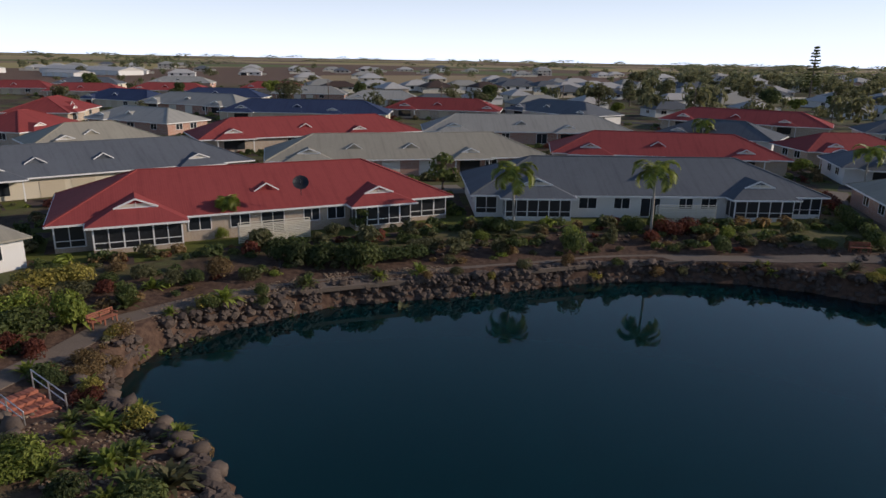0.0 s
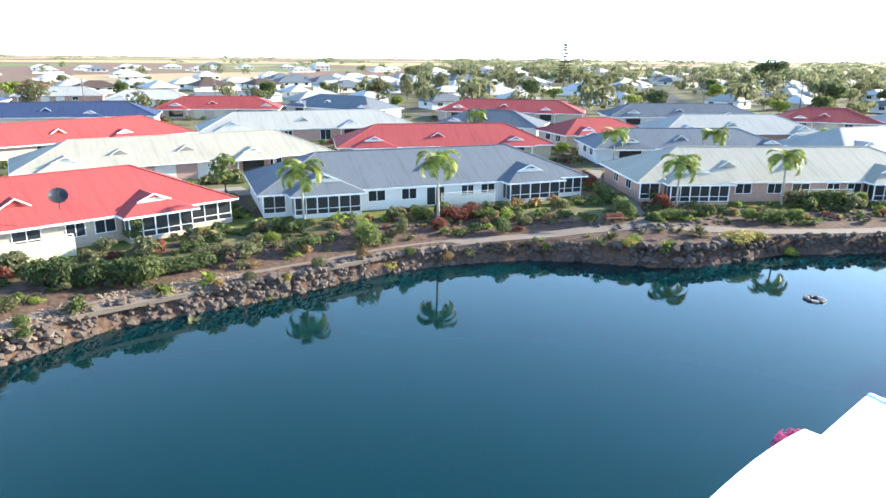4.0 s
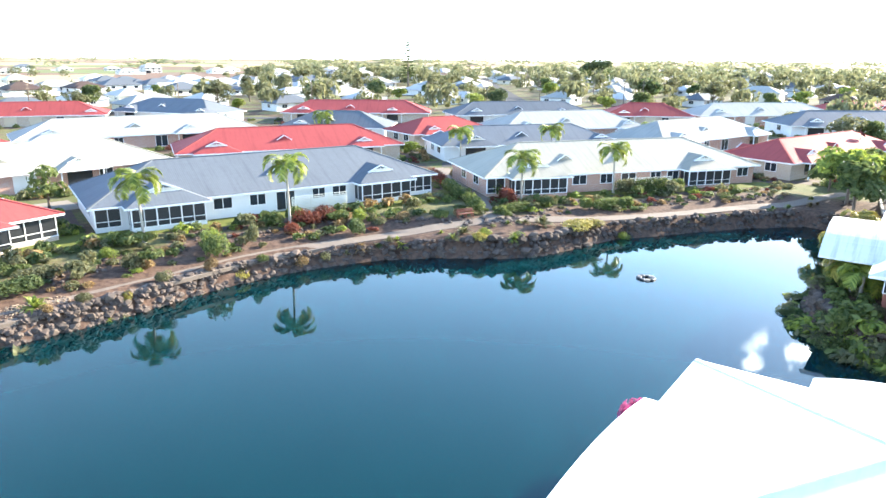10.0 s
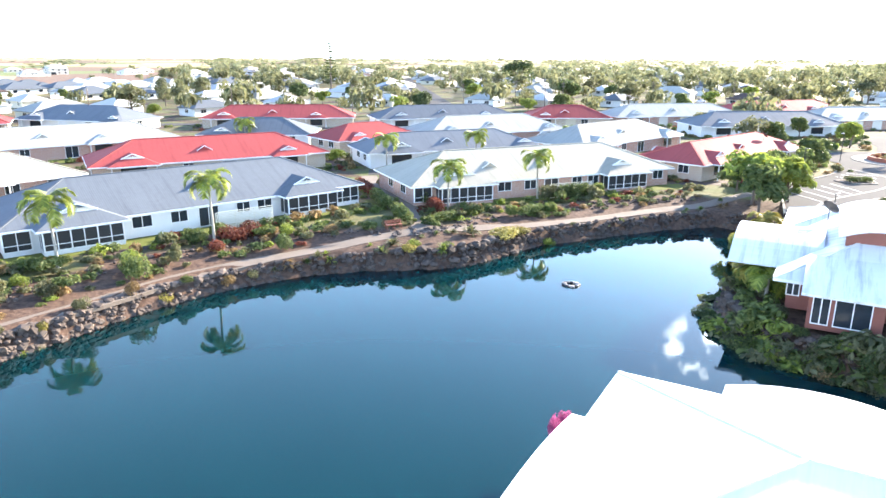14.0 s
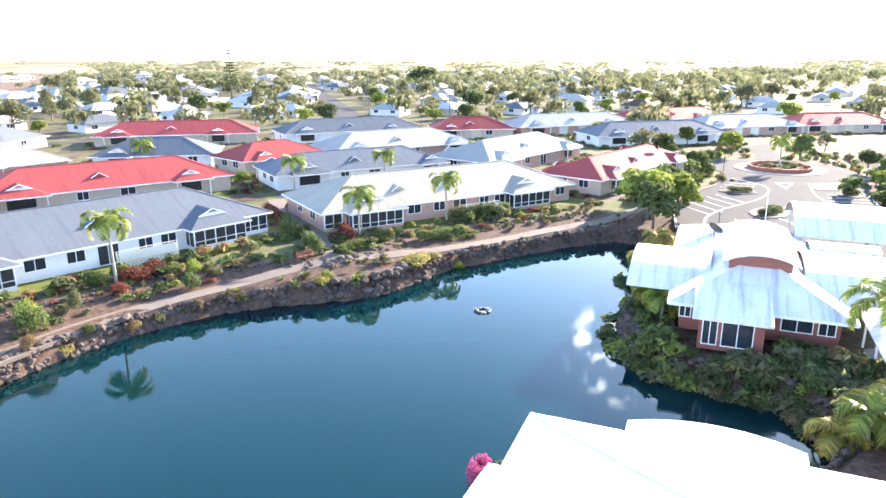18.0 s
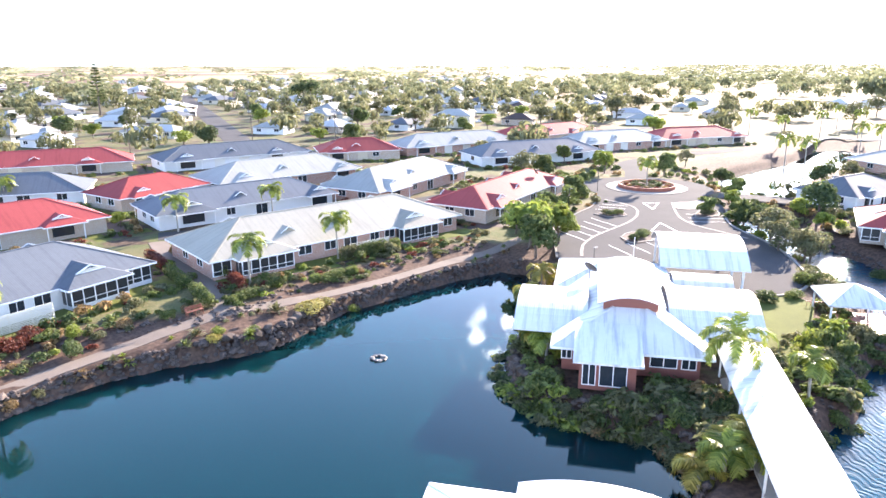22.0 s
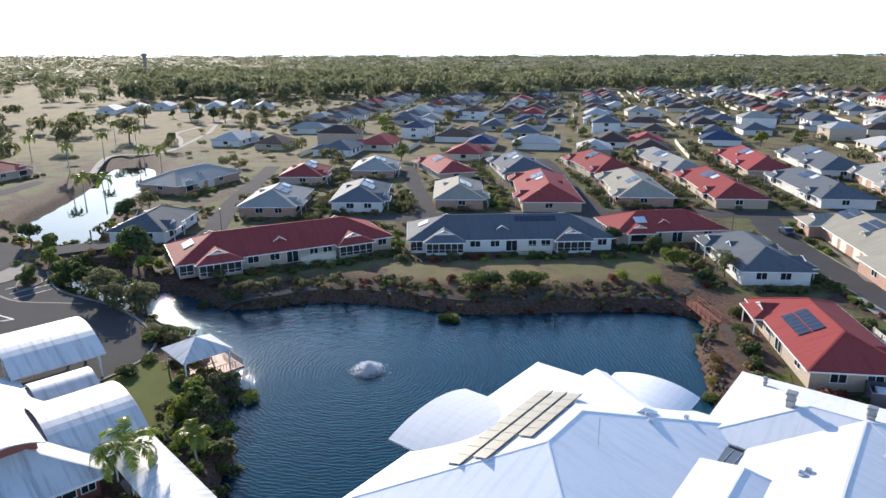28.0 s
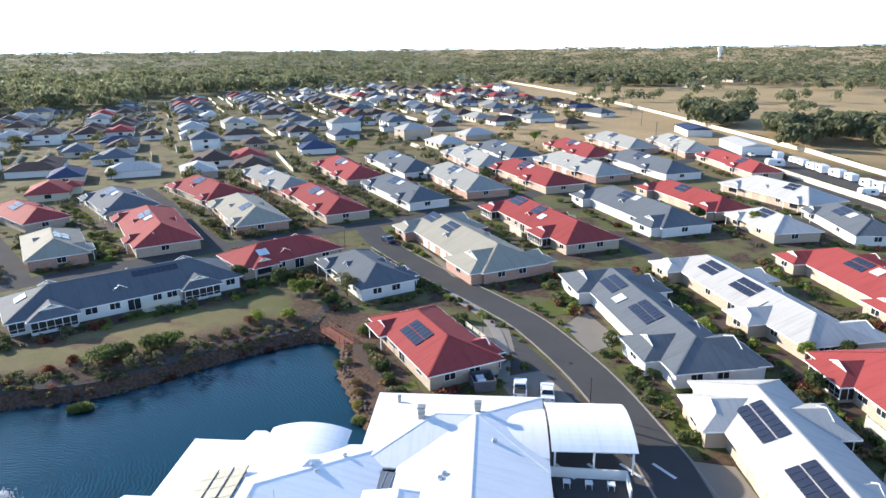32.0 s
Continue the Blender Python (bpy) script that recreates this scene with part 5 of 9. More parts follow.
# ---- roads, forecourt, drives ----
def flat(name, pts, mat, lift, label, category, round_step=0):
    poly = smooth_line(pts, round_step, True) if round_step else pts
    bm = bmesh.new()
    bm.faces.new([bm.verts.new((x, y, G + lift)) for x, y in poly])
    bmesh.ops.recalc_face_normals(bm, faces=bm.faces[:])
    bmesh.ops.triangulate(bm, faces=bm.faces[:])
    me = bpy.data.meshes.new(name)
    bm.to_mesh(me)
    bm.free()
    if me.polygons[0].normal.z < 0:
        me.flip_normals()
    me.materials.append(mat)
    return tagged(new(name, me), label, category, "", "structure")


def kerb(points, width=0.28, lift=0.14, closed=False):
    pts = smooth_line(points, 2.0, closed)
    if closed:
        pts = pts + [pts[0]]
    left, right = ribbon(pts, width)
    v, f = [], []
    for a, b in zip(left, right):
        v += [(a.x, a.y, G + lift), (b.x, b.y, G + lift), (a.x, a.y, G - 0.1), (b.x, b.y, G - 0.1)]
    for i in range(len(left) - 1):
        k = 4 * i
        f += [(k, k + 1, k + 5, k + 4), (k + 2, k, k + 4, k + 6), (k + 1, k + 3, k + 7, k + 5)]
    tagged(new("kerb", mesh_of("kerb", v, f, M["concrete"])), "pale concrete kerb along the road", "kerb", "", "structure")


ROADS = [
    ([(-30, -30), (-10, -44), (5, -49), (16.6, -56.6), (20.8, -60.6), (27.1, -65.6), (34.8, -71.5), (43, -76.7), (53.9, -82.5), (61.2, -85), (73.1, -88.3), (89, -92.6), (107, -98.6), (120.5, -106), (126, -110)], 6.3, "grey asphalt road curving past the clubhouse"),
    ([(133, 46), (136, 34), (137, 20), (139.5, 5), (142.5, -12), (143.4, -28), (139.7, -46.5), (134.4, -72.6), (129.1, -92.3), (123.8, -110), (118.6, -130.2), (113.1, -159.9), (109, -191.2), (104, -232), (98, -275)], 6.2, "grey asphalt village road"),
    ([(128, 66), (124, 75), (112, 84), (90, 86), (60, 90), (44, 97)], 5.0, "grey asphalt lane between the houses"),
    ([(138, 66), (150, 72), (163, 80), (185, 76), (215, 66)], 5.0, "grey asphalt lane past the stream"),
    ([(140, 14), (168, 11), (203, 4), (224, 0)], 5.0, "wet grey lane between small houses"),
    ([(143, -33), (160, -36), (185, -39), (212, -43)], 4.5, "grey lane between small houses"),
    ([(135, -73), (160, -78), (190, -86), (216, -92)], 4.5, "grey lane between small houses"),
    ([(119, -128), (150, -142), (180, -158), (210, -172)], 4.5, "grey lane between small houses"),
    ([(114, -155), (92, -145), (66, -138), (44, -122)], 4.5, "grey lane between long houses"),
    ([(110, -190), (90, -180), (60, -190), (30, -178)], 4.5, "grey lane between long houses"),
    ([(98, 150), (111, 178), (124, 205), (180, 325), (235, 445), (291, 569), (374, 832)], 9.0, "long straight grey street through the suburb"),
    ([(-80, 195), (-20, 205), (40, 190), (100, 168), (140, 152), (200, 140), (260, 118)], 6.0, "grey suburban road behind the village"),
]
for i, (pts, w, label) in enumerate(ROADS):
    strip("road", pts, w, M["asphalt"], 0.02 + 0.005 * i, label, "road", follow=False)
for edge in ribbon(smooth_line(ROADS[0][0][1:-2], 3.0), 6.4):
    kerb([(p.x, p.y) for p in edge], 0.26, 0.1)
FORECOURT = [(122, 65), (115, 62.5), (107, 58.8), (93, 56.6), (86, 53.6), (80, 49.4), (74, 45.2), (70, 38), (68, 31), (72, 24), (78, 19), (84.3, 17.8), (92, 21), (100, 26.5), (106.5, 33.4), (111, 36.8), (118, 39.4), (125, 43), (129, 50)]
flat("road", FORECOURT, M["asphalt"], 0.07, "grey asphalt forecourt and car park", "forecourt", 2.5)
RC = (131.3, 60.3)  # middle of the roundabout


def circle(r, n=36):
    return [(RC[0] + r * math.cos(a), RC[1] + r * math.sin(a)) for a in np.linspace(0, 2 * math.pi, n + 1)[:-1]]


flat("road", circle(13.2), M["asphalt"], 0.09, "grey asphalt roundabout", "roundabout")
flat("pavement", circle(8.0), M["concrete"], 0.16, "pale concrete apron round the roundabout's planter", "pavement")
kerb(circle(8.1), 0.3, 0.2, True)
wall_ring = thing("planter_wall", pose(RC[0], RC[1], G), "low round brick planter wall in the roundabout", "wall")
for k in range(30):
    a = 2 * math.pi * k / 30
    child("wall_block", box_mesh("wall_block", 1.17, 0.34, 0.75, M["brick_red"], 0.03), wall_ring, "", pose(5.6 * math.cos(a), 5.6 * math.sin(a), 0.1, 0, 0, math.degrees(a) + 90))
flat("trim", circle(5.4), M["mulch"], 0.55, "raised garden bed in the roundabout", "garden bed")
# flush concrete edges between the loop and the parking bays, and round the outside
EDGE_W = [(114, 60.5), (113, 57), (111.6, 53.6), (108.5, 51), (104.9, 49.4), (100, 48.3), (94, 48), (88, 47.8), (82, 46.4), (77, 43.6)]
EDGE_E = [(119.5, 49.6), (113.5, 46.4), (108.2, 43.2), (104.8, 39.4), (103.2, 35), (101.5, 30)]
for line in (EDGE_W, EDGE_E):
    kerb(line, 0.4, 0.1)
kerb([(120, 39.8), (111, 36.4), (106.5, 33.0), (100, 26.1), (92, 20.6), (84.3, 17.4), (78, 18.6), (73.5, 22.4)], 0.35, 0.14), kerb([(115, 62.9), (107, 59.2), (93, 57), (86, 54), (80, 49.8), (74, 45.6)], 0.3, 0.14)
flat("pavement", [(122, 47.4), (119.6, 49.2), (114.6, 46.4), (117.6, 43.4), (123.5, 44.2), (126, 46)], M["concrete"], 0.15, "pale concrete traffic island beside the roundabout", "traffic island", 1.5)
for bed in ([(100.6, 52.4), (103.6, 50.6), (105.6, 52.2), (104, 54.8), (101, 55.4)], [(87.5, 41.8), (90.5, 40.0), (95.4, 41.6), (94, 44.6), (89.6, 44.4)], [(110.2, 41.4), (113.6, 38.8), (117.6, 40.8), (115.4, 42.8)]):
    flat("trim", bed, M["mulch"], 0.16, "kerbed garden bed in the car park", "garden bed", 1.0)
    kerb(bed, 0.22, 0.2, True)


def outline(points, w=0.22):
    for a, b in zip(points, points[1:] + points[:1]):
        strip("paint_line", [a, b], w, M["paint_line"], 0.095, "white painted line on the forecourt", "road marking", follow=False)


outline([(115.6, 53.4), (117.6, 51.4), (111.6, 49.6)]), outline([(96.4, 42.8), (102.6, 44.2), (97.2, 38.0)])
for k in range(5):
    x, y = 84.5 + 2.75 * k, 47.4 + 0.12 * k
    strip("paint_line", [(x, y), (x + 2.6, y + 6.4)], 0.13, M["paint_line"], 0.085, "white painted parking bay line", "road marking", follow=False)
for k in range(3):
    strip("paint_line", [(106.5 + 2.4 * k, 52.6 + 0.9 * k), (104.9 + 2.4 * k, 57.4 + 0.6 * k)], 0.13, M["paint_line"], 0.085, "white painted parking bay line", "road marking", follow=False)
for k in range(3):
    strip("paint_line", [(84.4 + 2.7 * k, 43.6 - 1.4 * k), (81.6 + 2.7 * k, 38.6 - 1.4 * k)], 0.13, M["paint_line"], 0.085, "white painted parking bay line", "road marking", follow=False)
for k in range(3):
    strip("paint_line", [(106.5 + 2.6 * k, 40.8 + 1.4 * k), (110 + 2.6 * k, 36.4 + 0.9 * k)], 0.13, M["paint_line"], 0.085, "white painted parking bay line", "road marking", follow=False)
DRIVES = [
    [(49.6, -85.6), (50.5, -93.6), (39.5, -86.5), (41.1, -79.6)], [(18.6, -62.8), (14.5, -65.0), (3.5, -53.5), (8.0, -51.5)],
    [(104, -105.5), (111.5, -108.4), (76, -93.2), (80, -92.2)], [(100.5, -145), (96, -140), (84, -146), (88, -152)],
    [(47, -64), (43.5, -70), (33.5, -64.6), (38, -58.5)], [(62, -75), (56, -79), (50, -72.5), (53, -67)],
    [(-48, 68), (-38, 78), (-33, 73), (-42, 63)], [(-20, 84), (-8, 88.5), (-6, 83), (-18, 79)],
]
for d in DRIVES:
    flat("driveway", d, M["driveway"], 0.03, "worn pale concrete driveway", "driveway")
strip("footpath", [(74, -84.2), (66.5, -82), (61.5, -79.9), (56.2, -76.1), (51.5, -71.5), (48, -67.3), (45.6, -63.6)], 1.7, M["concrete"], 0.1, "pale concrete footpath", "footpath", follow=False)

flat("road", [(61.1, -81.9), (55.1, -77.2), (49.2, -70.6), (44.9, -64.5), (42, -60.4), (36, -57), (28, -60.5), (33, -65), (38.5, -69.6), (48, -74.6), (57.6, -79.0)], M["asphalt"], 0.015, "grey asphalt parking apron beside the clubhouse", "car park")
flat("pavement", [(37, -58.0), (28.6, -64.4), (12.5, -52.5), (20.5, -42)], M["asphalt"], 0.024, "grey paved drop-off under the entrance canopy", "pavement")
for k in range(4):
    a = Vector((29.7 - k * 2.7, -52.4 - k * 2.4))
    strip("paint_line", [(a.x, a.y), (a.x - 3.1, a.y + 0.9)], 0.4, M["paint_line"], 0.03, "white painted hatching under the canopy", "road marking", follow=False)
flat("lawn", [(66, 22.5), (72.5, 22), (79.5, 18.4), (77.5, 15.4), (73.2, 14.2), (65, 12.2), (59.6, 13.6), (60.5, 16.5)], M["lawn"], 0.01, "green lawn between the hall and the gazebo", "lawn", 2.0)
strip("path", [(225, 55), (262, 57), (265, 44), (279, 36), (310, 38), (334, 42), (365, 31), (381, 26), (418, 17), (470, 20)], 2.2, M["concrete"], 0.03, "pale winding concrete path through dry grass", "path", follow=False)
strip("path", [(279, 36), (329, 28), (350, 27), (381, 26)], 2.0, M["concrete"], 0.035, "pale winding concrete path through dry grass", "path", follow=False)
flat("lawn", [(58.8, -90.2), (57.5, -95.0), (51.6, -91.5), (53.9, -87.2)], M["lawn"], 0.022, "small green front lawn by the road", "lawn")
flat("lawn", [(29.5, -74.6), (27.4, -76.2), (20.5, -69.0), (22.6, -67.4)], M["lawn"], 0.022, "small green front lawn by the road", "lawn")

# ---- trees and shrubs ----
def leaf_cloud(blobs, count, size, rng, flat=0.5, up=0.3):
    """Leaf clusters on the outside of a few uneven blobs (x, y, z, rx, ry, rz)."""
    verts, faces = [], []
    for _ in range(count):
        bx, by, bz, rx, ry, rz = rng.choice(blobs)
        a, c = rng.uniform(0, 2 * math.pi), rng.uniform(-0.55, 1)
        s = math.sqrt(max(0, 1 - c * c))
        r = rng.uniform(0.72, 1.06)
        p = Vector((bx + rx * s * math.cos(a) * r, by + ry * s * math.sin(a) * r, bz + rz * c * r))
        n = Vector((s * math.cos(a) / rx, s * math.sin(a) / ry, c / rz + up)).normalized()
        n = (n + Vector((rng.uniform(-1, 1), rng.uniform(-1, 1), rng.uniform(-1, 1))) * flat).normalized()
        t = n.orthogonal().normalized()
        t = Matrix.Rotation(rng.uniform(0, 6.28), 3, n) @ t
        b = n.cross(t)
        q = size * rng.uniform(0.6, 1.35)
        k = len(verts)
        m = n * q * 0.25
        verts += [p - t * q, p - b * q * 0.5 + m, p + t * q, p + b * q * 0.5 + m]
        faces.append((k, k + 1, k + 2, k + 3))
    return verts, faces


def tree_maker(height, spread, mat, seed, leaves=900, leaf=0.5, bare=0.2):
    """A mesh pair: trunk with limbs, and crown."""
    rng = random.Random(seed)
    tv, tf = [], []
    r0 = 0.035 * height
    top = Vector((rng.uniform(-0.4, 0.4), rng.uniform(-0.4, 0.4), height * 0.62))
    tube_data([(0, 0, -0.2), (top.x * 0.3, top.y * 0.3, height * 0.3), top], [r0, r0 * 0.7, r0 * 0.35], 7, tv, tf)
    blobs = []
    for i in range(7):
        a = i * 2.4 + rng.uniform(-0.4, 0.4)
        rr = spread * rng.uniform(0.25, 0.62)
        z = height * rng.uniform(bare + 0.15, 0.85)
        e = Vector((math.cos(a) * rr, math.sin(a) * rr, z))
        s = Vector((top.x * 0.5, top.y * 0.5, height * rng.uniform(0.25, 0.5)))
        tube_data([s, (s + e) / 2 + Vector((0, 0, 0.2)), e], [r0 * 0.4, r0 * 0.25, r0 * 0.1], 5, tv, tf)
        q = spread * rng.uniform(0.34, 0.5)
        blobs.append((e.x, e.y, e.z, q, q, q * rng.uniform(0.6, 0.9)))
    blobs.append((0, 0, height * 0.82, spread * 0.35, spread * 0.35, height * 0.17))
    cv, cf = leaf_cloud(blobs, leaves, leaf, rng)
    return mesh_of("trunk", tv, tf, M["trunk"], smooth=True), mesh_of("crown", cv, cf, M[mat])


def make_tree(name, x, y, meshes, turn, size, label, category="tree", group="", base=None):
    z = level(x, y) if base is None else base
    ob = thing(name, pose(x, y, z, 0, 0, turn) @ Matrix.Diagonal((size, size, size, 1)), label, category, group)
    child("trunk", meshes[0], ob), child("crown", meshes[1], ob)
    return ob


def shrub_mesh(seed, mat, w=1.0, h=0.9, leaves=260, leaf=0.16, box=False):
    rng = random.Random(seed)
    if box:
        blobs = [(i * 0.35 * w - 0.7 * w, j * 0.3 * w - 0.15 * w, h * 0.5, w * 0.35, w * 0.35, h * 0.5) for i in range(5) for j in range(2)]
    else:
        blobs = [(rng.uniform(-0.35, 0.35) * w, rng.uniform(-0.35, 0.35) * w, h * rng.uniform(0.3, 0.6), w * rng.uniform(0.4, 0.65), w * rng.uniform(0.4, 0.65), h * rng.uniform(0.35, 0.5)) for _ in range(6)]
    v, f = leaf_cloud(blobs, leaves, leaf, rng, 0.6)
    return mesh_of("foliage", v, f, M[mat])


def spiky_mesh(seed, mat, n=46, length=1.0, width=0.07):
    """A rosette of strap leaves."""
    rng = random.Random(seed)
    v, f = [], []
    for i in range(n):
        a, e = rng.uniform(0, 6.28), rng.uniform(0.25, 1.35)
        ln = length * rng.uniform(0.7, 1.1)
        d = Vector((math.cos(a) * math.cos(e), math.sin(a) * math.cos(e), math.sin(e)))
        s = Vector((-math.sin(a), math.cos(a), 0)) * width
        p0, p1 = Vector((0, 0, 0.05)), d * ln * 0.6
        p2 = p1 + Vector((d.x, d.y, d.z - 0.75)) * ln * 0.42
        k = len(v)
        v += [p0 - s, p0 + s, p1 + s, p1 - s, p2]
        f += [(k, k + 1, k + 2, k + 3), (k + 3, k + 2, k + 4)]
    return mesh_of("leaves", v, f, M[mat])


def palm(x, y, height, seed, label, fronds=11, flen=2.6, base=None, group="lakeside palms", shaft=True, mat="leaf_palm"):
    rng = random.Random(seed)
    z = level(x, y) if base is None else base
    ob = thing("palm_tree", pose(x, y, z), label, "palm tree", group)
    v, f = [], []
    lean = Vector((rng.uniform(-0.15, 0.15), rng.uniform(-0.15, 0.15), 0))
    pts = [lean * (i / 6) ** 2 + Vector((0, 0, -0.2 + (height + 0.2) * i / 6)) for i in range(7)]
    tube_data(pts, [0.19, 0.15, 0.13, 0.125, 0.12, 0.115, 0.11], 8, v, f)
    part("trunk", v, f, M["palm_trunk"], ob, smooth=True)
    top = pts[-1]
    if shaft:
        v, f = [], []
        tube_data([top, top + Vector((0, 0, 0.35)), top + Vector((0, 0, 0.9))], [0.15, 0.16, 0.07], 8, v, f)
        part("crownshaft", v, f, M["crownshaft"], ob, smooth=True)
        top = top + Vector((0, 0, 0.8))
    for i in range(fronds):
        a = i * 2.399 + rng.uniform(-0.2, 0.2)
        e0 = 1.25 - 1.25 * i / fronds + rng.uniform(-0.1, 0.1)
        v, f = [], []
        p, el = Vector(top), e0
        out = Vector((math.cos(a), math.sin(a), 0))
        side = Vector((-math.sin(a), math.cos(a), 0))
        n = 13
        spine = [p.copy()]
        for k in range(n):
            p = p + (out * math.cos(el) + Vector((0, 0, 1)) * math.sin(el)) * flen / n
            el -= 0.13 + 0.012 * k
            spine.append(p.copy())
        tube_data(spine[::3], [0.035, 0.028, 0.02, 0.014, 0.01][: len(spine[::3])], 4, v, f)
        for k in range(2, n + 1):
            q = spine[k]
            d = (spine[k] - spine[k - 1]).normalized()
            ll = 0.8 * math.sin(math.pi * (0.12 + 0.8 * k / n)) + 0.12
            for sg in (-1, 1):
                for r in (0, 0.33, 0.66):
                    o = q - d * flen / n * r
                    tip = o + (side * sg * 0.8 + d * 0.55 + Vector((0, 0, rng.uniform(-0.6, -0.05)))) * ll
                    m = len(v)
                    w = d * 0.05
                    v += [o - w, o + w, (o + tip) / 2 + w * 1.2 + Vector((0, 0, 0.05)), tip, (o + tip) / 2 - w * 1.2 + Vector((0, 0, 0.05))]
                    f.append((m, m + 1, m + 2, m + 3, m + 4))
        part("frond", v, f, M[mat], ob)
    return ob


# ---- where plants may stand ----
FOOT = []
for A, B, D, *_ in HOUSES:
    A, B = Vector(A), Vector(B)
    u = (B - A).normalized()
    FOOT.append((A, u, Vector((-u.y, u.x)), (B - A).length, D))
for corner, u, L, D in (((28.9, -50.3), Vector((-0.78, -0.63)), 9, 11), ((61, -26.6), E1, 36, 24), ((53, -47.6), E1, 36, 22), ((23.6, 22), E3, 18, 32), ((44.3, 27.4), E4, 18, 26), ((53.6, 17.2), E3, 28, 4.3), ((69.8, 29.5), E4, 9.6, 13.5)):
    FOOT.append((Vector(corner), u, Vector((-u.y, u.x)), L, D))
ROAD_PTS = [(Vector(q), w / 2) for pts, w, _ in ROADS for q in smooth_line(pts, 3.0)]
ROAD_PTS += [(Vector(RC), 13), (Vector((100, 40)), 11), (Vector((88, 36)), 14), (Vector((116, 50)), 9), (Vector((96, 50)), 7), (Vector((84, 44)), 7), (Vector((106, 54)), 5), (Vector((78, 26)), 8), (Vector((90, 26)), 6)]


def inside(x, y, poly):
    odd = False
    for (x0, y0), (x1, y1) in zip(poly, poly[1:] + poly[:1]):
        if (y0 > y) != (y1 > y) and x < (x1 - x0) * (y - y0) / (y1 - y0) + x0:
            odd = not odd
    return odd


def free(x, y, gap=1.0, water=2.0, road=1.0):
    p = Vector((x, y))
    for A, u, n, L, D in FOOT:
        q = p - A
        a, b = q.dot(u), q.dot(n)
        if -gap < a < L + gap and -gap - 1.8 < b < D + gap:
            return False
    for q, w in ROAD_PTS:
        if (p - q).length < w + road:
            return False
    return shore_at(x, y) > water


SH_M = {k: [shrub_mesh(11 * i + j, m, leaves=n, leaf=lf) for j in range(3)] for i, (k, m, n, lf) in enumerate((("green", "leaf_mid", 900, 0.085), ("dark", "leaf_dark", 900, 0.085), ("lime", "leaf_lime", 900, 0.08),
        ("olive", "leaf_olive", 850, 0.08), ("red", "leaf_red", 800, 0.08), ("dry", "leaf_brown", 800, 0.075), ("yellow", "leaf_yellow", 800, 0.08), ("pink", "leaf_pink", 500, 0.1)))}
HEDGE_M = {k: shrub_mesh(70 + i, m, 1.0, 1.0, 1500, 0.08, box=True) for i, (k, m) in enumerate((("green", "leaf_mid"), ("dark", "leaf_dark"), ("red", "leaf_red"), ("olive", "leaf_olive")))}
SPIKY_M = {k: [spiky_mesh(90 + 3 * i + j, m) for j in range(2)] for i, (k, m) in enumerate((("green", "leaf_mid"), ("lime", "leaf_lime"), ("grey", "leaf_olive"), ("dry", "leaf_brown")))}
WORDS = {"green": "leafy green garden shrub in dry mulch", "dark": "dense dark green garden shrub in mulch", "lime": "bright lime green garden shrub in mulch", "olive": "olive green bushy garden shrub in mulch",
         "red": "red-leaved garden shrub in dry mulch", "dry": "dry straw-brown garden shrub in mulch", "yellow": "yellow-green flowering garden shrub in mulch", "pink": "magenta bougainvillea in full flower"}


LOOSE = []


def loose_shrub(x, y, kind, w, h):
    if RNG.random() < 0.9:
        LOOSE.append((x, y, w, h, list(SH_M).index(kind), level(x, y)))
    else:
        shrub(x, y, kind, w, h)


def shrub(x, y, kind, w=1.2, h=1.0, base=None):
    z = level(x, y) if base is None else base
    ob = new("shrub", RNG.choice(SH_M[kind]))
    ob.matrix_world = pose(x, y, z - 0.05, 0, 0, RNG.uniform(0, 360)) @ Matrix.Diagonal((w, w * RNG.uniform(0.85, 1.15), h * 1.1, 1))
    return tagged(ob, WORDS[kind], "shrub", "garden shrubs")


def hedge(x, y, turn, length, width, height, kind="green"):
    ob = new("hedge", HEDGE_M[kind])
    ob.matrix_world = pose(x, y, level(x, y) - 0.05, 0, 0, turn) @ Matrix.Diagonal((length / 2.1, width / 1.0, height, 1))
    return tagged(ob, {"green": "clipped green hedge", "dark": "clipped dark green hedge", "red": "clipped red-leaved hedge", "olive": "clipped olive green hedge"}[kind] + " in a garden bed", "hedge", "hedges")


def tuft(x, y, kind, size=1.0):
    ob = new("strap_plant", RNG.choice(SPIKY_M[kind]))
    ob.matrix_world = pose(x, y, level(x, y), 0, 0, RNG.uniform(0, 360)) @ Matrix.Diagonal((size, size, size, 1))
    return tagged(ob, "clump of " + {"green": "green", "lime": "bright green", "grey": "grey-green", "dry": "dry"}[kind] + " strap leaves by the path", "plant", "strap plants")


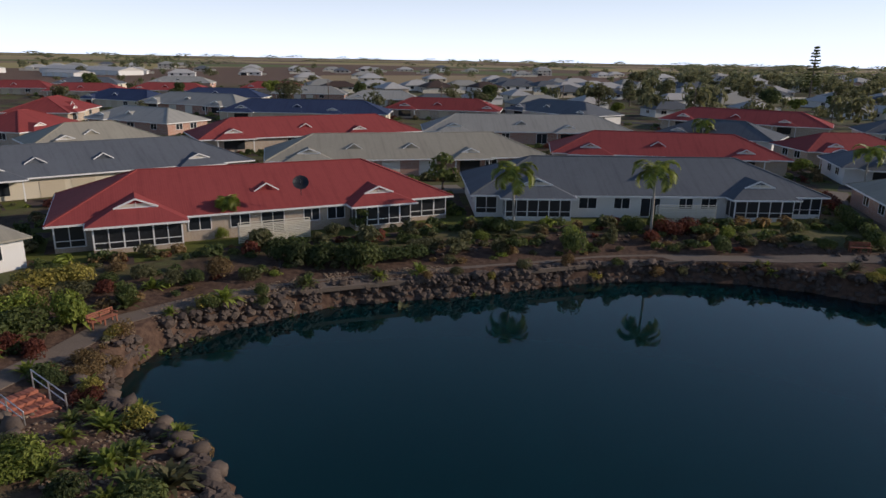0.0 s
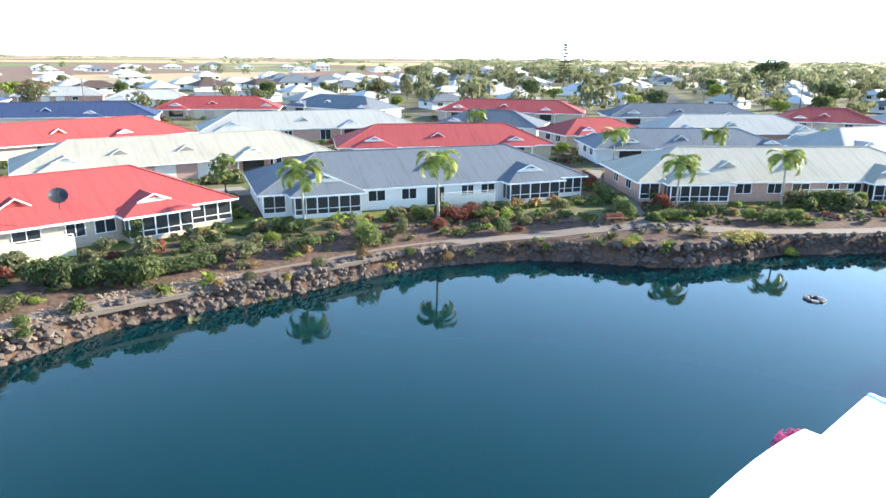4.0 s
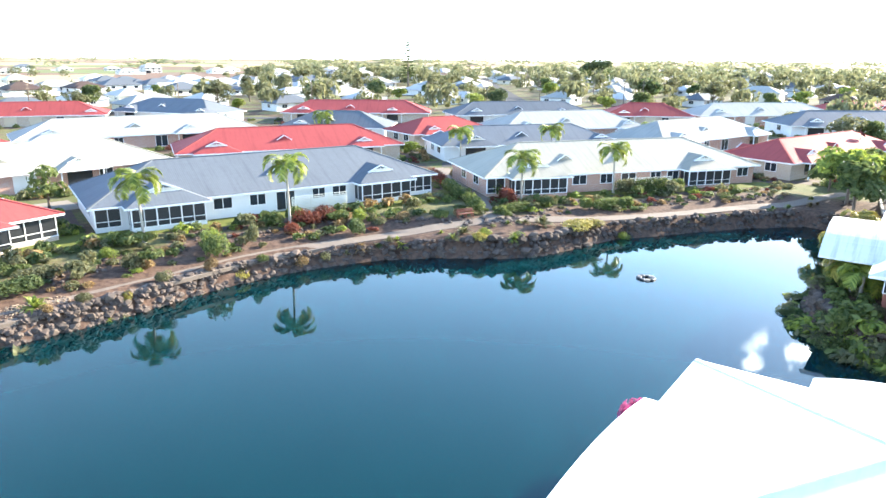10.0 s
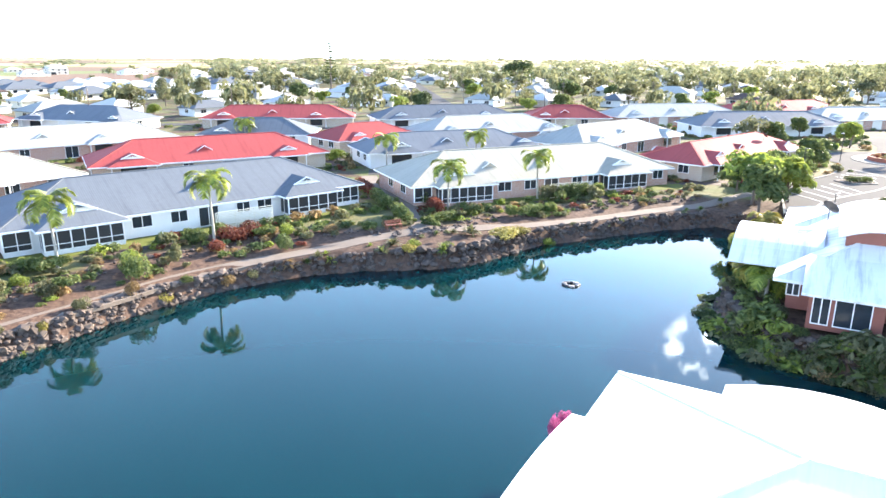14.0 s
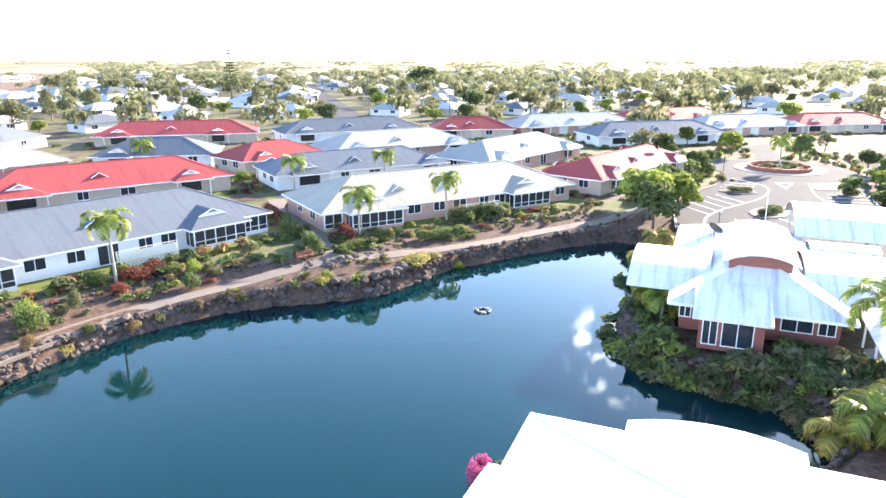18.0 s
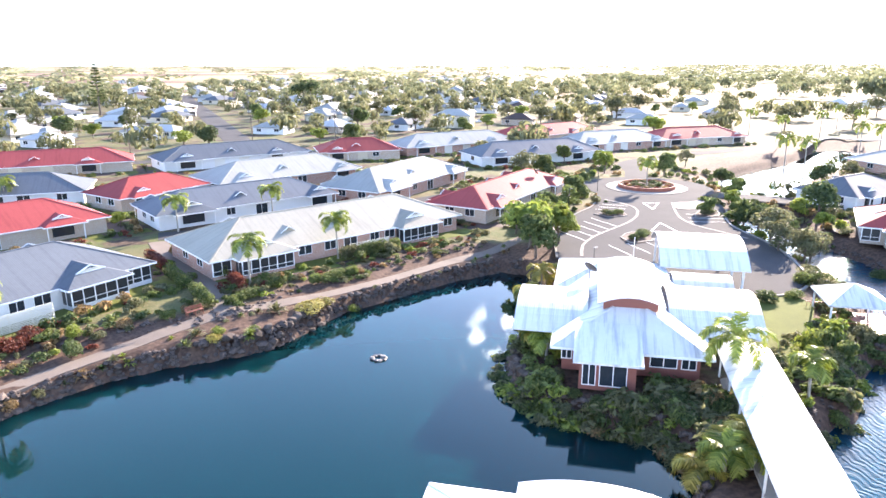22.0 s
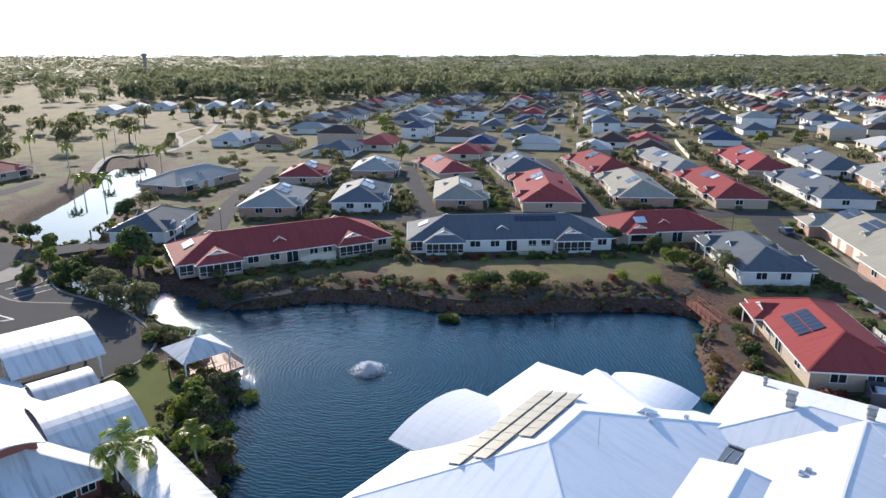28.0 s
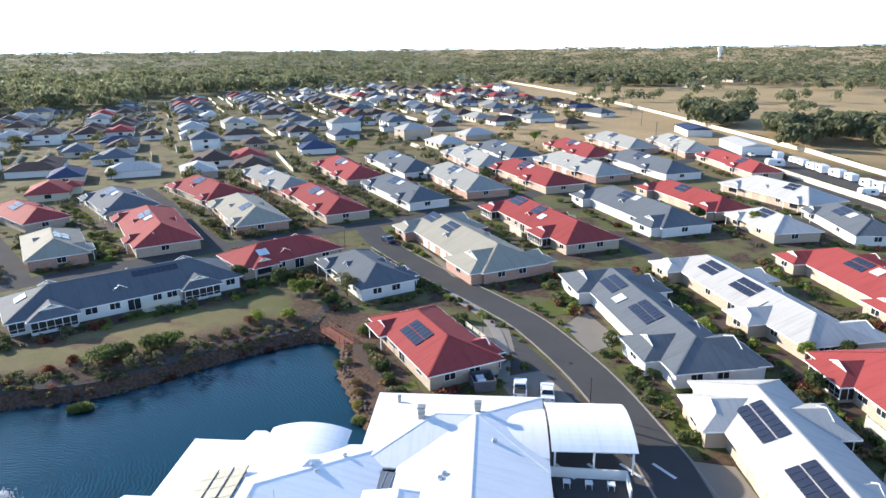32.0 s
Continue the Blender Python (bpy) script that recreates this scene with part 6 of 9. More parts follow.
# ---- lake bank planting ----
for x, y, k, w, h in ((-19.1, 52.2, "dark", 1.8, 2.0), (-17.4, 51.6, "dark", 1.9, 2.1), (-15.7, 51.4, "dark", 1.9, 2.1), (-14.0, 52.2, "dark", 2.0, 2.2), (-12.2, 52.2, "green", 1.7, 2.4), (-22.3, 47.3, "dry", 1.5, 1.7), (-20.2, 47.5, "olive", 1.2, 1.0),
                      (-27.8, 36.5, "lime", 1.6, 2.3), (-26.4, 41.0, "green", 1.0, 1.7), (-28.4, 32.4, "red", 1.0, 1.2), (-23.6, 29.5, "dark", 0.9, 0.9), (-30.5, 34.5, "green", 1.8, 1.6), (-31.6, 38.1, "dry", 1.9, 1.4), (-33.6, 41, "yellow", 1.4, 1.4),
                      (-32.6, 35, "lime", 1.5, 1.7), (-25.0, 44.6, "olive", 1.2, 1.2), (-23.6, 45.6, "dark", 1.1, 1.2), (-19.4, 21.4, "lime", 1.3, 1.2), (-13.7, 20.8, "green", 1.4, 1.1), (-16.6, 20.2, "dark", 1.2, 1.0), (-23.3, 32.4, "dry", 1.1, 0.7),
                      (-23.0, 30.6, "dry", 0.9, 0.8), (-21.4, 28.2, "red", 0.8, 0.7), (-27.5, 45.0, "olive", 1.3, 1.1), (-30.5, 46.5, "dry", 1.2, 0.8), (-34.7, 44.6, "green", 1.5, 0.9), (-26.6, 56.9, "lime", 0.7, 1.2),
                      (15.2, 66.3, "red", 1.6, 1.6), (17.2, 67.2, "red", 1.7, 1.6), (13.0, 64.0, "red", 1.1, 1.3), (18.9, 62.6, "dark", 1.3, 1.7), (5.3, 60.0, "green", 1.5, 2.6), (5.6, 62.0, "lime", 1.2, 1.9), (-1.2, 58.2, "olive", 1.4, 1.4), (-3.0, 61.0, "lime", 1.0, 1.0),
                      (0.3, 66.0, "green", 1.0, 0.8), (11.9, 67.0, "green", 1.2, 1.7), (20.5, 65.5, "lime", 1.1, 1.4), (41.2, 56.2, "yellow", 2.2, 0.9), (43.0, 56.4, "yellow", 1.6, 0.8), (28.7, 63.5, "green", 1.0, 1.1), (22.0, 64.0, "olive", 1.0, 0.9),
                      (25, 65.0, "dry", 1.0, 0.8), (47.0, 56.0, "lime", 1.1, 0.8), (33.6, 55.6, "green", 0.8, 0.6), (30.8, 57.6, "lime", 0.9, 0.7), (9.0, 62.0, "olive", 0.7, 2.2), (7.2, 57.2, "yellow", 0.8, 0.7)):
    shrub(x, y, k, w, h)
for x, y, a, L, w, h, k in ((37.8, 62.9, 10, 3.4, 1.6, 1.1, "green"), (42.2, 64.0, 10, 2.6, 1.5, 1.1, "green"), (46.2, 61.8, 5, 1.4, 1.3, 1.3, "green"), (48.6, 61.3, 5, 3.8, 1.4, 1.3, "green"), (51.4, 61.2, 5, 1.6, 1.4, 1.2, "green"),
                            (55.2, 66.0, 0, 3.0, 1.6, 2.0, "olive"), (58.6, 65.2, -5, 5.0, 1.6, 2.0, "green"), (62.2, 64.6, 0, 1.6, 1.5, 1.8, "green"), (-9.4, 54.4, 25, 4.5, 1.5, 1.3, "dark"), (-7.8, 57.0, 25, 3.6, 1.4, 1.1, "olive"),
                            (33.9, 66, 78, 6, 1.5, 1.6, "green"), (35.2, 74, 80, 8, 1.5, 1.7, "green"), (37.0, 83, 80, 8, 1.5, 1.6, "red"), (38.9, 67, 78, 4, 1.4, 1.8, "red"), (40.3, 74.5, 80, 8, 1.4, 1.8, "green"), (42.2, 83, 80, 8, 1.4, 1.7, "green")):
    hedge(x, y, a, L, w, h, k)
for x, y, k, s in ((-20.3, 43.0, "lime", 1.7), (-8.4, 47.9, "grey", 1.8), (-26.0, 43.6, "lime", 1.3), (38.0, 58.0, "grey", 1.8), (29.0, 58.6, "grey", 1.4), (-25.6, 30.2, "lime", 1.2), (-19.5, 24.6, "lime", 1.1), (-16.1, 23.6, "green", 1.4), (-13.4, 22.2, "grey", 1.7),
                   (-17.7, 23.0, "green", 0.9), (-19.1, 26.5, "lime", 1.1), (-20.4, 27.4, "green", 1.0), (-18.2, 21.5, "green", 1.2), (-15, 20.5, "lime", 1.2)):
    tuft(x, y, k, s)
path_pts = smooth_line(PATH_N, 1.0)
for i, (px, py) in enumerate(path_pts[6:-8]):
    nxt = Vector(path_pts[i + 7]) - Vector((px, py))
    n = Vector((-nxt.y, nxt.x)).normalized()
    for lo, hi, chance in ((1.6, 3.2, 0.5), (3.2, 5.2, 0.7), (5.2, 7.6, 0.6)):
        if RNG.random() < chance:
            d = RNG.uniform(lo, hi)
            x, y = px + n.x * d, py + n.y * d
            if free(x, y, 1.2, 2.5):
                s = RNG.uniform(0.45, 0.95)
                loose_shrub(x, y, RNG.choice(("green", "dark", "olive", "olive", "dry", "dry", "lime", "dark", "green", "red")), s, s * RNG.uniform(0.6, 1.0))
    if RNG.random() < 0.33:
        d = -RNG.uniform(1.2, 1.9)
        x, y = px + n.x * d, py + n.y * d
        if shore_at(x, y) > 0.8:
            if RNG.random() < 0.6:
                tuft(x, y, RNG.choice(("green", "lime", "grey", "dry")), RNG.uniform(0.5, 0.95))
            else:
                loose_shrub(x, y, RNG.choice(("dry", "olive", "green")), 0.5, 0.4)
# the garden on the west shore
for x, y, k, sc in ((-27.6, 37.1, "lime", 2.0), (-26.0, 40.2, "green", 1.6), (-18.4, 25.9, "lime", 1.3), (-17.3, 26.6, "green", 1.2), (-20.4, 26.2, "green", 0.9), (-16.4, 22.9, "lime", 1.4), (-15.9, 24.2, "lime", 1.0), (-14.6, 21.6, "green", 1.5),
                    (-21.4, 38.3, "lime", 1.2), (-20.8, 39.8, "green", 1.2), (-22.1, 37.7, "lime", 1.0), (-23.0, 36.7, "lime", 1.0), (-20.0, 40.0, "lime", 1.1), (-28.6, 31.2, "lime", 1.3), (-30.4, 32.6, "lime", 1.2), (-31.0, 30.0, "green", 1.2), (-22.8, 35.4, "dry", 0.9)):
    tuft(x, y, k, sc)
for x, y, k, w, h in ((-26.9, 32.3, "red", 1.2, 1.1), (-24.5, 29.7, "dark", 1.0, 1.1), (-23.8, 32.4, "dry", 1.1, 0.8), (-23.1, 33.8, "dry", 1.0, 0.8), (-22.7, 31.2, "dry", 1.0, 0.7), (-20.6, 28.4, "red", 0.8, 0.9), (-33.2, 41.6, "yellow", 2.2, 1.6), (-31.6, 43.4, "yellow", 1.6, 1.5),
                      (-29.3, 34.3, "green", 2.0, 1.8), (-31.0, 36.2, "lime", 2.0, 1.9), (-33.0, 38.2, "dry", 2.0, 1.7), (-19.4, 21.6, "lime", 1.5, 1.3), (-20.9, 23.0, "green", 1.0, 0.8), (-34.2, 34.6, "lime", 1.8, 1.8), (-29.8, 40.5, "olive", 1.4, 1.2), (-28.8, 42.4, "red", 1.2, 0.8)):
    shrub(x, y, k, w, h)
# pond bank planting
for x, y, k, w, h in ((91.4, -54.0, "lime", 1.7, 1.6), (93.6, -36.6, "green", 2.6, 2.6), (92.6, -39.4, "green", 2.5, 2.4), (95.2, -30.0, "green", 2.8, 2.5), (94.5, -32.6, "dark", 2.4, 2.3), (100.4, -16.5, "dark", 1.6, 1.3), (81.9, -21.8, "olive", 1.9, 1.0),
                      (83.0, -50.5, "red", 1.0, 0.8), (88.0, -58.4, "lime", 1.8, 1.7), (91.2, -52.4, "red", 1.4, 1.1), (98.0, -26.7, "red", 1.5, 1.1), (97.3, -23.2, "red", 1.4, 1.2), (90.8, -27.6, "green", 1.1, 0.8), (64.7, -57.5, "green", 1.1, 1.2),
                      (66.6, -58.6, "olive", 1.2, 1.4), (63.4, -56.0, "green", 1.0, 1.4), (61.3, -50.5, "dry", 1.2, 1.2), (57.4, -47.5, "yellow", 1.4, 1.4), (59.3, -49.2, "dry", 1.2, 1.1), (67.3, -54.4, "olive", 1.0, 1.0), (73.1, -62.6, "green", 1.4, 1.8), (68.8, -53.8, "green", 1.3, 1.5), (67.7, -58.6, "green", 1.2, 1.6), (64.2, -56.3, "olive", 1.2, 1.5),
                      (70.6, -57.5, "dry", 0.9, 0.8), (55.5, -46.2, "green", 1.3, 1.4), (101, 8, "dark", 1.6, 1.4), (102, 13, "dark", 1.7, 1.8), (104, -2, "dark", 1.3, 1.2), (75.3, 19.0, "dark", 1.7, 1.3), (78.4, 17.4, "green", 1.3, 1.0)):
    shrub(x, y, k, w, h)
for k in range(300):
    a, b = PATH_E[k % 7], PATH_E[k % 7 + 1]
    t = RNG.random()
    x, y = a[0] + (b[0] - a[0]) * t + RNG.uniform(-3.5, 5), a[1] + (b[1] - a[1]) * t + RNG.uniform(-2, 2)
    if free(x, y, 1.0, 0.9):
        s = RNG.uniform(0.4, 0.9)
        loose_shrub(x, y, RNG.choice(("olive", "dry", "dark", "green", "olive", "dry", "red")), s, s * 0.7)
# headland round the hall: dense greenery down to the water
edge = [p for p in LAKE_1 if p[0] > 40.5 and p[1] < 36 and p[1] > 13.5]
for px, py in edge:
    for off in (0.3, 1.3, 2.4):
        put_shrub = shrub if off == 0.3 else loose_shrub
        x, y = px + off * 0.85 + RNG.uniform(-0.3, 0.3), py + off * 0.3 + RNG.uniform(-0.6, 0.6)
        s = RNG.uniform(0.9, 1.35)
        put_shrub(x, y, RNG.choice(("green", "olive", "dark", "olive", "green", "lime")), s, s * RNG.uniform(0.75, 1.0))
for k in range(60):
    x, y = RNG.uniform(47, 74), RNG.uniform(4.5, 13)
    sd = shore_at(x, y)
    if 0.4 < sd < 5 and free(x, y, 0.2, 0.1, 0):
        s = RNG.uniform(0.8, 1.4)
        loose_shrub(x, y, RNG.choice(("dark", "dark", "olive", "green")), s, s)
bush = random.Random(61)
for k in range(420):
    a, b = bush.uniform(-4.5, 18), bush.uniform(-9.5, 0.2)
    q = hm @ Vector((a, b, 0))
    sd = shore_at(q.x, q.y)
    near_bay = 1.0 < a < 8.2 and b > -3.2
    if sd < 0.1 or near_bay or (q.x > 50.2 and 12.0 < q.y < 18.8) or (Vector((q.x, q.y)) - Vector((51.0, 14.9))).length < 1.2:
        continue
    w = bush.uniform(0.9, 1.5)
    h = w * bush.uniform(0.9, 1.25)
    kind = bush.choice(("olive", "olive", "dark", "green", "olive", "dry")) if a > 3 else bush.choice(("green", "lime", "green", "olive"))
    if k % 5 == 0:
        shrub(q.x, q.y, kind, w, h)
    else:
        LOOSE.append((q.x, q.y, w, h, list(SH_M).index(kind), level(q.x, q.y)))
for k in range(16):
    q = hm @ Vector((-3.5 + 0.62 * k, -4.6 - 0.9 * math.sin(k), 0))
    if shore_at(q.x, q.y) > 0.5:
        tuft(q.x, q.y, "lime" if k % 3 else "green", bush.uniform(1.2, 1.7))
for x, y in ((20.5, 22.9), (19.9, 22.3), (21.2, 23.2), (20.4, 22.2)):
    shrub(x, y, "pink", 0.72, 1.2, base=0.7)
for x, y in ((22.6, 23.8), (23.4, 24.2), (18.9, 21.9), (25.2, 23.4), (26.4, 22.4), (27.2, 20.5)):
    shrub(x, y, "olive", 1.0, 1.0)

# the gazebo's point: a broad clump by the water, low bushes behind it
for x, y, k, w, h in ((64.6, 11.2, "green", 2.0, 2.9), (65.9, 10.2, "olive", 1.8, 2.4), (63.4, 12.2, "lime", 1.7, 2.5), (62.2, 10.4, "olive", 1.6, 1.9), (83.4, 15.2, "olive", 2.0, 1.9), (85.2, 16.6, "dark", 2.1, 2.1), (86.8, 18.2, "olive", 2.0, 1.9), (84.4, 17.9, "green", 1.8, 1.7),
                      (87.9, 16.2, "dark", 1.8, 1.6)):
    shrub(x, y, k, w, h)
for x, y, k, sc in ((64.2, 10.6, "lime", 2.1), (65.4, 11.6, "green", 2.0), (63.0, 11.4, "lime", 1.8), (66.4, 11.2, "lime", 1.6)):
    tuft(x, y, k, sc)
shrub(69.3, 5.6, "lime", 1.5, 1.2, base=-0.75)

# ---- garden beds through the village: too many to count, joined ----
KINDS = list(SH_M)
BEDS = []
count = 0
while count < 16000 and len(BEDS) < 5600:
    A, u, n, L, D = FOOT[RNG.randrange(len(HOUSES))]
    if A.length > 170 and RNG.random() < 0.65:
        continue
    side = RNG.random()
    a = RNG.uniform(-1, L + 1)
    b = -RNG.uniform(2.4, 5.4) if side < 0.5 else D + RNG.uniform(0.9, 4.0)
    if side > 0.8:
        a, b = (-RNG.uniform(1.0, 3.0) if RNG.random() < 0.5 else L + RNG.uniform(1, 3)), RNG.uniform(0, D)
    p = A + u * a + n * b
    count += 1
    if p.length < 25 or not free(p.x, p.y, 0.5, 6, 0.8) or any(inside(p.x, p.y, q) for q in DRIVES):
        continue
    s = RNG.choice((0.45, 0.55, 0.7, 0.9, 1.15)) * (1.25 if p.y < 0 else 1.0)
    BEDS.append((p.x, p.y, s, s * RNG.uniform(0.7, 1.2), RNG.choice((0, 0, 0, 1, 1, 1, 1, 3, 3, 3, 2, 4, 5, 5)), G))
# dense low growth on the headland, right up to the hall's walls
for k in range(620):
    x, y = RNG.uniform(40, 78), RNG.uniform(5, 45)
    if shore_at(x, y) < 0.5 or shore_at(x, y) > 9 or not free(x, y, -0.4, 0.4, 1.5) or (66 < x < 76 and 14 < y < 27):
        continue
    sc = RNG.choice((0.6, 0.75, 0.9, 1.1))
    BEDS.append((x, y, sc, sc * RNG.uniform(0.8, 1.2), RNG.choice((0, 0, 1, 3, 3, 2)), level(x, y)))
for k in range(90):
    a, b = RNG.uniform(-1.5, 16), RNG.uniform(-6.5, 0.1)
    if 1.2 < a < 8.0 and b > -3.4:
        continue
    q = hm @ Vector((a, b, 0))
    sc = RNG.choice((0.6, 0.8, 1.0))
    if shore_at(q.x, q.y) > 0.4 and free(q.x, q.y, -30, 0.3, 0) and (Vector((q.x, q.y)) - Vector((51.2, 15.0))).length > 0.8 and (q.x < 50.5 or q.y > 18.6 or q.y < 13.5):
        BEDS.append((q.x, q.y, sc, sc * RNG.uniform(0.8, 1.1), RNG.choice((0, 1, 3, 3, 2)), level(q.x, q.y)))
# gardens round the forecourt, the roundabout and the stream
for k in range(900):
    x, y = RNG.uniform(86, 166), RNG.uniform(14, 84)
    if shore_at(x, y) < 0.8 or not free(x, y, 0.8, 0.8, 1.0):
        continue
    sc = RNG.choice((0.5, 0.65, 0.85, 1.1, 1.4))
    BEDS.append((x, y, sc, sc * RNG.uniform(0.7, 1.2), RNG.choice((0, 0, 1, 1, 3, 3, 2, 5)), level(x, y)))
# planting along the main road's verges
for i, (px, py) in enumerate(smooth_line(ROADS[0][0], 0.55)[20:-10]):
    for sg in (-1, 1):
        if RNG.random() < 0.62:
            d = RNG.uniform(5.8, 8.6)
            x, y = px + sg * d * 0.5, py - sg * d * 0.86
            if free(x, y, 0.6, 5, 1.4) and not any(inside(x, y, q) for q in DRIVES):
                sc = RNG.choice((0.4, 0.5, 0.6, 0.8, 1.0))
                BEDS.append((x, y, sc, sc * RNG.uniform(0.8, 1.2), RNG.choice((0, 0, 1, 1, 3, 2, 4, 5)), G))
vs, fs, mi, k = [], [], [], 0
LIGHT = [[shrub_mesh(300 + 7 * i + j, "leaf_mid", leaves=84, leaf=0.24) for j in range(3)] for i in range(2)]
tmpl = [np.array([tuple(q.co) for q in m.vertices]) for row in LIGHT for m in row]
BEDS += LOOSE
for x, y, w, h, kind, z in BEDS:
    q = tmpl[RNG.randrange(6)]
    keep = len(q)
    c, d = math.cos(x * 7), math.sin(x * 7)
    vs.append(np.stack([x + w * (q[:, 0] * c - q[:, 1] * d), y + w * (q[:, 0] * d + q[:, 1] * c), z - 0.05 + h * q[:, 2]], 1))
    fs.append(np.arange(k, k + keep).reshape(-1, 4))
    mi += [kind] * (keep // 4)
    k += keep
me = bpy.data.meshes.new("garden_beds")
me.from_pydata(np.concatenate(vs).tolist(), [], np.concatenate(fs).tolist())
for key in KINDS:
    me.materials.append(SH_M[key][0].materials[0])
me.polygons.foreach_set("material_index", mi)
tagged(new("garden_beds", me), "low mixed garden shrubs round the village houses", "shrubs", "", "stuff")

# mulch and lawn round the houses, laid as thin sheets
mv, mf, lv, lf = [], [], [], []
brng = random.Random(77)
for A, u, n, L, D in FOOT[: len(HOUSES)]:
    if A.length > 260:
        continue
    for a0, a1, b0, b1 in ((-0.4, L + 0.4, -4.6, -0.2), (-0.4, L + 0.4, D - 0.1, D + 2.6), (-2.8, -0.3, -1.0, D + 1), (L + 0.3, L + 2.8, -1.0, D + 1)):
        long_x = a1 - a0 > b1 - b0
        n_seg = max(2, int((a1 - a0 if long_x else b1 - b0) / 2.2))
        for k in range(n_seg):
            pick = brng.random()
            if pick < 0.12:
                continue
            f0, f1 = k / n_seg, (k + 1.04) / n_seg
            box = (a0 + (a1 - a0) * f0, a0 + (a1 - a0) * f1, b0, b1) if long_x else (a0, a1, b0 + (b1 - b0) * f0, b0 + (b1 - b0) * f1)
            j = [brng.uniform(-0.35, 0.35) for _ in range(4)]
            q = [A + u * x + n * y for x, y in ((box[0], box[2] + j[0]), (box[1], box[2] + j[1]), (box[1], box[3] + j[2]), (box[0], box[3] + j[3]))]
            if any(not free(p.x, p.y, -9.0, 3.0, 0.4) for p in q):
                continue
            vv, ff = (mv, mf) if pick < 0.7 else (lv, lf)
            z = G + (0.018 if pick < 0.7 else 0.012)
            m = len(vv)
            vv += [(p.x, p.y, z) for p in q]
            ff.append((m, m + 1, m + 2, m + 3))
for A, u, n, L, D in FOOT[:3]:
    k = 0
    while k * 1.5 < L + 1:
        q = [A + u * x + n * y for x, y in ((k * 1.5 - 0.5, -2.9 - 0.4 * math.sin(k)), (k * 1.5 + 1.0, -2.9 - 0.4 * math.sin(k + 1)), (k * 1.5 + 1.0, 0.4), (k * 1.5 - 0.5, 0.4))]
        m = len(lv)
        lv += [(p.x, p.y, max(G, level(p.x, p.y)) + 0.03) for p in q]
        lf.append((m, m + 1, m + 2, m + 3))
        k += 1
tagged(new("garden_mulch", mesh_of("garden_mulch", mv, mf, M["mulch"])), "brown bark mulch in garden beds by the houses", "garden bed", "", "stuff")
tagged(new("lawn_strips", mesh_of("lawn_strips", lv, lf, M["lawn"])), "patches of mown green lawn beside the houses", "lawn", "", "stuff")

# ---- palms ----
PALM = "slim palm with pale ringed trunk and arching green fronds"
for i, (x, y, h, fl) in enumerate(((-0.2, 64.6, 5.0, 3.0), (13.4, 66.6, 5.4, 3.0), (40.4, 66.6, 4.4, 3.0), (54.4, 67.4, 4.6, 2.9), (47.5, 97.6, 4.2, 2.9), (62.4, 94.0, 4.3, 2.9), (-26, 57.5, 2.6, 1.1), (35.6, 138, 4.0, 3.0), (RC[0], RC[1], 4.6, 3.0), (86.3, 98, 3.8, 2.2))):
    palm(x, y, h, 200 + i, PALM, flen=fl, base=None if y < 70 else G)
palm(51.0, 14.9, 3.9, 230, "tall palm with feathery fronds beside the covered walkway", 12, 4.0, group="")
palm(54.4, 9.9, 2.6, 231, "young bright green palm beside the walkway", 9, 2.3, group="")
for i, (x, y) in enumerate(((41.8, 11.8), (40.2, 11.3), (43.2, 10.9), (42.0, 10.2), (39.6, 12.6), (48.2, 31.0), (49.5, 32.4), (47.4, 29.8), (61.5, 41.6), (63.2, 42.6), (64.7, 41.8), (60.3, 40.6))):
    palm(x, y, 1.5 + 0.35 * (i % 3), 240 + i, "clump of golden cane palm with arching yellow-green fronds", 9, 2.4, group="golden cane palms", shaft=False, mat="leaf_palm" if i % 2 else "leaf_yellow")
for i, (x, y) in enumerate(((165, 39), (168, 44), (214, 33), (216, 38), (228, 62), (258, 58), (276, 50), (300, 62), (254, 80))):
    palm(x, y, 7.5, 260 + i, "tall shaggy palm beside the stream", 11, 3.4, base=G, group="stream palms")

# ---- trees ----
TREES = [tree_maker(6.5, 3.6, "leaf_mid", 1), tree_maker(6.0, 3.4, "leaf_lime", 2, leaves=620), tree_maker(7.5, 4.2, "leaf_dark", 3), tree_maker(9, 4.6, "leaf_olive", 4, leaves=800), tree_maker(11, 6.0, "leaf_dark", 5, leaves=1000, leaf=0.55),
         tree_maker(5.0, 2.4, "leaf_mid", 6, leaves=480, leaf=0.34), tree_maker(12, 5.0, "leaf_olive", 7, leaves=900, leaf=0.5)]
TREE_WORDS = ["leafy green tree with a rounded open crown", "light green tree with a loose spreading crown", "dark green tree with a dense crown", "olive grey-green gum tree with a thin crown", "large dark spreading shade tree", "small young green garden tree", "tall olive gum tree with clumped leaves"]


def tree(x, y, k, size=1.0, base=None, group="village trees"):
    make_tree("tree", x, y, TREES[k], RNG.uniform(0, 360), size * RNG.uniform(0.9, 1.1), TREE_WORDS[k], group=group, base=base)


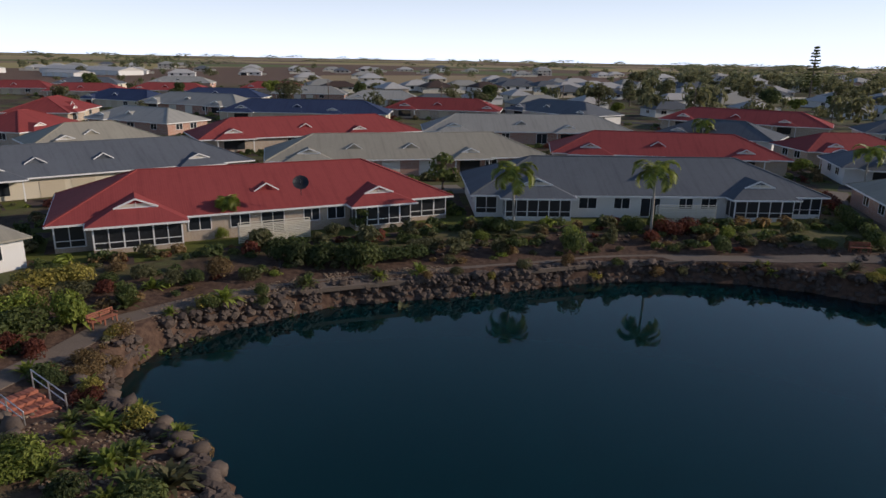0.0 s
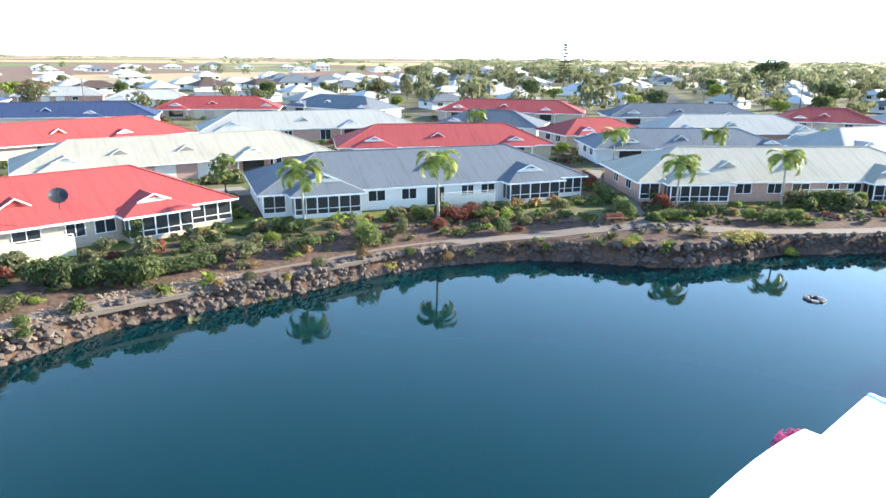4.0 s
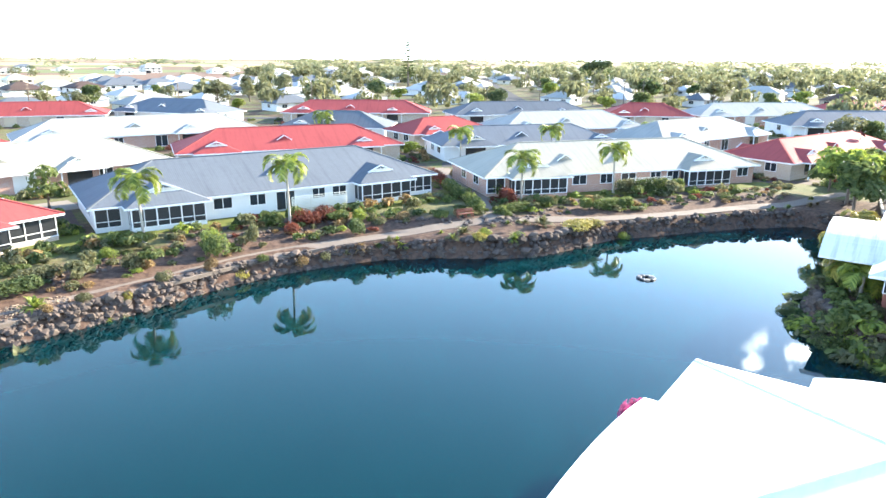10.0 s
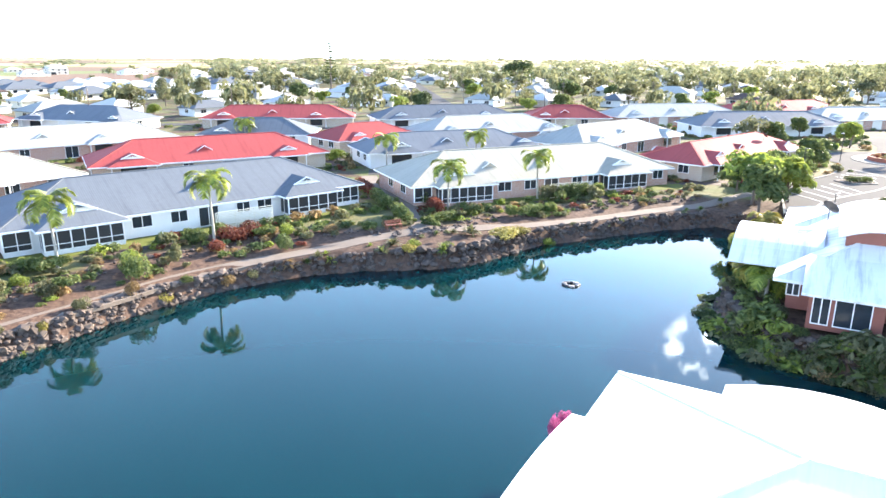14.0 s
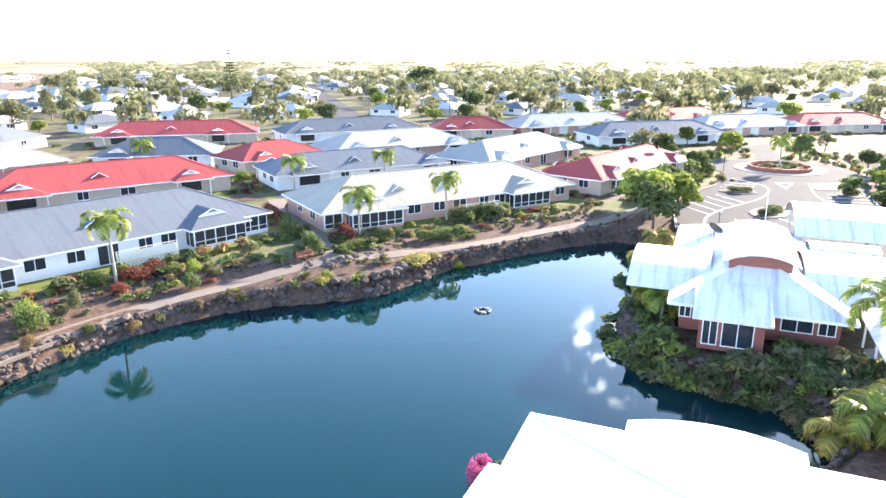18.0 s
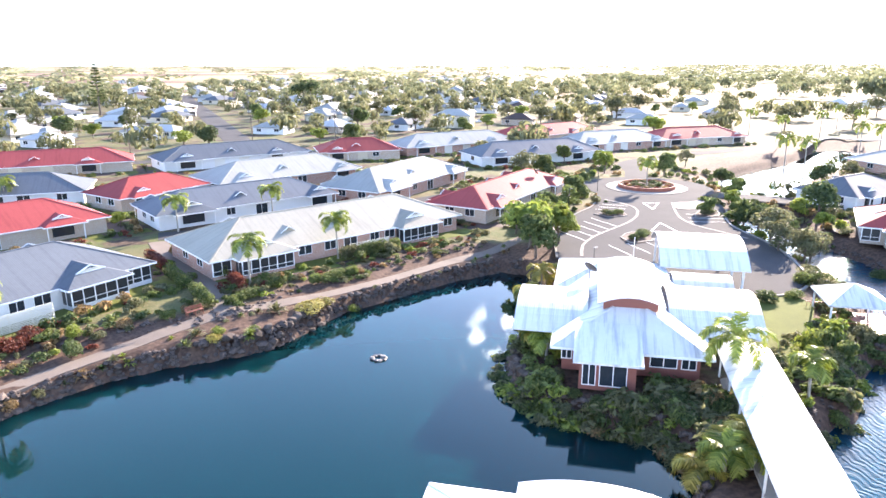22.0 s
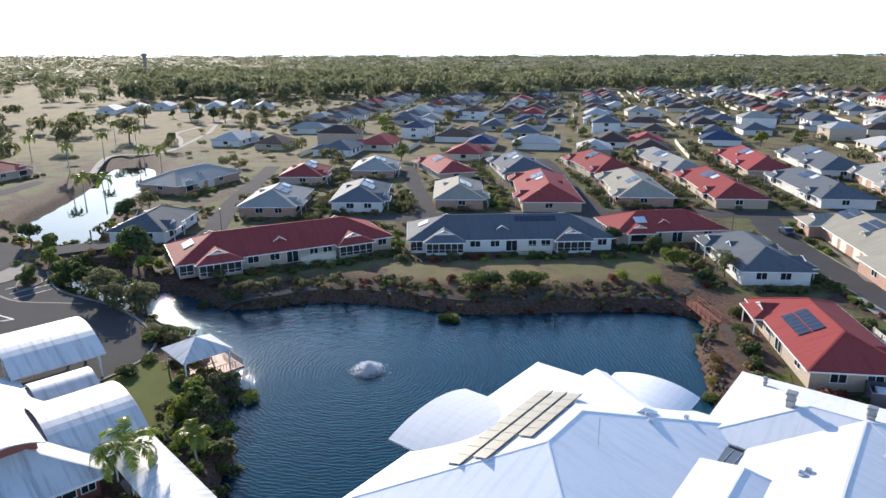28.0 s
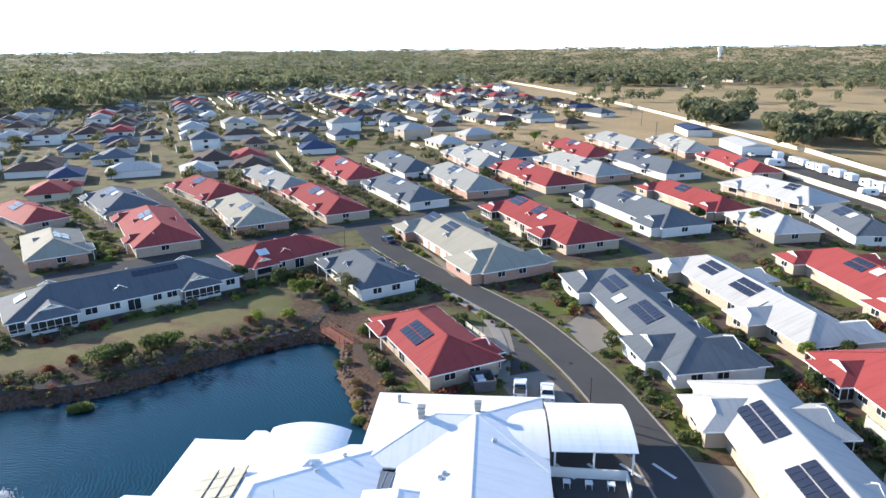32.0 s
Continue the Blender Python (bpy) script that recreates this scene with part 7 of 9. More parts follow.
for x, y, k, s in ((76.9, 52, 1, 1.0), (80.5, 49.5, 1, 0.9), (74, 49, 0, 0.9), (81.1, 57.5, 0, 0.8), (84.5, 55.5, 1, 0.75), (106.1, 62.5, 0, 0.9), (101, 61, 5, 0.9), (88.5, 57.5, 5, 1.0), (93.5, 60, 2, 0.55), (115.3, 35.2, 0, 0.85), (109.4, 31.0, 2, 0.75), (105.1, 26.9, 2, 0.7), (100.2, 21.9, 3, 0.6),
                   (119, 37.2, 0, 0.7), (124, 40.2, 1, 0.6), (114, 40.9, 0, 0.55), (42.7, 107.0, 1, 0.45), (66.4, 10.9, 1, 0.5), (69.0, 9.3, 3, 0.3), (63.6, 9.4, 0, 0.4), (97.4, 24.6, 3, 0.6), (102.8, 27.3, 3, 0.7), (102.9, 21.8, 3, 0.6), (109.1, -62.0, 2, 0.5), (92.6, -64.6, 1, 0.75), (100.8, -65.5, 2, 0.55),
                   (87.7, -71.2, 3, 0.5), (73.5, -131, 0, 0.75), (59.1, -163, 2, 0.6), (45.3, -168, 1, 0.8), (30.2, -96.4, 1, 0.5), (16.0, -97.8, 1, 0.55), (12.5, -88.0, 0, 0.5), (12.0, -101.5, 2, 0.45), (39.2, -82.6, 5, 0.6), (29.6, -76.4, 2, 0.35), (-9.5, 84.5, 5, 0.95), (-15, 62, 5, 0.5),
                   (50, -10 - 90, 0, 0.5), (91, 99, 0, 0.7), (125, 82, 0, 0.9), (142, 76, 1, 0.9), (148, 64, 0, 0.8), (155, 33, 2, 0.8), (128, 30, 1, 0.7), (124, 26, 2, 0.8), (130, 42, 0, 0.7), (140, 48, 2, 0.6), (150, 92, 0, 0.8), (118, 68, 2, 0.5)):
    tree(x, y, k, s)
for k in range(26):
    x, y = RNG.uniform(96, 172), RNG.uniform(18, 92)
    if free(x, y, 2.5, 2.5, 2.0):
        tree(x, y, RNG.choice((0, 1, 1, 3)), RNG.uniform(0.45, 0.85))

# ---- suburb, woods and fields beyond the village ----
RNG = random.Random(21)


def polar(az, r):
    return math.sin(radians(az)) * r, math.cos(radians(az)) * r


placed = []


def spot(az0, az1, r0, r1, gap, keep=6.0):
    for _ in range(40):
        r = math.sqrt(RNG.uniform(r0 * r0, r1 * r1))
        x, y = polar(RNG.uniform(az0, az1), r)
        if all((x - a) ** 2 + (y - b) ** 2 > gap * gap for a, b in placed) and free(x, y, keep, 12, 6):
            placed.append((x, y))
            return x, y
    return None


HUT_LABEL = "{} house with a {} hip roof in a suburb"
ROOF_WORDS = {"pale": "pale grey metal", "white": "white metal", "blue": "blue-grey metal", "brown": "brown tile", "red": "red metal", "navy": "navy metal", "dgrey": "dark grey metal"}


def suburb_house(x, y, roof, turn, L, D, storeys=1):
    placed.append((x, y))
    hut(x, y, turn, L, D, roof, RNG.choice(("white_wall", "cream", "brick_tan", "white_wall")), HUT_LABEL.format("two-storey" if storeys > 1 else "low", ROOF_WORDS[roof]), storeys=storeys)


# houses of the southern estate
SOUTH = ((366, -105, "navy"), (338, -153, "brown"), (310, -126, "brown"), (321, -167, "white"), (301, -182, "brown"), (427, -305, "blue"), (385, -336, "pale"), (251, -81, "navy"), (243, -101, "white"), (272, -77, "brown"), (224, -116, "white"), (270, -169, "brown"),
         (234, -177, "navy"), (245, -270, "brown"), (233, -236, "white"), (234, -312, "brown"), (227, -336, "pale"), (196, -324, "brown"), (214, -386, "blue"), (307, -393, "pale"), (283, -440, "brown"), (375, -442, "white"), (208, -255, "white"), (320, -19, "pale"),
         (362, -113, "brown"), (323, -130, "navy"), (433, -194, "brown"), (334, -197, "pale"), (290, -64, "navy"), (281, -85, "brown"), (271, -2, "brown"), (276, -28, "brown"), (256, -190, "blue"), (262, -215, "dgrey"), (285, -235, "pale"), (300, -262, "navy"), (330, -240, "blue"), (350, -215, "white"),
         (270, -300, "white"), (305, -330, "blue"), (255, -350, "brown"), (345, -290, "red"), (375, -250, "brown"), (400, -220, "white"), (355, -360, "white"), (240, -410, "navy"))
for x, y, roof in SOUTH:
    suburb_house(x, y, roof, RNG.choice((-25, 65)) + RNG.uniform(-6, 6), RNG.uniform(15, 19), RNG.uniform(11, 13.5), 2 if RNG.random() < 0.1 else 1)
# older houses to the north
NORTH = ((46, 221, "blue", 1), (75, 234, "white", 1), (113, 232, "white", 1), (15, 345, "pale", 1), (-2, 283, "white", 1), (146, 215, "pale", 1), (209, 181, "pale", 2), (190, 190, "blue", 1), (207, 313, "white", 1), (106, 234, "pale", 1), (165, 203, "white", 1), (236, 168, "brown", 1), (259, 160, "brown", 1),
         (143, 333, "white", 1), (182, 353, "white", 1), (281, 398, "white", 1), (351, 406, "blue", 1), (354, 278, "pale", 1), (342, 298, "white", 1), (22, 240, "white", 1), (-30, 235, "blue", 1), (-50, 262, "white", 2), (-15, 262, "white", 1), (250, 210, "white", 1), (285, 180, "pale", 1), (300, 150, "white", 1), (270, 128, "pale", 1),
         (310, 220, "brown", 1), (240, 250, "white", 1), (260, 290, "pale", 1), (60, 280, "white", 1), (90, 300, "pale", 1), (40, 320, "blue", 1), (120, 290, "white", 1), (340, 190, "white", 1), (330, 120, "white", 1), (360, 150, "pale", 1))
for x, y, roof, st in NORTH:
    suburb_house(x, y, roof, RNG.choice((25, -65)) + RNG.uniform(-6, 6), RNG.uniform(13, 17), RNG.uniform(9, 11.5), st)
for n, az0, az1, r0, r1, kinds in ((8, -36, 6, 200, 330, (0, 1, 0, 3)), (36, 6, 62, 178, 330, (0, 1, 2, 3, 0, 6, 1)), (10, 88, 155, 200, 330, (1, 3, 5, 5)), (24, 56, 92, 165, 420, (3, 6, 0, 3, 1))):
    for _ in range(n):
        p = spot(az0, az1, r0, r1, 9.5, 2.0)
        if p:
            tree(p[0], p[1], RNG.choice(kinds), RNG.uniform(0.7, 1.2), G, "suburb trees")
tree(225, 300, 4, 1.6, G, "suburb trees")


def stamp(name, spots, mat, label, seed, quads=110, kinds=5):
    """Many far trees in one mesh: leaf clusters of a few shapes set down at places (x, y, height, spread)."""
    rng = random.Random(seed)
    shapes = []
    for _ in range(kinds):
        blobs = [(rng.uniform(-0.5, 0.5), rng.uniform(-0.5, 0.5), rng.uniform(0.35, 0.8), rng.uniform(0.35, 0.6), rng.uniform(0.35, 0.6), rng.uniform(0.15, 0.28)) for _ in range(7)]
        v, _f = leaf_cloud(blobs, quads, 0.17, rng)
        shapes.append(np.array([tuple(p) for p in v]))
    out = []
    for x, y, h, s in spots:
        a = rng.uniform(0, 6.28)
        q = rng.choice(shapes)
        c, d = math.cos(a), math.sin(a)
        out.append(np.stack([x + s * (q[:, 0] * c - q[:, 1] * d), y + s * (q[:, 0] * d + q[:, 1] * c), G + h * q[:, 2]], 1))
    V = np.concatenate(out)
    F = np.arange(len(V)).reshape(-1, 4)
    me = bpy.data.meshes.new(name)
    me.from_pydata(V.tolist(), [], F.tolist())
    me.materials.append(mat)
    tagged(new(name, me), label, "woods", "", "stuff")


woods = []
for n, az0, az1, r0, r1, h0, h1 in ((950, 80, 114, 540, 1000, 9, 19), (260, 114, 128, 660, 1000, 9, 18), (700, 120, 180, 680, 1300, 8, 14), (30, 150, 176, 470, 640, 8, 12), (200, 60, 95, 520, 1000, 7, 13), (280, 10, 62, 430, 760, 6, 11), (30, -38, 10, 500, 900, 5, 9)):
    for _ in range(n):
        x, y = polar(RNG.uniform(az0, az1), math.sqrt(RNG.uniform(r0 * r0, r1 * r1)))
        h = RNG.uniform(h0, h1)
        woods.append((x, y, h, h * RNG.uniform(0.5, 0.8)))
grove = []
for n, az0, az1, r0, r1 in ((16, 157.6, 162.6, 392, 440), (34, 164.6, 174, 318, 390), (70, 146, 158, 745, 900)):
    for _ in range(n):
        x, y = polar(RNG.uniform(az0, az1), RNG.uniform(r0, r1))
        h = RNG.uniform(9, 14)
        grove.append((x, y, h, h * RNG.uniform(0.6, 0.8)))
# grove, woods and belt share the leaf colour lightened for haze
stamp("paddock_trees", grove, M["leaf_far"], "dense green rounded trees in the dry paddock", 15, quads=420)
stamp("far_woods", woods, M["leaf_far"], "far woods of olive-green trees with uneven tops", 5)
belt = []
for _ in range(6600):
    az = RNG.uniform(-45, 190)
    r = 800 * (13.0 ** RNG.random())
    if az < 66 and RNG.random() < (0.93 if az < 12 else 0.8):
        continue
    x, y = polar(az, r)
    h = RNG.uniform(7, 13) * (1.0 + min(1.0, r / 8000))
    belt.append((x, y, h, h * RNG.uniform(1.0, 2.4) * (1 + r / 4000)))
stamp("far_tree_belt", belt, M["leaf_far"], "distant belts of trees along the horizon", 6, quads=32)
# the rest of the suburb: close-set small houses, streets of them, joined
FAR_MATS = ["white_wall", "cream", "brick_tan", "roof_brown", "roof_dgrey", "roof_blue", "roof_white", "roof_pale", "roof_red", "glass", "garage_white", "lattice"]


def far_house(x, y, turn, L, D, wall, roof, v, f, mi, storeys, rng):
    c, s = math.cos(turn), math.sin(turn)

    def put(pts, quads, mat):
        k = len(v)
        v.extend((x + a * c - b * s, y + a * s + b * c, G + z) for a, b, z in pts)
        for q in quads:
            f.append(tuple(k + i for i in q)), mi.append(mat)

    def block(x0, y0, x1, y1, z0, z1, mat):
        put([(x0, y0, z0), (x1, y0, z0), (x1, y1, z0), (x0, y1, z0), (x0, y0, z1), (x1, y0, z1), (x1, y1, z1), (x0, y1, z1)], [(0, 1, 5, 4), (1, 2, 6, 5), (2, 3, 7, 6), (3, 0, 4, 7), (4, 5, 6, 7)], mat)

    def hip(x0, y0, x1, y1, z, mat):
        w, d = x1 - x0, y1 - y0
        k = min(w, d) / 2
        r = [(x0 + k, y0 + d / 2), (x1 - k, y0 + d / 2)] if w > d else [(x0 + w / 2, y0 + k), (x0 + w / 2, y1 - k)]
        h = z + k * 0.42
        put([(x0, y0, z), (x1, y0, z), (x1, y1, z), (x0, y1, z), (*r[0], h), (*r[1], h), (x0, y0, z - 0.2), (x1, y0, z - 0.2), (x1, y1, z - 0.2), (x0, y1, z - 0.2)],
            ([(0, 1, 5, 4), (1, 2, 5), (2, 3, 4, 5), (3, 0, 4)] if w > d else [(0, 1, 4), (1, 2, 5, 4), (2, 3, 5), (3, 0, 4, 5)]) + [(0, 6, 7, 1), (1, 7, 8, 2), (2, 8, 9, 3), (3, 9, 6, 0)], mat)

    ev = 2.6 * storeys
    block(-L / 2, -D / 2, L / 2, D / 2, -0.1, ev, wall)
    hip(-L / 2 - 0.6, -D / 2 - 0.6, L / 2 + 0.6, D / 2 + 0.6, ev, roof)
    w0 = rng.choice((-L / 2 + 0.4, L / 2 - 6.4))
    sd = rng.choice((-1, 1))
    y0, y1 = (-D / 2 - 2.8, -D / 2 + 3) if sd < 0 else (D / 2 - 3, D / 2 + 2.8)
    block(w0, y0, w0 + 6, y1, -0.1, 2.5, wall)
    hip(w0 - 0.6, y0 - 0.5, w0 + 6.6, y1 + 0.5, 2.6, roof)
    yy = y0 - 0.04 if sd < 0 else y1 + 0.04
    block(w0 + 0.7, min(yy, yy - sd * 0.1), w0 + 5.3, max(yy, yy - sd * 0.1), 0, 2.1, rng.choice((10, 10, 9)))
    for lv in range(storeys):
        for side in (-1, 1):
            for fx in (-0.32, -0.02, 0.3):
                a = fx * L
                block(a, side * (D / 2 + 0.02) - 0.03, a + 1.8, side * (D / 2 + 0.02) + 0.03, 0.9 + 2.6 * lv, 2.1 + 2.6 * lv, 9)
            block(side * (L / 2 + 0.02) - 0.03, -0.9, side * (L / 2 + 0.02) + 0.03, 0.9, 0.9 + 2.6 * lv, 2.1 + 2.6 * lv, 9)
    if rng.random() < 0.8:
        block(-L / 2 - 3, D / 2 + 6.5, L / 2 + 3, D / 2 + 6.6, 0, 1.6, 11)


def fill_suburb(name, poly, turn, sx, sy, keep, roofs, label, seed):
    rng = random.Random(seed)
    v, f, mi, lots = [], [], [], []
    a = radians(turn)
    u, n = Vector((math.cos(a), math.sin(a))), Vector((-math.sin(a), math.cos(a)))
    o = Vector(poly[0])
    for j in range(-40, 41):
        for i in range(-40, 41):
            p = o + u * (i * sx + rng.uniform(-3.5, 3.5)) + n * (j * sy + rng.uniform(-2, 2) + (6 if j % 2 else -6))
            if not inside(p.x, p.y, poly) or rng.random() > keep or any((p.x - q[0]) ** 2 + (p.y - q[1]) ** 2 < 330 for q in placed) or not free(p.x, p.y, 8, 14, 9):
                continue
            far_house(p.x, p.y, a + rng.uniform(-0.05, 0.05) + (math.pi if j % 2 else 0), rng.uniform(14.5, 19), rng.uniform(10.5, 13.5), rng.choice((0, 1, 2, 0)), rng.choice(roofs), v, f, mi, 2 if rng.random() < 0.07 else 1, rng)
            lots.append((p.x, p.y))
    me = bpy.data.meshes.new(name)
    me.from_pydata([tuple(q) for q in v], [], f)
    for m in FAR_MATS:
        me.materials.append(M[m])
    me.polygons.foreach_set("material_index", mi)
    tagged(new(name, me), label, "houses", "", "stuff")
    return lots


LOTS = fill_suburb("suburb_roofs", [(228, -8), (330, 30), (400, 0), (560, -110), (540, -260), (610, -440), (440, -560), (262, -450), (228, -300), (196, -215), (222, -110)], -25, 23, 25, 0.95, (3, 3, 3, 3, 4, 4, 5, 5, 6, 7, 8), "close-set small houses with brown, grey, blue and white roofs", 31)
LOTS += fill_suburb("older_suburb_houses", [(-70, 220), (110, 222), (200, 215), (330, 110), (430, 150), (520, 420), (330, 620), (0, 470), (-150, 330)], 25, 25, 31, 0.62, (6, 7, 7, 6, 7, 3, 5), "small older houses with pale metal roofs among garden trees", 32)
LOTS += fill_suburb("far_roofs", [(-600, 420), (-80, 430), (330, 640), (560, 430), (800, 420), (900, 800), (300, 950), (-500, 800)], 20, 44, 60, 0.3, (6, 7, 7, 6, 4), "scattered far houses with pale roofs", 33)
LOTS += fill_suburb("far_estate_houses", [(640, -420), (900, -300), (1100, -600), (800, -900), (300, -900), (200, -620), (450, -600)], -20, 40, 55, 0.35, (6, 7, 7, 6, 3), "scattered far houses with pale roofs between trees", 34)

east = random.Random(77)
beds, bank_beds = [], []
for _ in range(1500):
    x, y = east.uniform(124, 226), east.uniform(-150, 40)
    if free(x, y, 0.4, 4, 0.8) and not free(x, y, 4.5, 4, 0.8):
        h = east.choice((0.9, 1.2, 1.5, 1.8, 2.4))
        beds.append((x, y, h, h * east.uniform(0.7, 1.0)))
for _ in range(420):
    x, y = east.uniform(80, 116), east.uniform(-62, 22)
    d = shore_at(x, y)
    if (3.0 < d < 6.5 or not free(x, y, 2.5, 2.6, 0.8)) and free(x, y, 0.5, 2.6, 0.8):
        h = east.choice((0.6, 0.8, 1.0, 1.3, 1.7))
        bank_beds.append((x, y, h, h * east.uniform(0.7, 1.1)))
slope = [[], []]
for _ in range(900):
    x, y = east.uniform(-22, 74), east.uniform(46, 72)
    d = shore_at(x, y)
    if 5.0 < d < 14 and free(x, y, 0.7, 4.6, 1.0) and len(slope[0]) < 22:
        h = east.choice((0.5, 0.6, 0.8, 1.0, 1.4, 1.9))
        slope[east.randrange(2)].append((x, y, h, h * east.uniform(0.65, 0.95)))
stamp("slope_bushes", slope[0], M["leaf_olive"], "olive bushes on the mulched slope above the lake path", 44, quads=300)
stamp("slope_bushes", slope[1], M["leaf_mid"], "green bushes on the mulched slope above the lake path", 45, quads=300)
stamp("garden_beds", beds, M["leaf_olive"], "low bushes in the beds between the village houses", 42, quads=110)
stamp("bank_beds", bank_beds, M["leaf_olive"], "dull olive bushes along the pond's far bank", 43, quads=200)
gardens = []
for n, az0, az1, r0, r1 in ((110, -38, 8, 190, 420), (760, 8, 63, 185, 620), (820, 86, 150, 205, 560), (45, 62, 90, 230, 520)):
    for _ in range(n):
        x, y = polar(RNG.uniform(az0, az1), math.sqrt(RNG.uniform(r0 * r0, r1 * r1)))
        if free(x, y, 2, 6, 4.5) and all((x - a) ** 2 + (y - b) ** 2 > 95 for a, b in placed + LOTS):
            h = RNG.choice((2.5, 3, 4, 5, 6, 7.5, 9.5) if x > 20 and y > 60 else (1.6, 2, 2.5, 2.5, 3, 3.5, 4.5, 6))
            gardens.append((x, y, h, max(1.8, h * RNG.uniform(0.5, 0.75))))
stamp("suburb_trees", gardens, M["leaf_olive"], "mixed garden trees and bushes among the suburb's houses", 8, quads=130)

# ---- boulders along the shores ----
def rock_mesh(seed):
    rng = random.Random(seed)
    bm = bmesh.new()
    bmesh.ops.create_icosphere(bm, subdivisions=1, radius=0.5)
    for q in bm.verts:
        q.co *= rng.uniform(0.78, 1.18)
        q.co.z *= 0.75
    me = bpy.data.meshes.new("boulder")
    bm.to_mesh(me)
    bm.free()
    me.materials.append(M["rock"] if seed % 4 else M["rock_pale"])
    return me


ROCKS = [rock_mesh(s) for s in range(8)]
line = [p for p in LAKE_1 if p[1] > 27 and p[0] < 70]
for i in range(len(line) - 1):
    a, b = Vector(line[i]), Vector(line[i + 1])
    if (b - a).length > 4:
        continue
    d = (b - a).normalized()
    out = Vector((-d.y, d.x))
    if shore_at(a.x + out.x, a.y + out.y) < 0:
        out = -out
    for _ in range(4 if a.x < 30 else 5 if a.x < 46 else 3):
        s = RNG.uniform(0.55, 1.0) * (1.3 if 28 < a.x < 42 else 1)
        p = a + d * RNG.uniform(0, 1.6) + out * RNG.uniform(1.5, 2.15 if a.x < 26 else 2.7)
        ob = new("boulder", RNG.choice(ROCKS[::4] if a.x < 0 and RNG.random() < 0.7 else ROCKS))
        ob.matrix_world = pose(p.x, p.y, level(p.x, p.y) + 0.1 * s, RNG.uniform(-25, 25), RNG.uniform(-25, 25), RNG.uniform(0, 360)) @ Matrix.Diagonal((s * 1.2, s, s, 1))
        tagged(ob, "weathered basalt boulder on the lake shore", "boulder", "shore boulders")
# small stones of the banks, joined
base_rocks = [np.array([tuple(q.co) for q in m.vertices]) for m in ROCKS]
faces0 = np.array([tuple(p.vertices) for p in ROCKS[0].polygons])
vs, fs, k = [], [], 0
for poly, per, hi in ((LAKE_1, 26, 1.8), (LAKE_2, 9, 3.4)):
    for i in range(len(poly)):
        a, b = Vector(poly[i]), Vector(poly[(i + 1) % len(poly)])
        d = (b - a).normalized()
        out = Vector((d.y, -d.x))
        if shore_at(a.x + out.x * 0.3, a.y + out.y * 0.3) < 0:
            out = -out
        for _ in range(per * 2 if a.x < 6 else per):
            wide = hi * (1.9 if a.x < -8 and a.y < 31 else 1.2 if 26 < a.x < 44 else 1.0)
            s = RNG.choice((0.24, 0.34, 0.46, 0.58, 0.72))
            p = a + d * RNG.uniform(0, 1.6) + out * (1.45 + RNG.uniform(0.0, wide * 0.45))
            q = base_rocks[RNG.randrange(8)] * s
            vs.append(q + np.array([p.x, p.y, level(p.x, p.y) + 0.05]))
            fs.append(faces0 + k)
            k += len(q)
# stones set into the slope above the path
for i in range(len(LAKE_1)):
    a = Vector(LAKE_1[i])
    b = Vector(LAKE_1[(i + 1) % len(LAKE_1)])
    if a.y < 44 or a.x > 72:
        continue
    d = (b - a).normalized()
    out = Vector((d.y, -d.x))
    if shore_at(a.x + out.x * 0.3, a.y + out.y * 0.3) < 0:
        out = -out
    for _ in range(9):
        p = a + d * RNG.uniform(0, 1.6) + out * (RNG.gauss(8.0, 0.5) if RNG.random() < 0.55 else RNG.uniform(6.8, 9.2))
        if not free(p.x, p.y, 0.3, 4.5, 0.5):
            continue
        q = base_rocks[RNG.randrange(8)] * RNG.choice((0.2, 0.28, 0.36, 0.45, 0.55))
        vs.append(q + np.array([p.x, p.y, level(p.x, p.y) + 0.05]))
        fs.append(faces0 + k)
        k += len(q)
# pale gravel and cobbles between the plants of the west shore
gv, gf, kk = [], [], 0
for i in range(len(LAKE_1)):
    a, b = Vector(LAKE_1[i]), Vector(LAKE_1[(i + 1) % len(LAKE_1)])
    if a.x > -5 or a.y > 50:
        continue
    d = (b - a).normalized()
    out = Vector((d.y, -d.x))
    if shore_at(a.x + out.x * 0.3, a.y + out.y * 0.3) < 0:
        out = -out
    for _ in range(150):
        p = a + d * RNG.uniform(-0.3, 1.8) + out * RNG.uniform(1.9, 8.2 if a.y < 31 else 4.6)
        if not free(p.x, p.y, 0.05, 1.9, 0.1):
            continue
        q = base_rocks[RNG.randrange(8)] * RNG.choice((0.07, 0.09, 0.12, 0.16, 0.22)) * np.array([1.2, 1.0, 0.8])
        gv.append(q + np.array([p.x, p.y, level(p.x, p.y) + 0.03]))
        gf.append(faces0 + kk)
        kk += len(q)
me = bpy.data.meshes.new("shore_gravel")
me.from_pydata(np.concatenate(gv).tolist(), [], np.concatenate(gf).tolist())
me.materials.append(M["gravel_stone"])
tagged(new("shore_gravel", me), "tan gravel and cobbles between the shore plants", "gravel", "", "stuff")
me = bpy.data.meshes.new("bank_stones")
me.from_pydata(np.concatenate(vs).tolist(), [], np.concatenate(fs).tolist())
me.materials.append(M["rock"])
tagged(new("bank_stones", me), "loose brown stones along the water's edge", "stones", "", "stuff")

# ---- small things ----
RNG = random.Random(33)


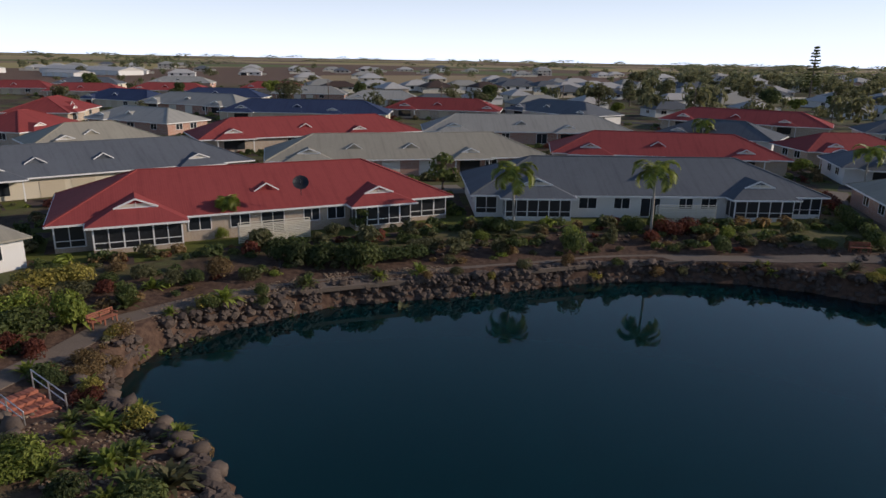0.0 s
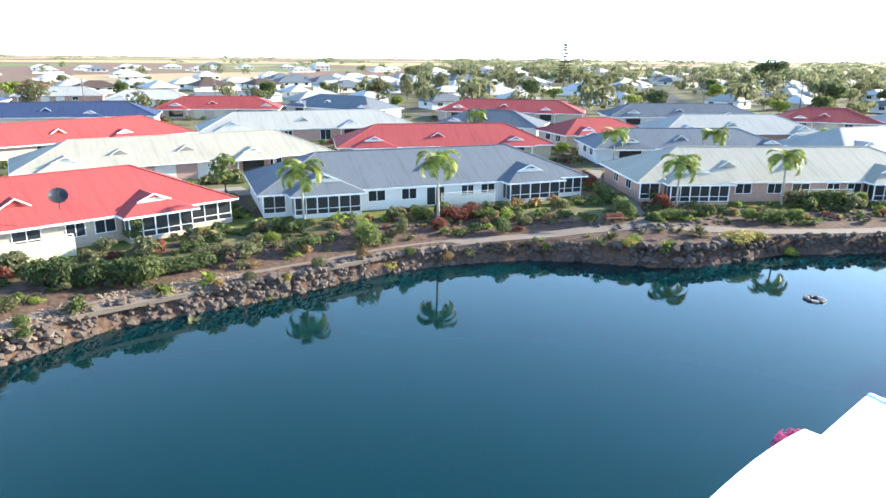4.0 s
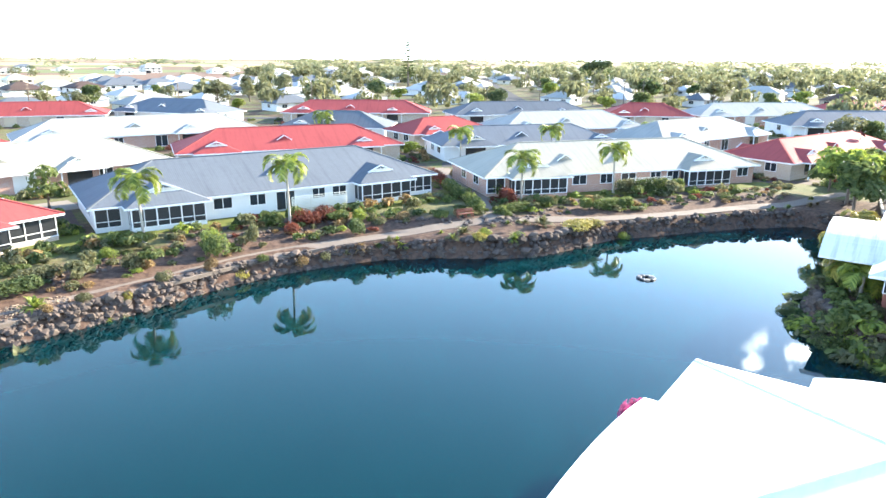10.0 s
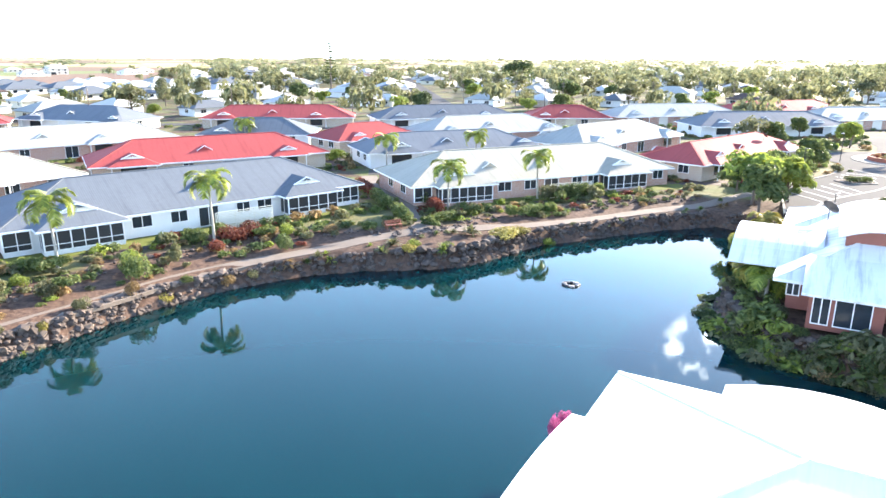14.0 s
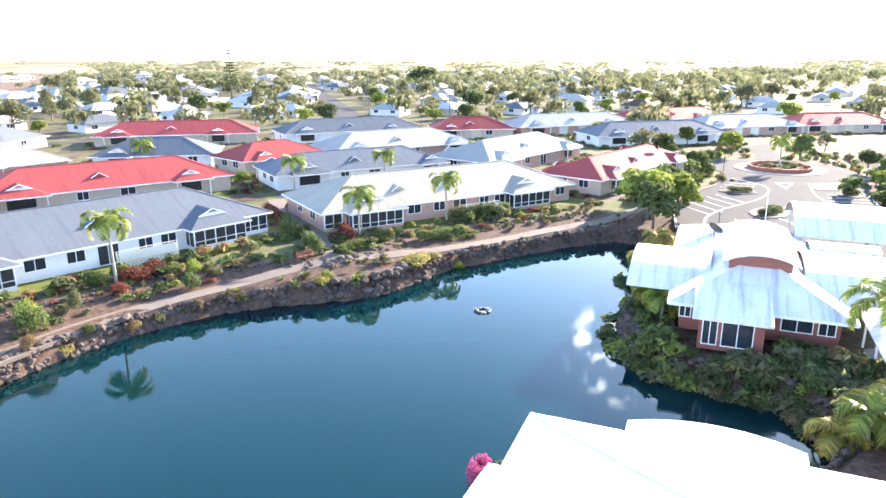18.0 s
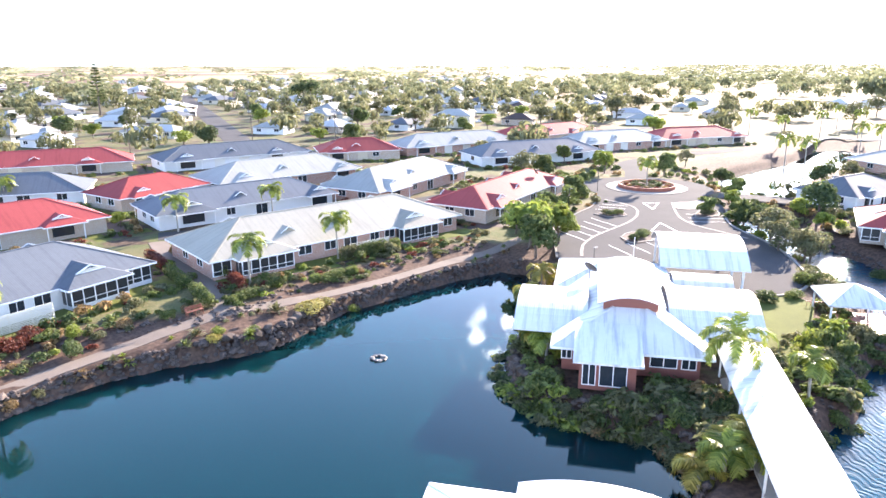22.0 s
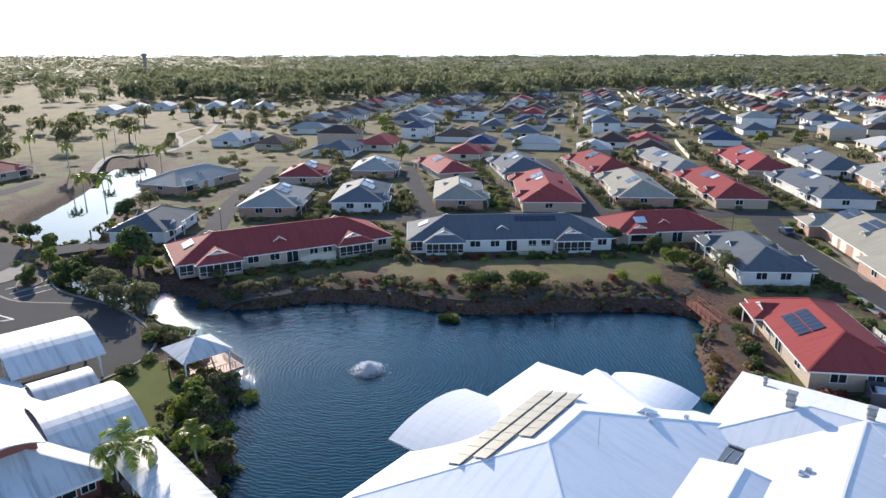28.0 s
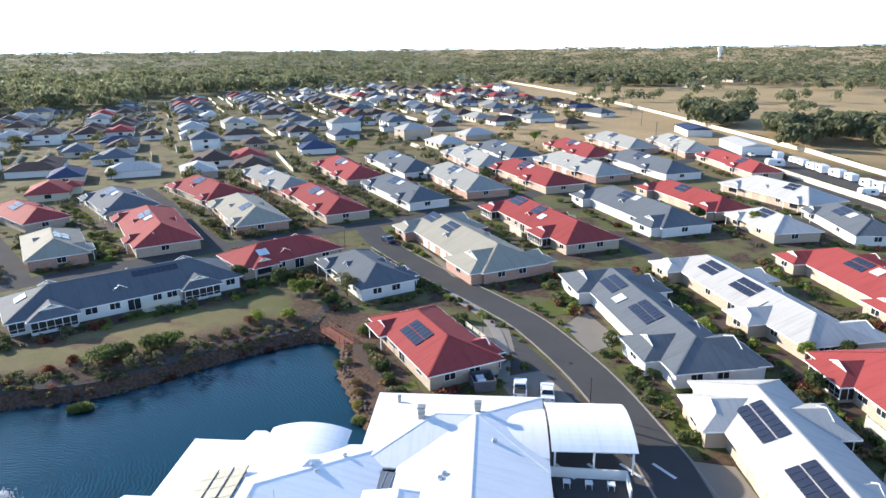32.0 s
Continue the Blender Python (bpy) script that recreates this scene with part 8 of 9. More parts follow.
def bench(x, y, turn):
    ob = thing("bench", pose(x, y, level(x, y) + 0.04, 0, 0, turn), "red-stained timber slat bench beside the path", "bench", "path benches")
    for sx in (-0.85, 0.0, 0.85):
        box_part("leg", ob, (sx, -0.18, 0), (0.08, 0.08, 0.45), M["timber"])
        box_part("leg", ob, (sx, 0.25, 0), (0.08, 0.08, 0.85), M["timber"])
    for k in range(4):
        box_part("seat_slat", ob, (0, -0.2 + 0.13 * k, 0.44), (1.9, 0.1, 0.04), M["timber"], bevel=0.008)
    for k in range(3):
        box_part("back_slat", ob, (0, 0.27, 0.56 + 0.13 * k), (1.9, 0.035, 0.1), M["timber"], bevel=0.008)
    for sx in (-0.9, 0.9):
        box_part("armrest", ob, (sx, 0.03, 0.64), (0.08, 0.5, 0.05), M["timber"])


bench(-25.9, 37.4, 69), bench(31.2, 62.6, 0)

# water jet: fine white streaks thrown out and falling
fz = thing("fountain", pose(73.3, -8.9, WATER), "floating fountain throwing a low white spray on the pond", "fountain")
M["spray"] = island_leaf("water_spray", (0.85, 0.87, 0.9), (0.95, 0.95, 0.95), 0.3, 0.5)
v, f = [], []
for k in range(3000):
    a, sp = RNG.uniform(0, 6.28), RNG.uniform(0.15, 1.0)
    t = RNG.uniform(0.05, 1.0)
    r, z = 2.4 * sp * t * RNG.uniform(0.85, 1.15), 4.6 * t * (1.0 - t) * (1.05 - 0.6 * sp) * RNG.uniform(0.6, 1.15)
    q, s = Vector((r * math.cos(a), r * math.sin(a), max(0.02, z))), RNG.uniform(0.025, 0.07)
    i = len(v)
    v += [q + Vector((s, 0, -s)), q + Vector((-s * 0.6, s, -s)), q + Vector((-s * 0.6, -s, -s)), q + Vector((0, 0, s * 2.2))]
    f += [(i, i + 1, i + 3), (i + 1, i + 2, i + 3), (i + 2, i, i + 3), (i, i + 2, i + 1)]
part("spray", v, f, M["spray"], fz)
# froth where the drops fall back
v, f = [], []
for k in range(1500):
    a, r = RNG.uniform(0, 6.28), abs(RNG.gauss(1.1, 0.75))
    s, h = RNG.uniform(0.03, 0.1), RNG.uniform(0.01, 0.06)
    x, y, i = r * math.cos(a), r * math.sin(a), len(v)
    v += [(x + s, y, 0.0), (x - s * 0.6, y + s, 0.0), (x - s * 0.6, y - s, 0.0), (x, y, h)]
    f += [(i, i + 1, i + 3), (i + 1, i + 2, i + 3), (i + 2, i, i + 3)]
part("froth", v, f, M["spray"], fz, "white froth on the water")
# clump of reeds standing in the pond
v, f = [], []
for k in range(420):
    a, r = RNG.uniform(0, 6.28), 1.0 * math.sqrt(RNG.random())
    x, y, h, i = 1.25 * r * math.cos(a), 0.8 * r * math.sin(a), RNG.uniform(0.6, 1.1) * (1.1 - 0.5 * r), len(v)
    b, lean = RNG.uniform(0, 6.28), RNG.uniform(0.05, 0.35)
    cx, cy = 0.035 * math.cos(b), 0.035 * math.sin(b)
    v += [(x - cx, y - cy, -0.6), (x + cx, y + cy, -0.6), (x + cx + lean * 0.4 * math.cos(a), y + cy + lean * 0.4 * math.sin(a), h * 0.7), (x + lean * math.cos(a), y + lean * math.sin(a), h)]
    f += [(i, i + 1, i + 2), (i, i + 2, i + 3)]
reed_ob = new("reed_clump", mesh_of("reed_clump", v, f, SPIKY_M["green"][0].materials[0]))
reed_ob.matrix_world = pose(86.8, -23.1, WATER, 0, 0, 50) @ Matrix.Diagonal((1.25, 1.25, 1.15, 1))
tagged(reed_ob, "clump of green reeds standing in the pond water", "reeds")
v, f = [], []
tube_data([(0, 0, -0.2), (0, 0, 0.12)], [0.45, 0.4], 12, v, f)
part("float", v, f, M["black"], fz)

# floating light ring on the lake
lily = thing("floating_fountain_head", pose(39.9, 44.0, WATER), "ring of dark floats with pale lamps, jets off", "fountain")
for k in range(9):
    a = k * 2 * math.pi / 9
    v, f = [], []
    tube_data([(0, 0, -0.05), (0, 0, 0.1), (0, 0, 0.16)], [0.26, 0.26, 0.15], 10, v, f)
    q = part("float", v, f, M["concrete"] if k % 3 == 0 else M["black"], lily, at=pose(0.62 * math.cos(a), 0.62 * math.sin(a), 0))

# little timber bridge over the pond's end
br = thing("footbridge", pose(76.1, -59.2, 0.95, 0, 0, math.degrees(math.atan2(1.3, -7.8))), "small red timber footbridge with slatted rails", "footbridge")
for k in range(24):
    box_part("plank", br, (-3.9 + 0.34 * k, 0, 0.0), (0.3, 1.7, 0.06), M["timber"])
for sy in (-0.85, 0.85):
    for k in range(6):
        box_part("post", br, (-3.8 + 1.52 * k, sy, -0.3), (0.1, 0.1, 1.35), M["timber"])
    for z in (0.55, 0.98):
        box_part("rail", br, (0, sy, z), (7.9, 0.06, 0.1), M["timber"])
    box_part("beam", br, (0, sy * 0.9, -0.3), (7.9, 0.14, 0.28), M["timber"])

# brick steps with rails by the lake
st = thing("steps", pose(-24.3, 27.4, 0.9, 0, 0, -24), "wide red brick steps with grey pipe handrails", "steps")
for k in range(5):
    stp = box_part("step", st, (0.3 + 0.62 * k, 0, -0.4), (0.6, 1.9, 1.0 - 0.13 * k), M["brick_red"], bevel=0.02)
    for j in range(8):
        child("brick", box_mesh("brick", 0.5, 0.21, 0.02, M["brick_red"], 0.008), stp, "", pose(0, -0.83 + 0.237 * j, 1.0 - 0.13 * k))
for sy in (-1.0, 1.0):
    for k in range(3):
        box_part("rail_post", st, (0.1 + 1.4 * k, sy, -0.3), (0.06, 0.06, 1.85 - 0.28 * k), M["alu"])
    for dz in (0.0, -0.42):
        v, f = [], []
        tube_data([(0.05, sy, 1.55 + dz), (1.5, sy, 1.27 + dz), (2.95, sy, 0.98 + dz)], [0.03, 0.03, 0.03], 6, v, f)
        part("handrail", v, f, M["alu"], st, smooth=True)
# large rounded boulders at the water
ROUND_ROCKS = []
for me in ROCKS[:5]:
    me = me.copy()
    me.polygons.foreach_set("use_smooth", [True] * len(me.polygons))
    me.materials.clear()
    me.materials.append(M["rock_pale"])
    ROUND_ROCKS.append(me)
for x, y, sc in ((-16.3, 26.9, 1.3), (-14.7, 25.6, 1.35), (-13.5, 24.9, 1.3), (-12.4, 24.0, 1.35), (-11.3, 23.2, 1.35), (-10.6, 22.2, 1.3), (-17.6, 27.6, 1.2), (-18.9, 28.3, 1.2), (-15.4, 26.5, 1.1), (-13.0, 25.6, 1.0), (-20.2, 28.9, 1.1), (-9.9, 21.3, 1.3), (-12.0, 22.9, 1.1), (-14.1, 24.3, 1.0), (-15.8, 25.8, 1.0), (-22.2, 24.6, 1.3), (-23.2, 25.2, 1.2), (-21.6, 23.8, 1.1), (-22.6, 30.0, 1.0), (-21.9, 29.2, 0.9)):
    ob = new("boulder", RNG.choice(ROUND_ROCKS))
    ob.matrix_world = pose(x, y, level(x, y) + 0.2, RNG.uniform(-20, 20), RNG.uniform(-20, 20), RNG.uniform(0, 360)) @ Matrix.Diagonal((sc * 1.05, sc * 0.85, sc * 0.75, 1))
    tagged(ob, "large rounded brown boulder at the water's edge", "boulder", "shore boulders")
def car(x, y, turn, paint, label, ute=False):
    ob = thing("car", pose(x, y, G + 0.06, 0, 0, turn), label, "car", "parked cars")
    prof = [(-2.2, 0.35), (-2.25, 0.75), (-2.1, 0.95), (-1.0, 1.0), (-0.35, 1.45), (0.9, 1.48), (1.5, 1.0 if not ute else 1.02), (2.2, 0.95), (2.25, 0.4)]
    if ute:
        prof = [(-2.3, 0.4), (-2.35, 0.85), (-2.1, 1.0), (-1.1, 1.05), (-0.5, 1.6), (0.6, 1.62), (0.75, 1.05), (2.4, 1.05), (2.45, 0.45)]
    v, f = [], []
    n = len(prof)
    for w in (-0.88, 0.88):
        for px, pz in prof:
            v.append((px, w * (0.82 if pz > 1.2 else 1), pz))
    f = [tuple(range(n - 1, -1, -1)), tuple(range(n, 2 * n))] + [(i, (i + 1) % n, n + (i + 1) % n, n + i) for i in range(n)]
    part("body", v, f, M[paint], ob)
    part("windscreen", [(-0.98, -0.76, 1.05), (-0.98, 0.76, 1.05), (-0.46, 0.68, 1.46), (-0.46, -0.68, 1.46), (-0.9, 0, 1.0)], [(0, 1, 2, 3)], M["glass"], ob, at=pose(-0.03, 0, 0.03))
    for sy in (-1, 1):
        part("side_window", [(-0.75, 0.83 * sy, 1.05), (0.85, 0.83 * sy, 1.05), (0.75, 0.75 * sy, 1.4), (-0.35, 0.75 * sy, 1.4)], [(0, 1, 2, 3) if sy < 0 else (3, 2, 1, 0)], M["glass"], ob, at=pose(0, 0.02 * sy, 0.0))
    rx = (0.62, 0.8) if ute else (0.95, 1.45)
    part("rear_window", [(rx[1], -0.74, 1.08), (rx[1], 0.74, 1.08), (rx[0], 0.66, 1.44), (rx[0], -0.66, 1.44)], [(3, 2, 1, 0)], M["glass"], ob, at=pose(0.03, 0, 0.03))
    if ute:
        part("tray", [(0.85, -0.74, 1.08), (2.35, -0.74, 1.08), (2.35, 0.74, 1.08), (0.85, 0.74, 1.08)], [(0, 1, 2, 3)], M["rubber"], ob, "dark open tray")
    for sy in (-0.55, 0.55):
        child("headlight", box_mesh("headlight", 0.06, 0.32, 0.14, M["alu"], 0.015), ob, "", pose(-2.24, sy, 0.68))
        child("tail_light", box_mesh("tail_light", 0.06, 0.26, 0.16, M["brick_red"], 0.015), ob, "", pose(2.24 if not ute else 2.44, sy, 0.7))
    for px in (-1.4, 1.4):
        for sy in (-0.8, 0.8):
            v, f = [], []
            tube_data([(0, -0.11, 0), (0, 0.11, 0)], [0.33, 0.33], 12, v, f)
            wh = part("tyre", v, f, M["rubber"], ob, at=pose(px, sy, 0.33))
            v, f = [], []
            tube_data([(0, -0.125, 0), (0, 0.125, 0)], [0.19, 0.19], 8, v, f)
            part("rim", v, f, M["alu"], wh)


car(42.1, -62.9, 125, "car_white", "white utility parked with a dark tray", True)
car(38.7, -64.3, 125, "car_white", "white sedan parked beside the clubhouse")
car(215, 190, 10, "car_dark", "dark blue sedan parked in the street")
car(232, 186, 10, "car_white", "white sedan parked in the street")
car(205, 318, 60, "car_white", "white sedan parked in the street"), car(198, 300, 60, "car_dark", "dark sedan parked in the street")
car(108, -101, 160, "car_dark", "dark blue sedan parked at the kerb")


def caravan(x, y, turn, size=1.0):
    ob = thing("caravan", pose(x, y, G, 0, 0, turn) @ Matrix.Diagonal((size, size, size, 1)), "white caravan parked in a storage row", "caravan", "stored caravans")
    prof = [(-2.7, 0.5), (-2.9, 1.2), (-2.5, 2.6), (2.4, 2.7), (2.8, 2.2), (2.8, 0.5)]
    n = len(prof)
    v = [(px, w, pz) for w in (-1.15, 1.15) for px, pz in prof]
    part("body", v, [tuple(range(n - 1, -1, -1)), tuple(range(n, 2 * n))] + [(i, (i + 1) % n, n + (i + 1) % n, n + i) for i in range(n)], M["car_white"], ob)
    for sy in (-1.17, 1.17):
        box_part("window", ob, (-0.8, sy, 1.4), (1.2, 0.04, 0.6), M["glass"])
        v, f = [], []
        tube_data([(0, -0.12, 0), (0, 0.12, 0)], [0.35, 0.35], 10, v, f)
        part("wheel", v, f, M["rubber"], ob, at=pose(0.2, sy * 0.9, 0.35))


# two loose rows in the storage yard, with the gaps where bays stand empty
for x, y, turn in ((92.3, -297.3, 118), (87.8, -294.8, 128), (75.2, -282.0, 122), (67.2, -275.6, 135), (63.3, -271.4, 128), (58.1, -264.5, 130), (54.0, -260.0, 124), (47.8, -254.1, 135), (43.0, -250.5, 130),
                   (36.3, -241.5, 128), (31.9, -237.1, 126), (27.6, -232.6, 132), (23.5, -228.6, 128), (70.5, -262.6, 42), (33.5, -227.5, 44)):
    caravan(x, y, turn, RNG.uniform(0.9, 1.15))
car(85.5, -282.3, 130, "car_white", "white van-sized car parked among the stored caravans")
strip("road", [(104, -306), (72, -271), (44, -240), (12, -212)], 24, M["asphalt"], 0.02, "dark asphalt yard for stored caravans", "yard", follow=False)

# patio by the clubhouse canopy
pw = thing("patio_wall", pose(27.0, -47.6, G, 0, 0, math.degrees(math.atan2(-0.58, -0.81))), "low white wall round the clubhouse patio", "wall")
box_part("wall_panel", pw, (4.0, 3.2, 0), (8.0, 0.18, 1.2), M["white_paint"])
box_part("wall_panel", pw, (8.0, 1.6, 0), (0.18, 3.2, 1.2), M["white_paint"])
for k in range(3):
    tb = thing("patio_table", pw.matrix_world @ pose(1.6 + 2.3 * k, 1.5, 0), "small white outdoor table on the patio", "table", "patio tables")
    box_part("tabletop", tb, (0, 0, 0.7), (0.8, 0.8, 0.04), M["white_paint"])
    for sx in (-0.32, 0.32):
        for sy in (-0.32, 0.32):
            box_part("leg", tb, (sx, sy, 0), (0.05, 0.05, 0.7), M["white_paint"])

be = thing("bin_enclosure", pose(47.0, -60.9, G, 0, 0, -36), "dark slatted timber bin enclosure beside the footpath", "fence")
for x, y, sx, sy in ((0, -1.5, 3.2, 0.08), (0, 1.5, 3.2, 0.08), (-1.6, 0, 0.08, 3.0), (1.6, 0, 0.08, 3.0)):
    pn = box_part("fence_panel", be, (x, y, 0), (sx, sy, 1.5), M["grey_timber"])
    child("top_rail", box_mesh("top_rail", sx + 0.1, sy + 0.06, 0.08, M["grey_timber"]), pn, "", pose(0, 0, 1.5))
for k in range(2):
    wb = thing("wheelie_bin", be.matrix_world @ pose(-0.6 + 1.2 * k, 0.2, 0), "pale plastic rubbish bin with a hinged lid", "bin", "rubbish bins")
    box_part("body", wb, (0, 0, 0), (0.9, 1.1, 1.15), M["car_white"], bevel=0.05)
    box_part("lid", wb, (0, 0, 1.16), (0.96, 1.16, 0.1), M["car_white"], bevel=0.03)

# long pale boundary wall
WALL_HEDGE = []
bw = thing("boundary_wall", pose(0, 0, 0), "long pale rendered wall along the dry paddock", "wall")
for pts in ([(18, -202), (28, -215.5), (46.4, -232.5), (66.5, -251.4), (86.2, -270)], [(8, -238), (43.1, -274.8), (69.3, -304.7), (109.7, -342.4), (141, -372), (177.6, -408.5), (232, -458), (338, -548), (416, -605), (520, -680)]):
    for a, b in zip(pts, pts[1:]):
        L = math.dist(a, b)
        n = max(1, int(L / 9))
        for k in range(n):
            x, y = a[0] + (b[0] - a[0]) * (k + 0.5) / n, a[1] + (b[1] - a[1]) * (k + 0.5) / n
            box_part("panel", bw, (x, y, G), (round(L / n, 1), 0.2, 1.8), M["cream"], math.degrees(math.atan2(b[1] - a[1], b[0] - a[0])))
        for k in range(int(L / 3.4)):
            t, off = k * 3.4 / L, 2.0
            WALL_HEDGE.append((a[0] + (b[0] - a[0]) * t + off * (b[1] - a[1]) / L, a[1] + (b[1] - a[1]) * t - off * (b[0] - a[0]) / L, RNG.uniform(1.3, 2.1), RNG.uniform(1.4, 2.0)))
stamp("wall_hedge", WALL_HEDGE, M["leaf_olive"], "row of clipped bushes along the boundary wall", 41, quads=90)


def lamp_post(x, y, turn, h=5.0):
    ob = thing("street_lamp", pose(x, y, G, 0, 0, turn), "slim dark street lamp post beside the road", "street lamp", "street lamps")
    v, f = [], []
    tube_data([(0, 0, 0), (0, 0, h * 0.6), (0, 0, h)], [0.07, 0.055, 0.045], 8, v, f)
    part("pole", v, f, M["black"], ob)
    box_part("lamp_head", ob, (0.25, 0, h), (0.75, 0.24, 0.1), M["black"], bevel=0.03)


for x, y, t in ((32.5, -64.6, 120), (56.0, -72.2, 120), (112, -91, 150), (146.5, -30, 180), (141, -60, 180), (128, -130, 190), (140, 12, 180), (121, 66, 90), (96, 57.5, 270), (65.5, 35.5, 0)):
    lamp_post(x, y, t)


def power_pole(x, y, turn, h=9.5):
    ob = thing("power_pole", pose(x, y, G, 0, 0, turn), "weathered timber power pole with cross-arms", "power pole", "power poles")
    v, f = [], []
    tube_data([(0, 0, -0.2), (0, 0, h)], [0.16, 0.11], 7, v, f)
    part("pole", v, f, M["trunk"], ob)
    for z in (h - 0.5, h - 1.5):
        box_part("cross_arm", ob, (0, 0, z), (2.2, 0.12, 0.14), M["trunk"])


for k in range(11):
    t = k / 10
    power_pole(140 + 130 * t, 172 + 330 * t, -20)
for k in range(9):
    power_pole(-60 + 36 * k, 210 - 4 * k if k < 4 else 196 - 7 * (k - 4), 80)
for k in range(7):
    power_pole(300 - 33 * k, -560 + 52 * k, 50, 9)


def dish(parent_at, label="dark mesh satellite dish on a roof"):
    ob = thing("satellite_dish", parent_at, label, "satellite dish")
    v, f = [], []
    rings, seg = 4, 12
    v.append((0, 0, 0))
    for r in range(1, rings + 1):
        for s in range(seg):
            a = 2 * math.pi * s / seg
            rr = 0.75 * r / rings
            v.append((rr * math.cos(a), rr * math.sin(a), 0.35 * rr * rr))
    for s in range(seg):
        f.append((0, 1 + s, 1 + (s + 1) % seg))
        for r in range(rings - 1):
            a, b = 1 + r * seg + s, 1 + r * seg + (s + 1) % seg
            f.append((a, a + seg, b + seg, b))
    part("reflector", v, f, M["black"], ob, at=pose(0, 0, 0.9, 50, 0, 20))
    v, f = [], []
    tube_data([(0, 0, -0.2), (0, 0, 0.95)], [0.04, 0.04], 6, v, f)
    part("mast", v, f, M["black"], ob)
    v, f = [], []
    tube_data([(0, 0, 0.0), (0, 0.0, 0.7)], [0.02, 0.02], 5, v, f)
    part("feed_arm", v, f, M["alu"], ob, at=pose(0, 0, 0.9, 50, 0, 20))


dish(pose(-19.9, 59.6, G + 4.0, 0, 0, 0)), dish(pose(57.5, 31.5, G + 4.4, 0, 0, 60)), dish(pose(108, 72.5, G + 3.9, 0, 0, 30))

# tall conifer over the suburb
pine = thing("norfolk_pine", pose(140, 355, G), "tall dark conifer with tiered sparse branches", "conifer")
v, f = [], []
tube_data([(0, 0, 0), (0, 0, 12), (0, 0, 25)], [0.5, 0.35, 0.08], 8, v, f)
part("trunk", v, f, M["trunk"], pine)
v, f = [], []
for k in range(13):
    z = 6 + 19.5 * k / 13 + RNG.uniform(-0.4, 0.4)
    for j in range(6):
        a = j * 1.047 + k * 0.55 + RNG.uniform(-0.3, 0.3)
        rr = 4.6 * (1 - k / 15.5) * RNG.uniform(0.65, 1.1)
        tube_data([(0, 0, z), (math.cos(a) * rr, math.sin(a) * rr, z + 0.5)], [0.07, 0.03], 4, v, f)
        for q in range(12):
            t = RNG.uniform(0.45, 1.05)
            c = Vector((math.cos(a) * rr * t, math.sin(a) * rr * t, z + 0.5 * t)) + Vector((RNG.uniform(-0.4, 0.4), RNG.uniform(-0.4, 0.4), RNG.uniform(-0.1, 0.5)))
            sz = RNG.uniform(0.2, 0.42)
            i = len(v)
            v += [c + Vector((sz, 0, 0.15)), c + Vector((0, sz, -0.15)), c + Vector((-sz, 0, 0.2)), c + Vector((0, -sz, 0.35))]
            f.append((i, i + 1, i + 2, i + 3))
part("crown", v, f, M["leaf_dark"], pine)


def shed(x, y, turn, L, D, h, roof, wall, label):
    ob = thing("shed", pose(x, y, G, 0, 0, turn), label, "shed", "sheds")
    v, f = [], []
    box_data(-L / 2, -D / 2, 0, L / 2, D / 2, h, v, f)
    part("wall", v, f, M[wall], ob, uv=True)
    w, d, r = L / 2 + 0.3, D / 2 + 0.3, D * 0.11
    part("roof", [(-w, -d, h), (w, -d, h), (w, d, h), (-w, d, h), (-w, 0, h + r), (w, 0, h + r)], [(0, 1, 5, 4), (2, 3, 4, 5), (1, 2, 5), (3, 0, 4), (0, 3, 2, 1)], M["roof_" + roof], ob, uv=True)
    for k in range(4):
        box_part("roller_door", ob, (-L * 0.36 + L * 0.24 * k, -D / 2 - 0.02, 0), (3.2, 0.06, min(3.0, h - 0.3)), M["garage_white"])


shed(-330, 500, -20, 90, 22, 3.4, "white", "white_wall", "long white industrial shed"), shed(-420, 480, -20, 70, 22, 3.6, "pale", "white_wall", "long green-grey industrial shed"), shed(-300, 430, -30, 44, 14, 3.0, "white", "white_wall", "long low white shed")
shed(93, -296, -50, 26, 12, 3.4, "white", "white_wall", "white storage shed with roller doors"), shed(132, -336, -50, 22, 12, 3.2, "navy", "white_wall", "storage shed with a dark blue roof")
hut(-41.9, 45.6, 150, 8, 6, "beige", "white_wall", "corner of a cream-roofed house with slatted screen", group="")
for k in range(7):
    hut(*polar(78.5 + 1.9 * k, 470 + 9 * (k % 3)), -4 + 5 * (k % 2), 26, 12, "white", "white_wall", "long low white-roofed unit beyond the dry grass", group="far units")
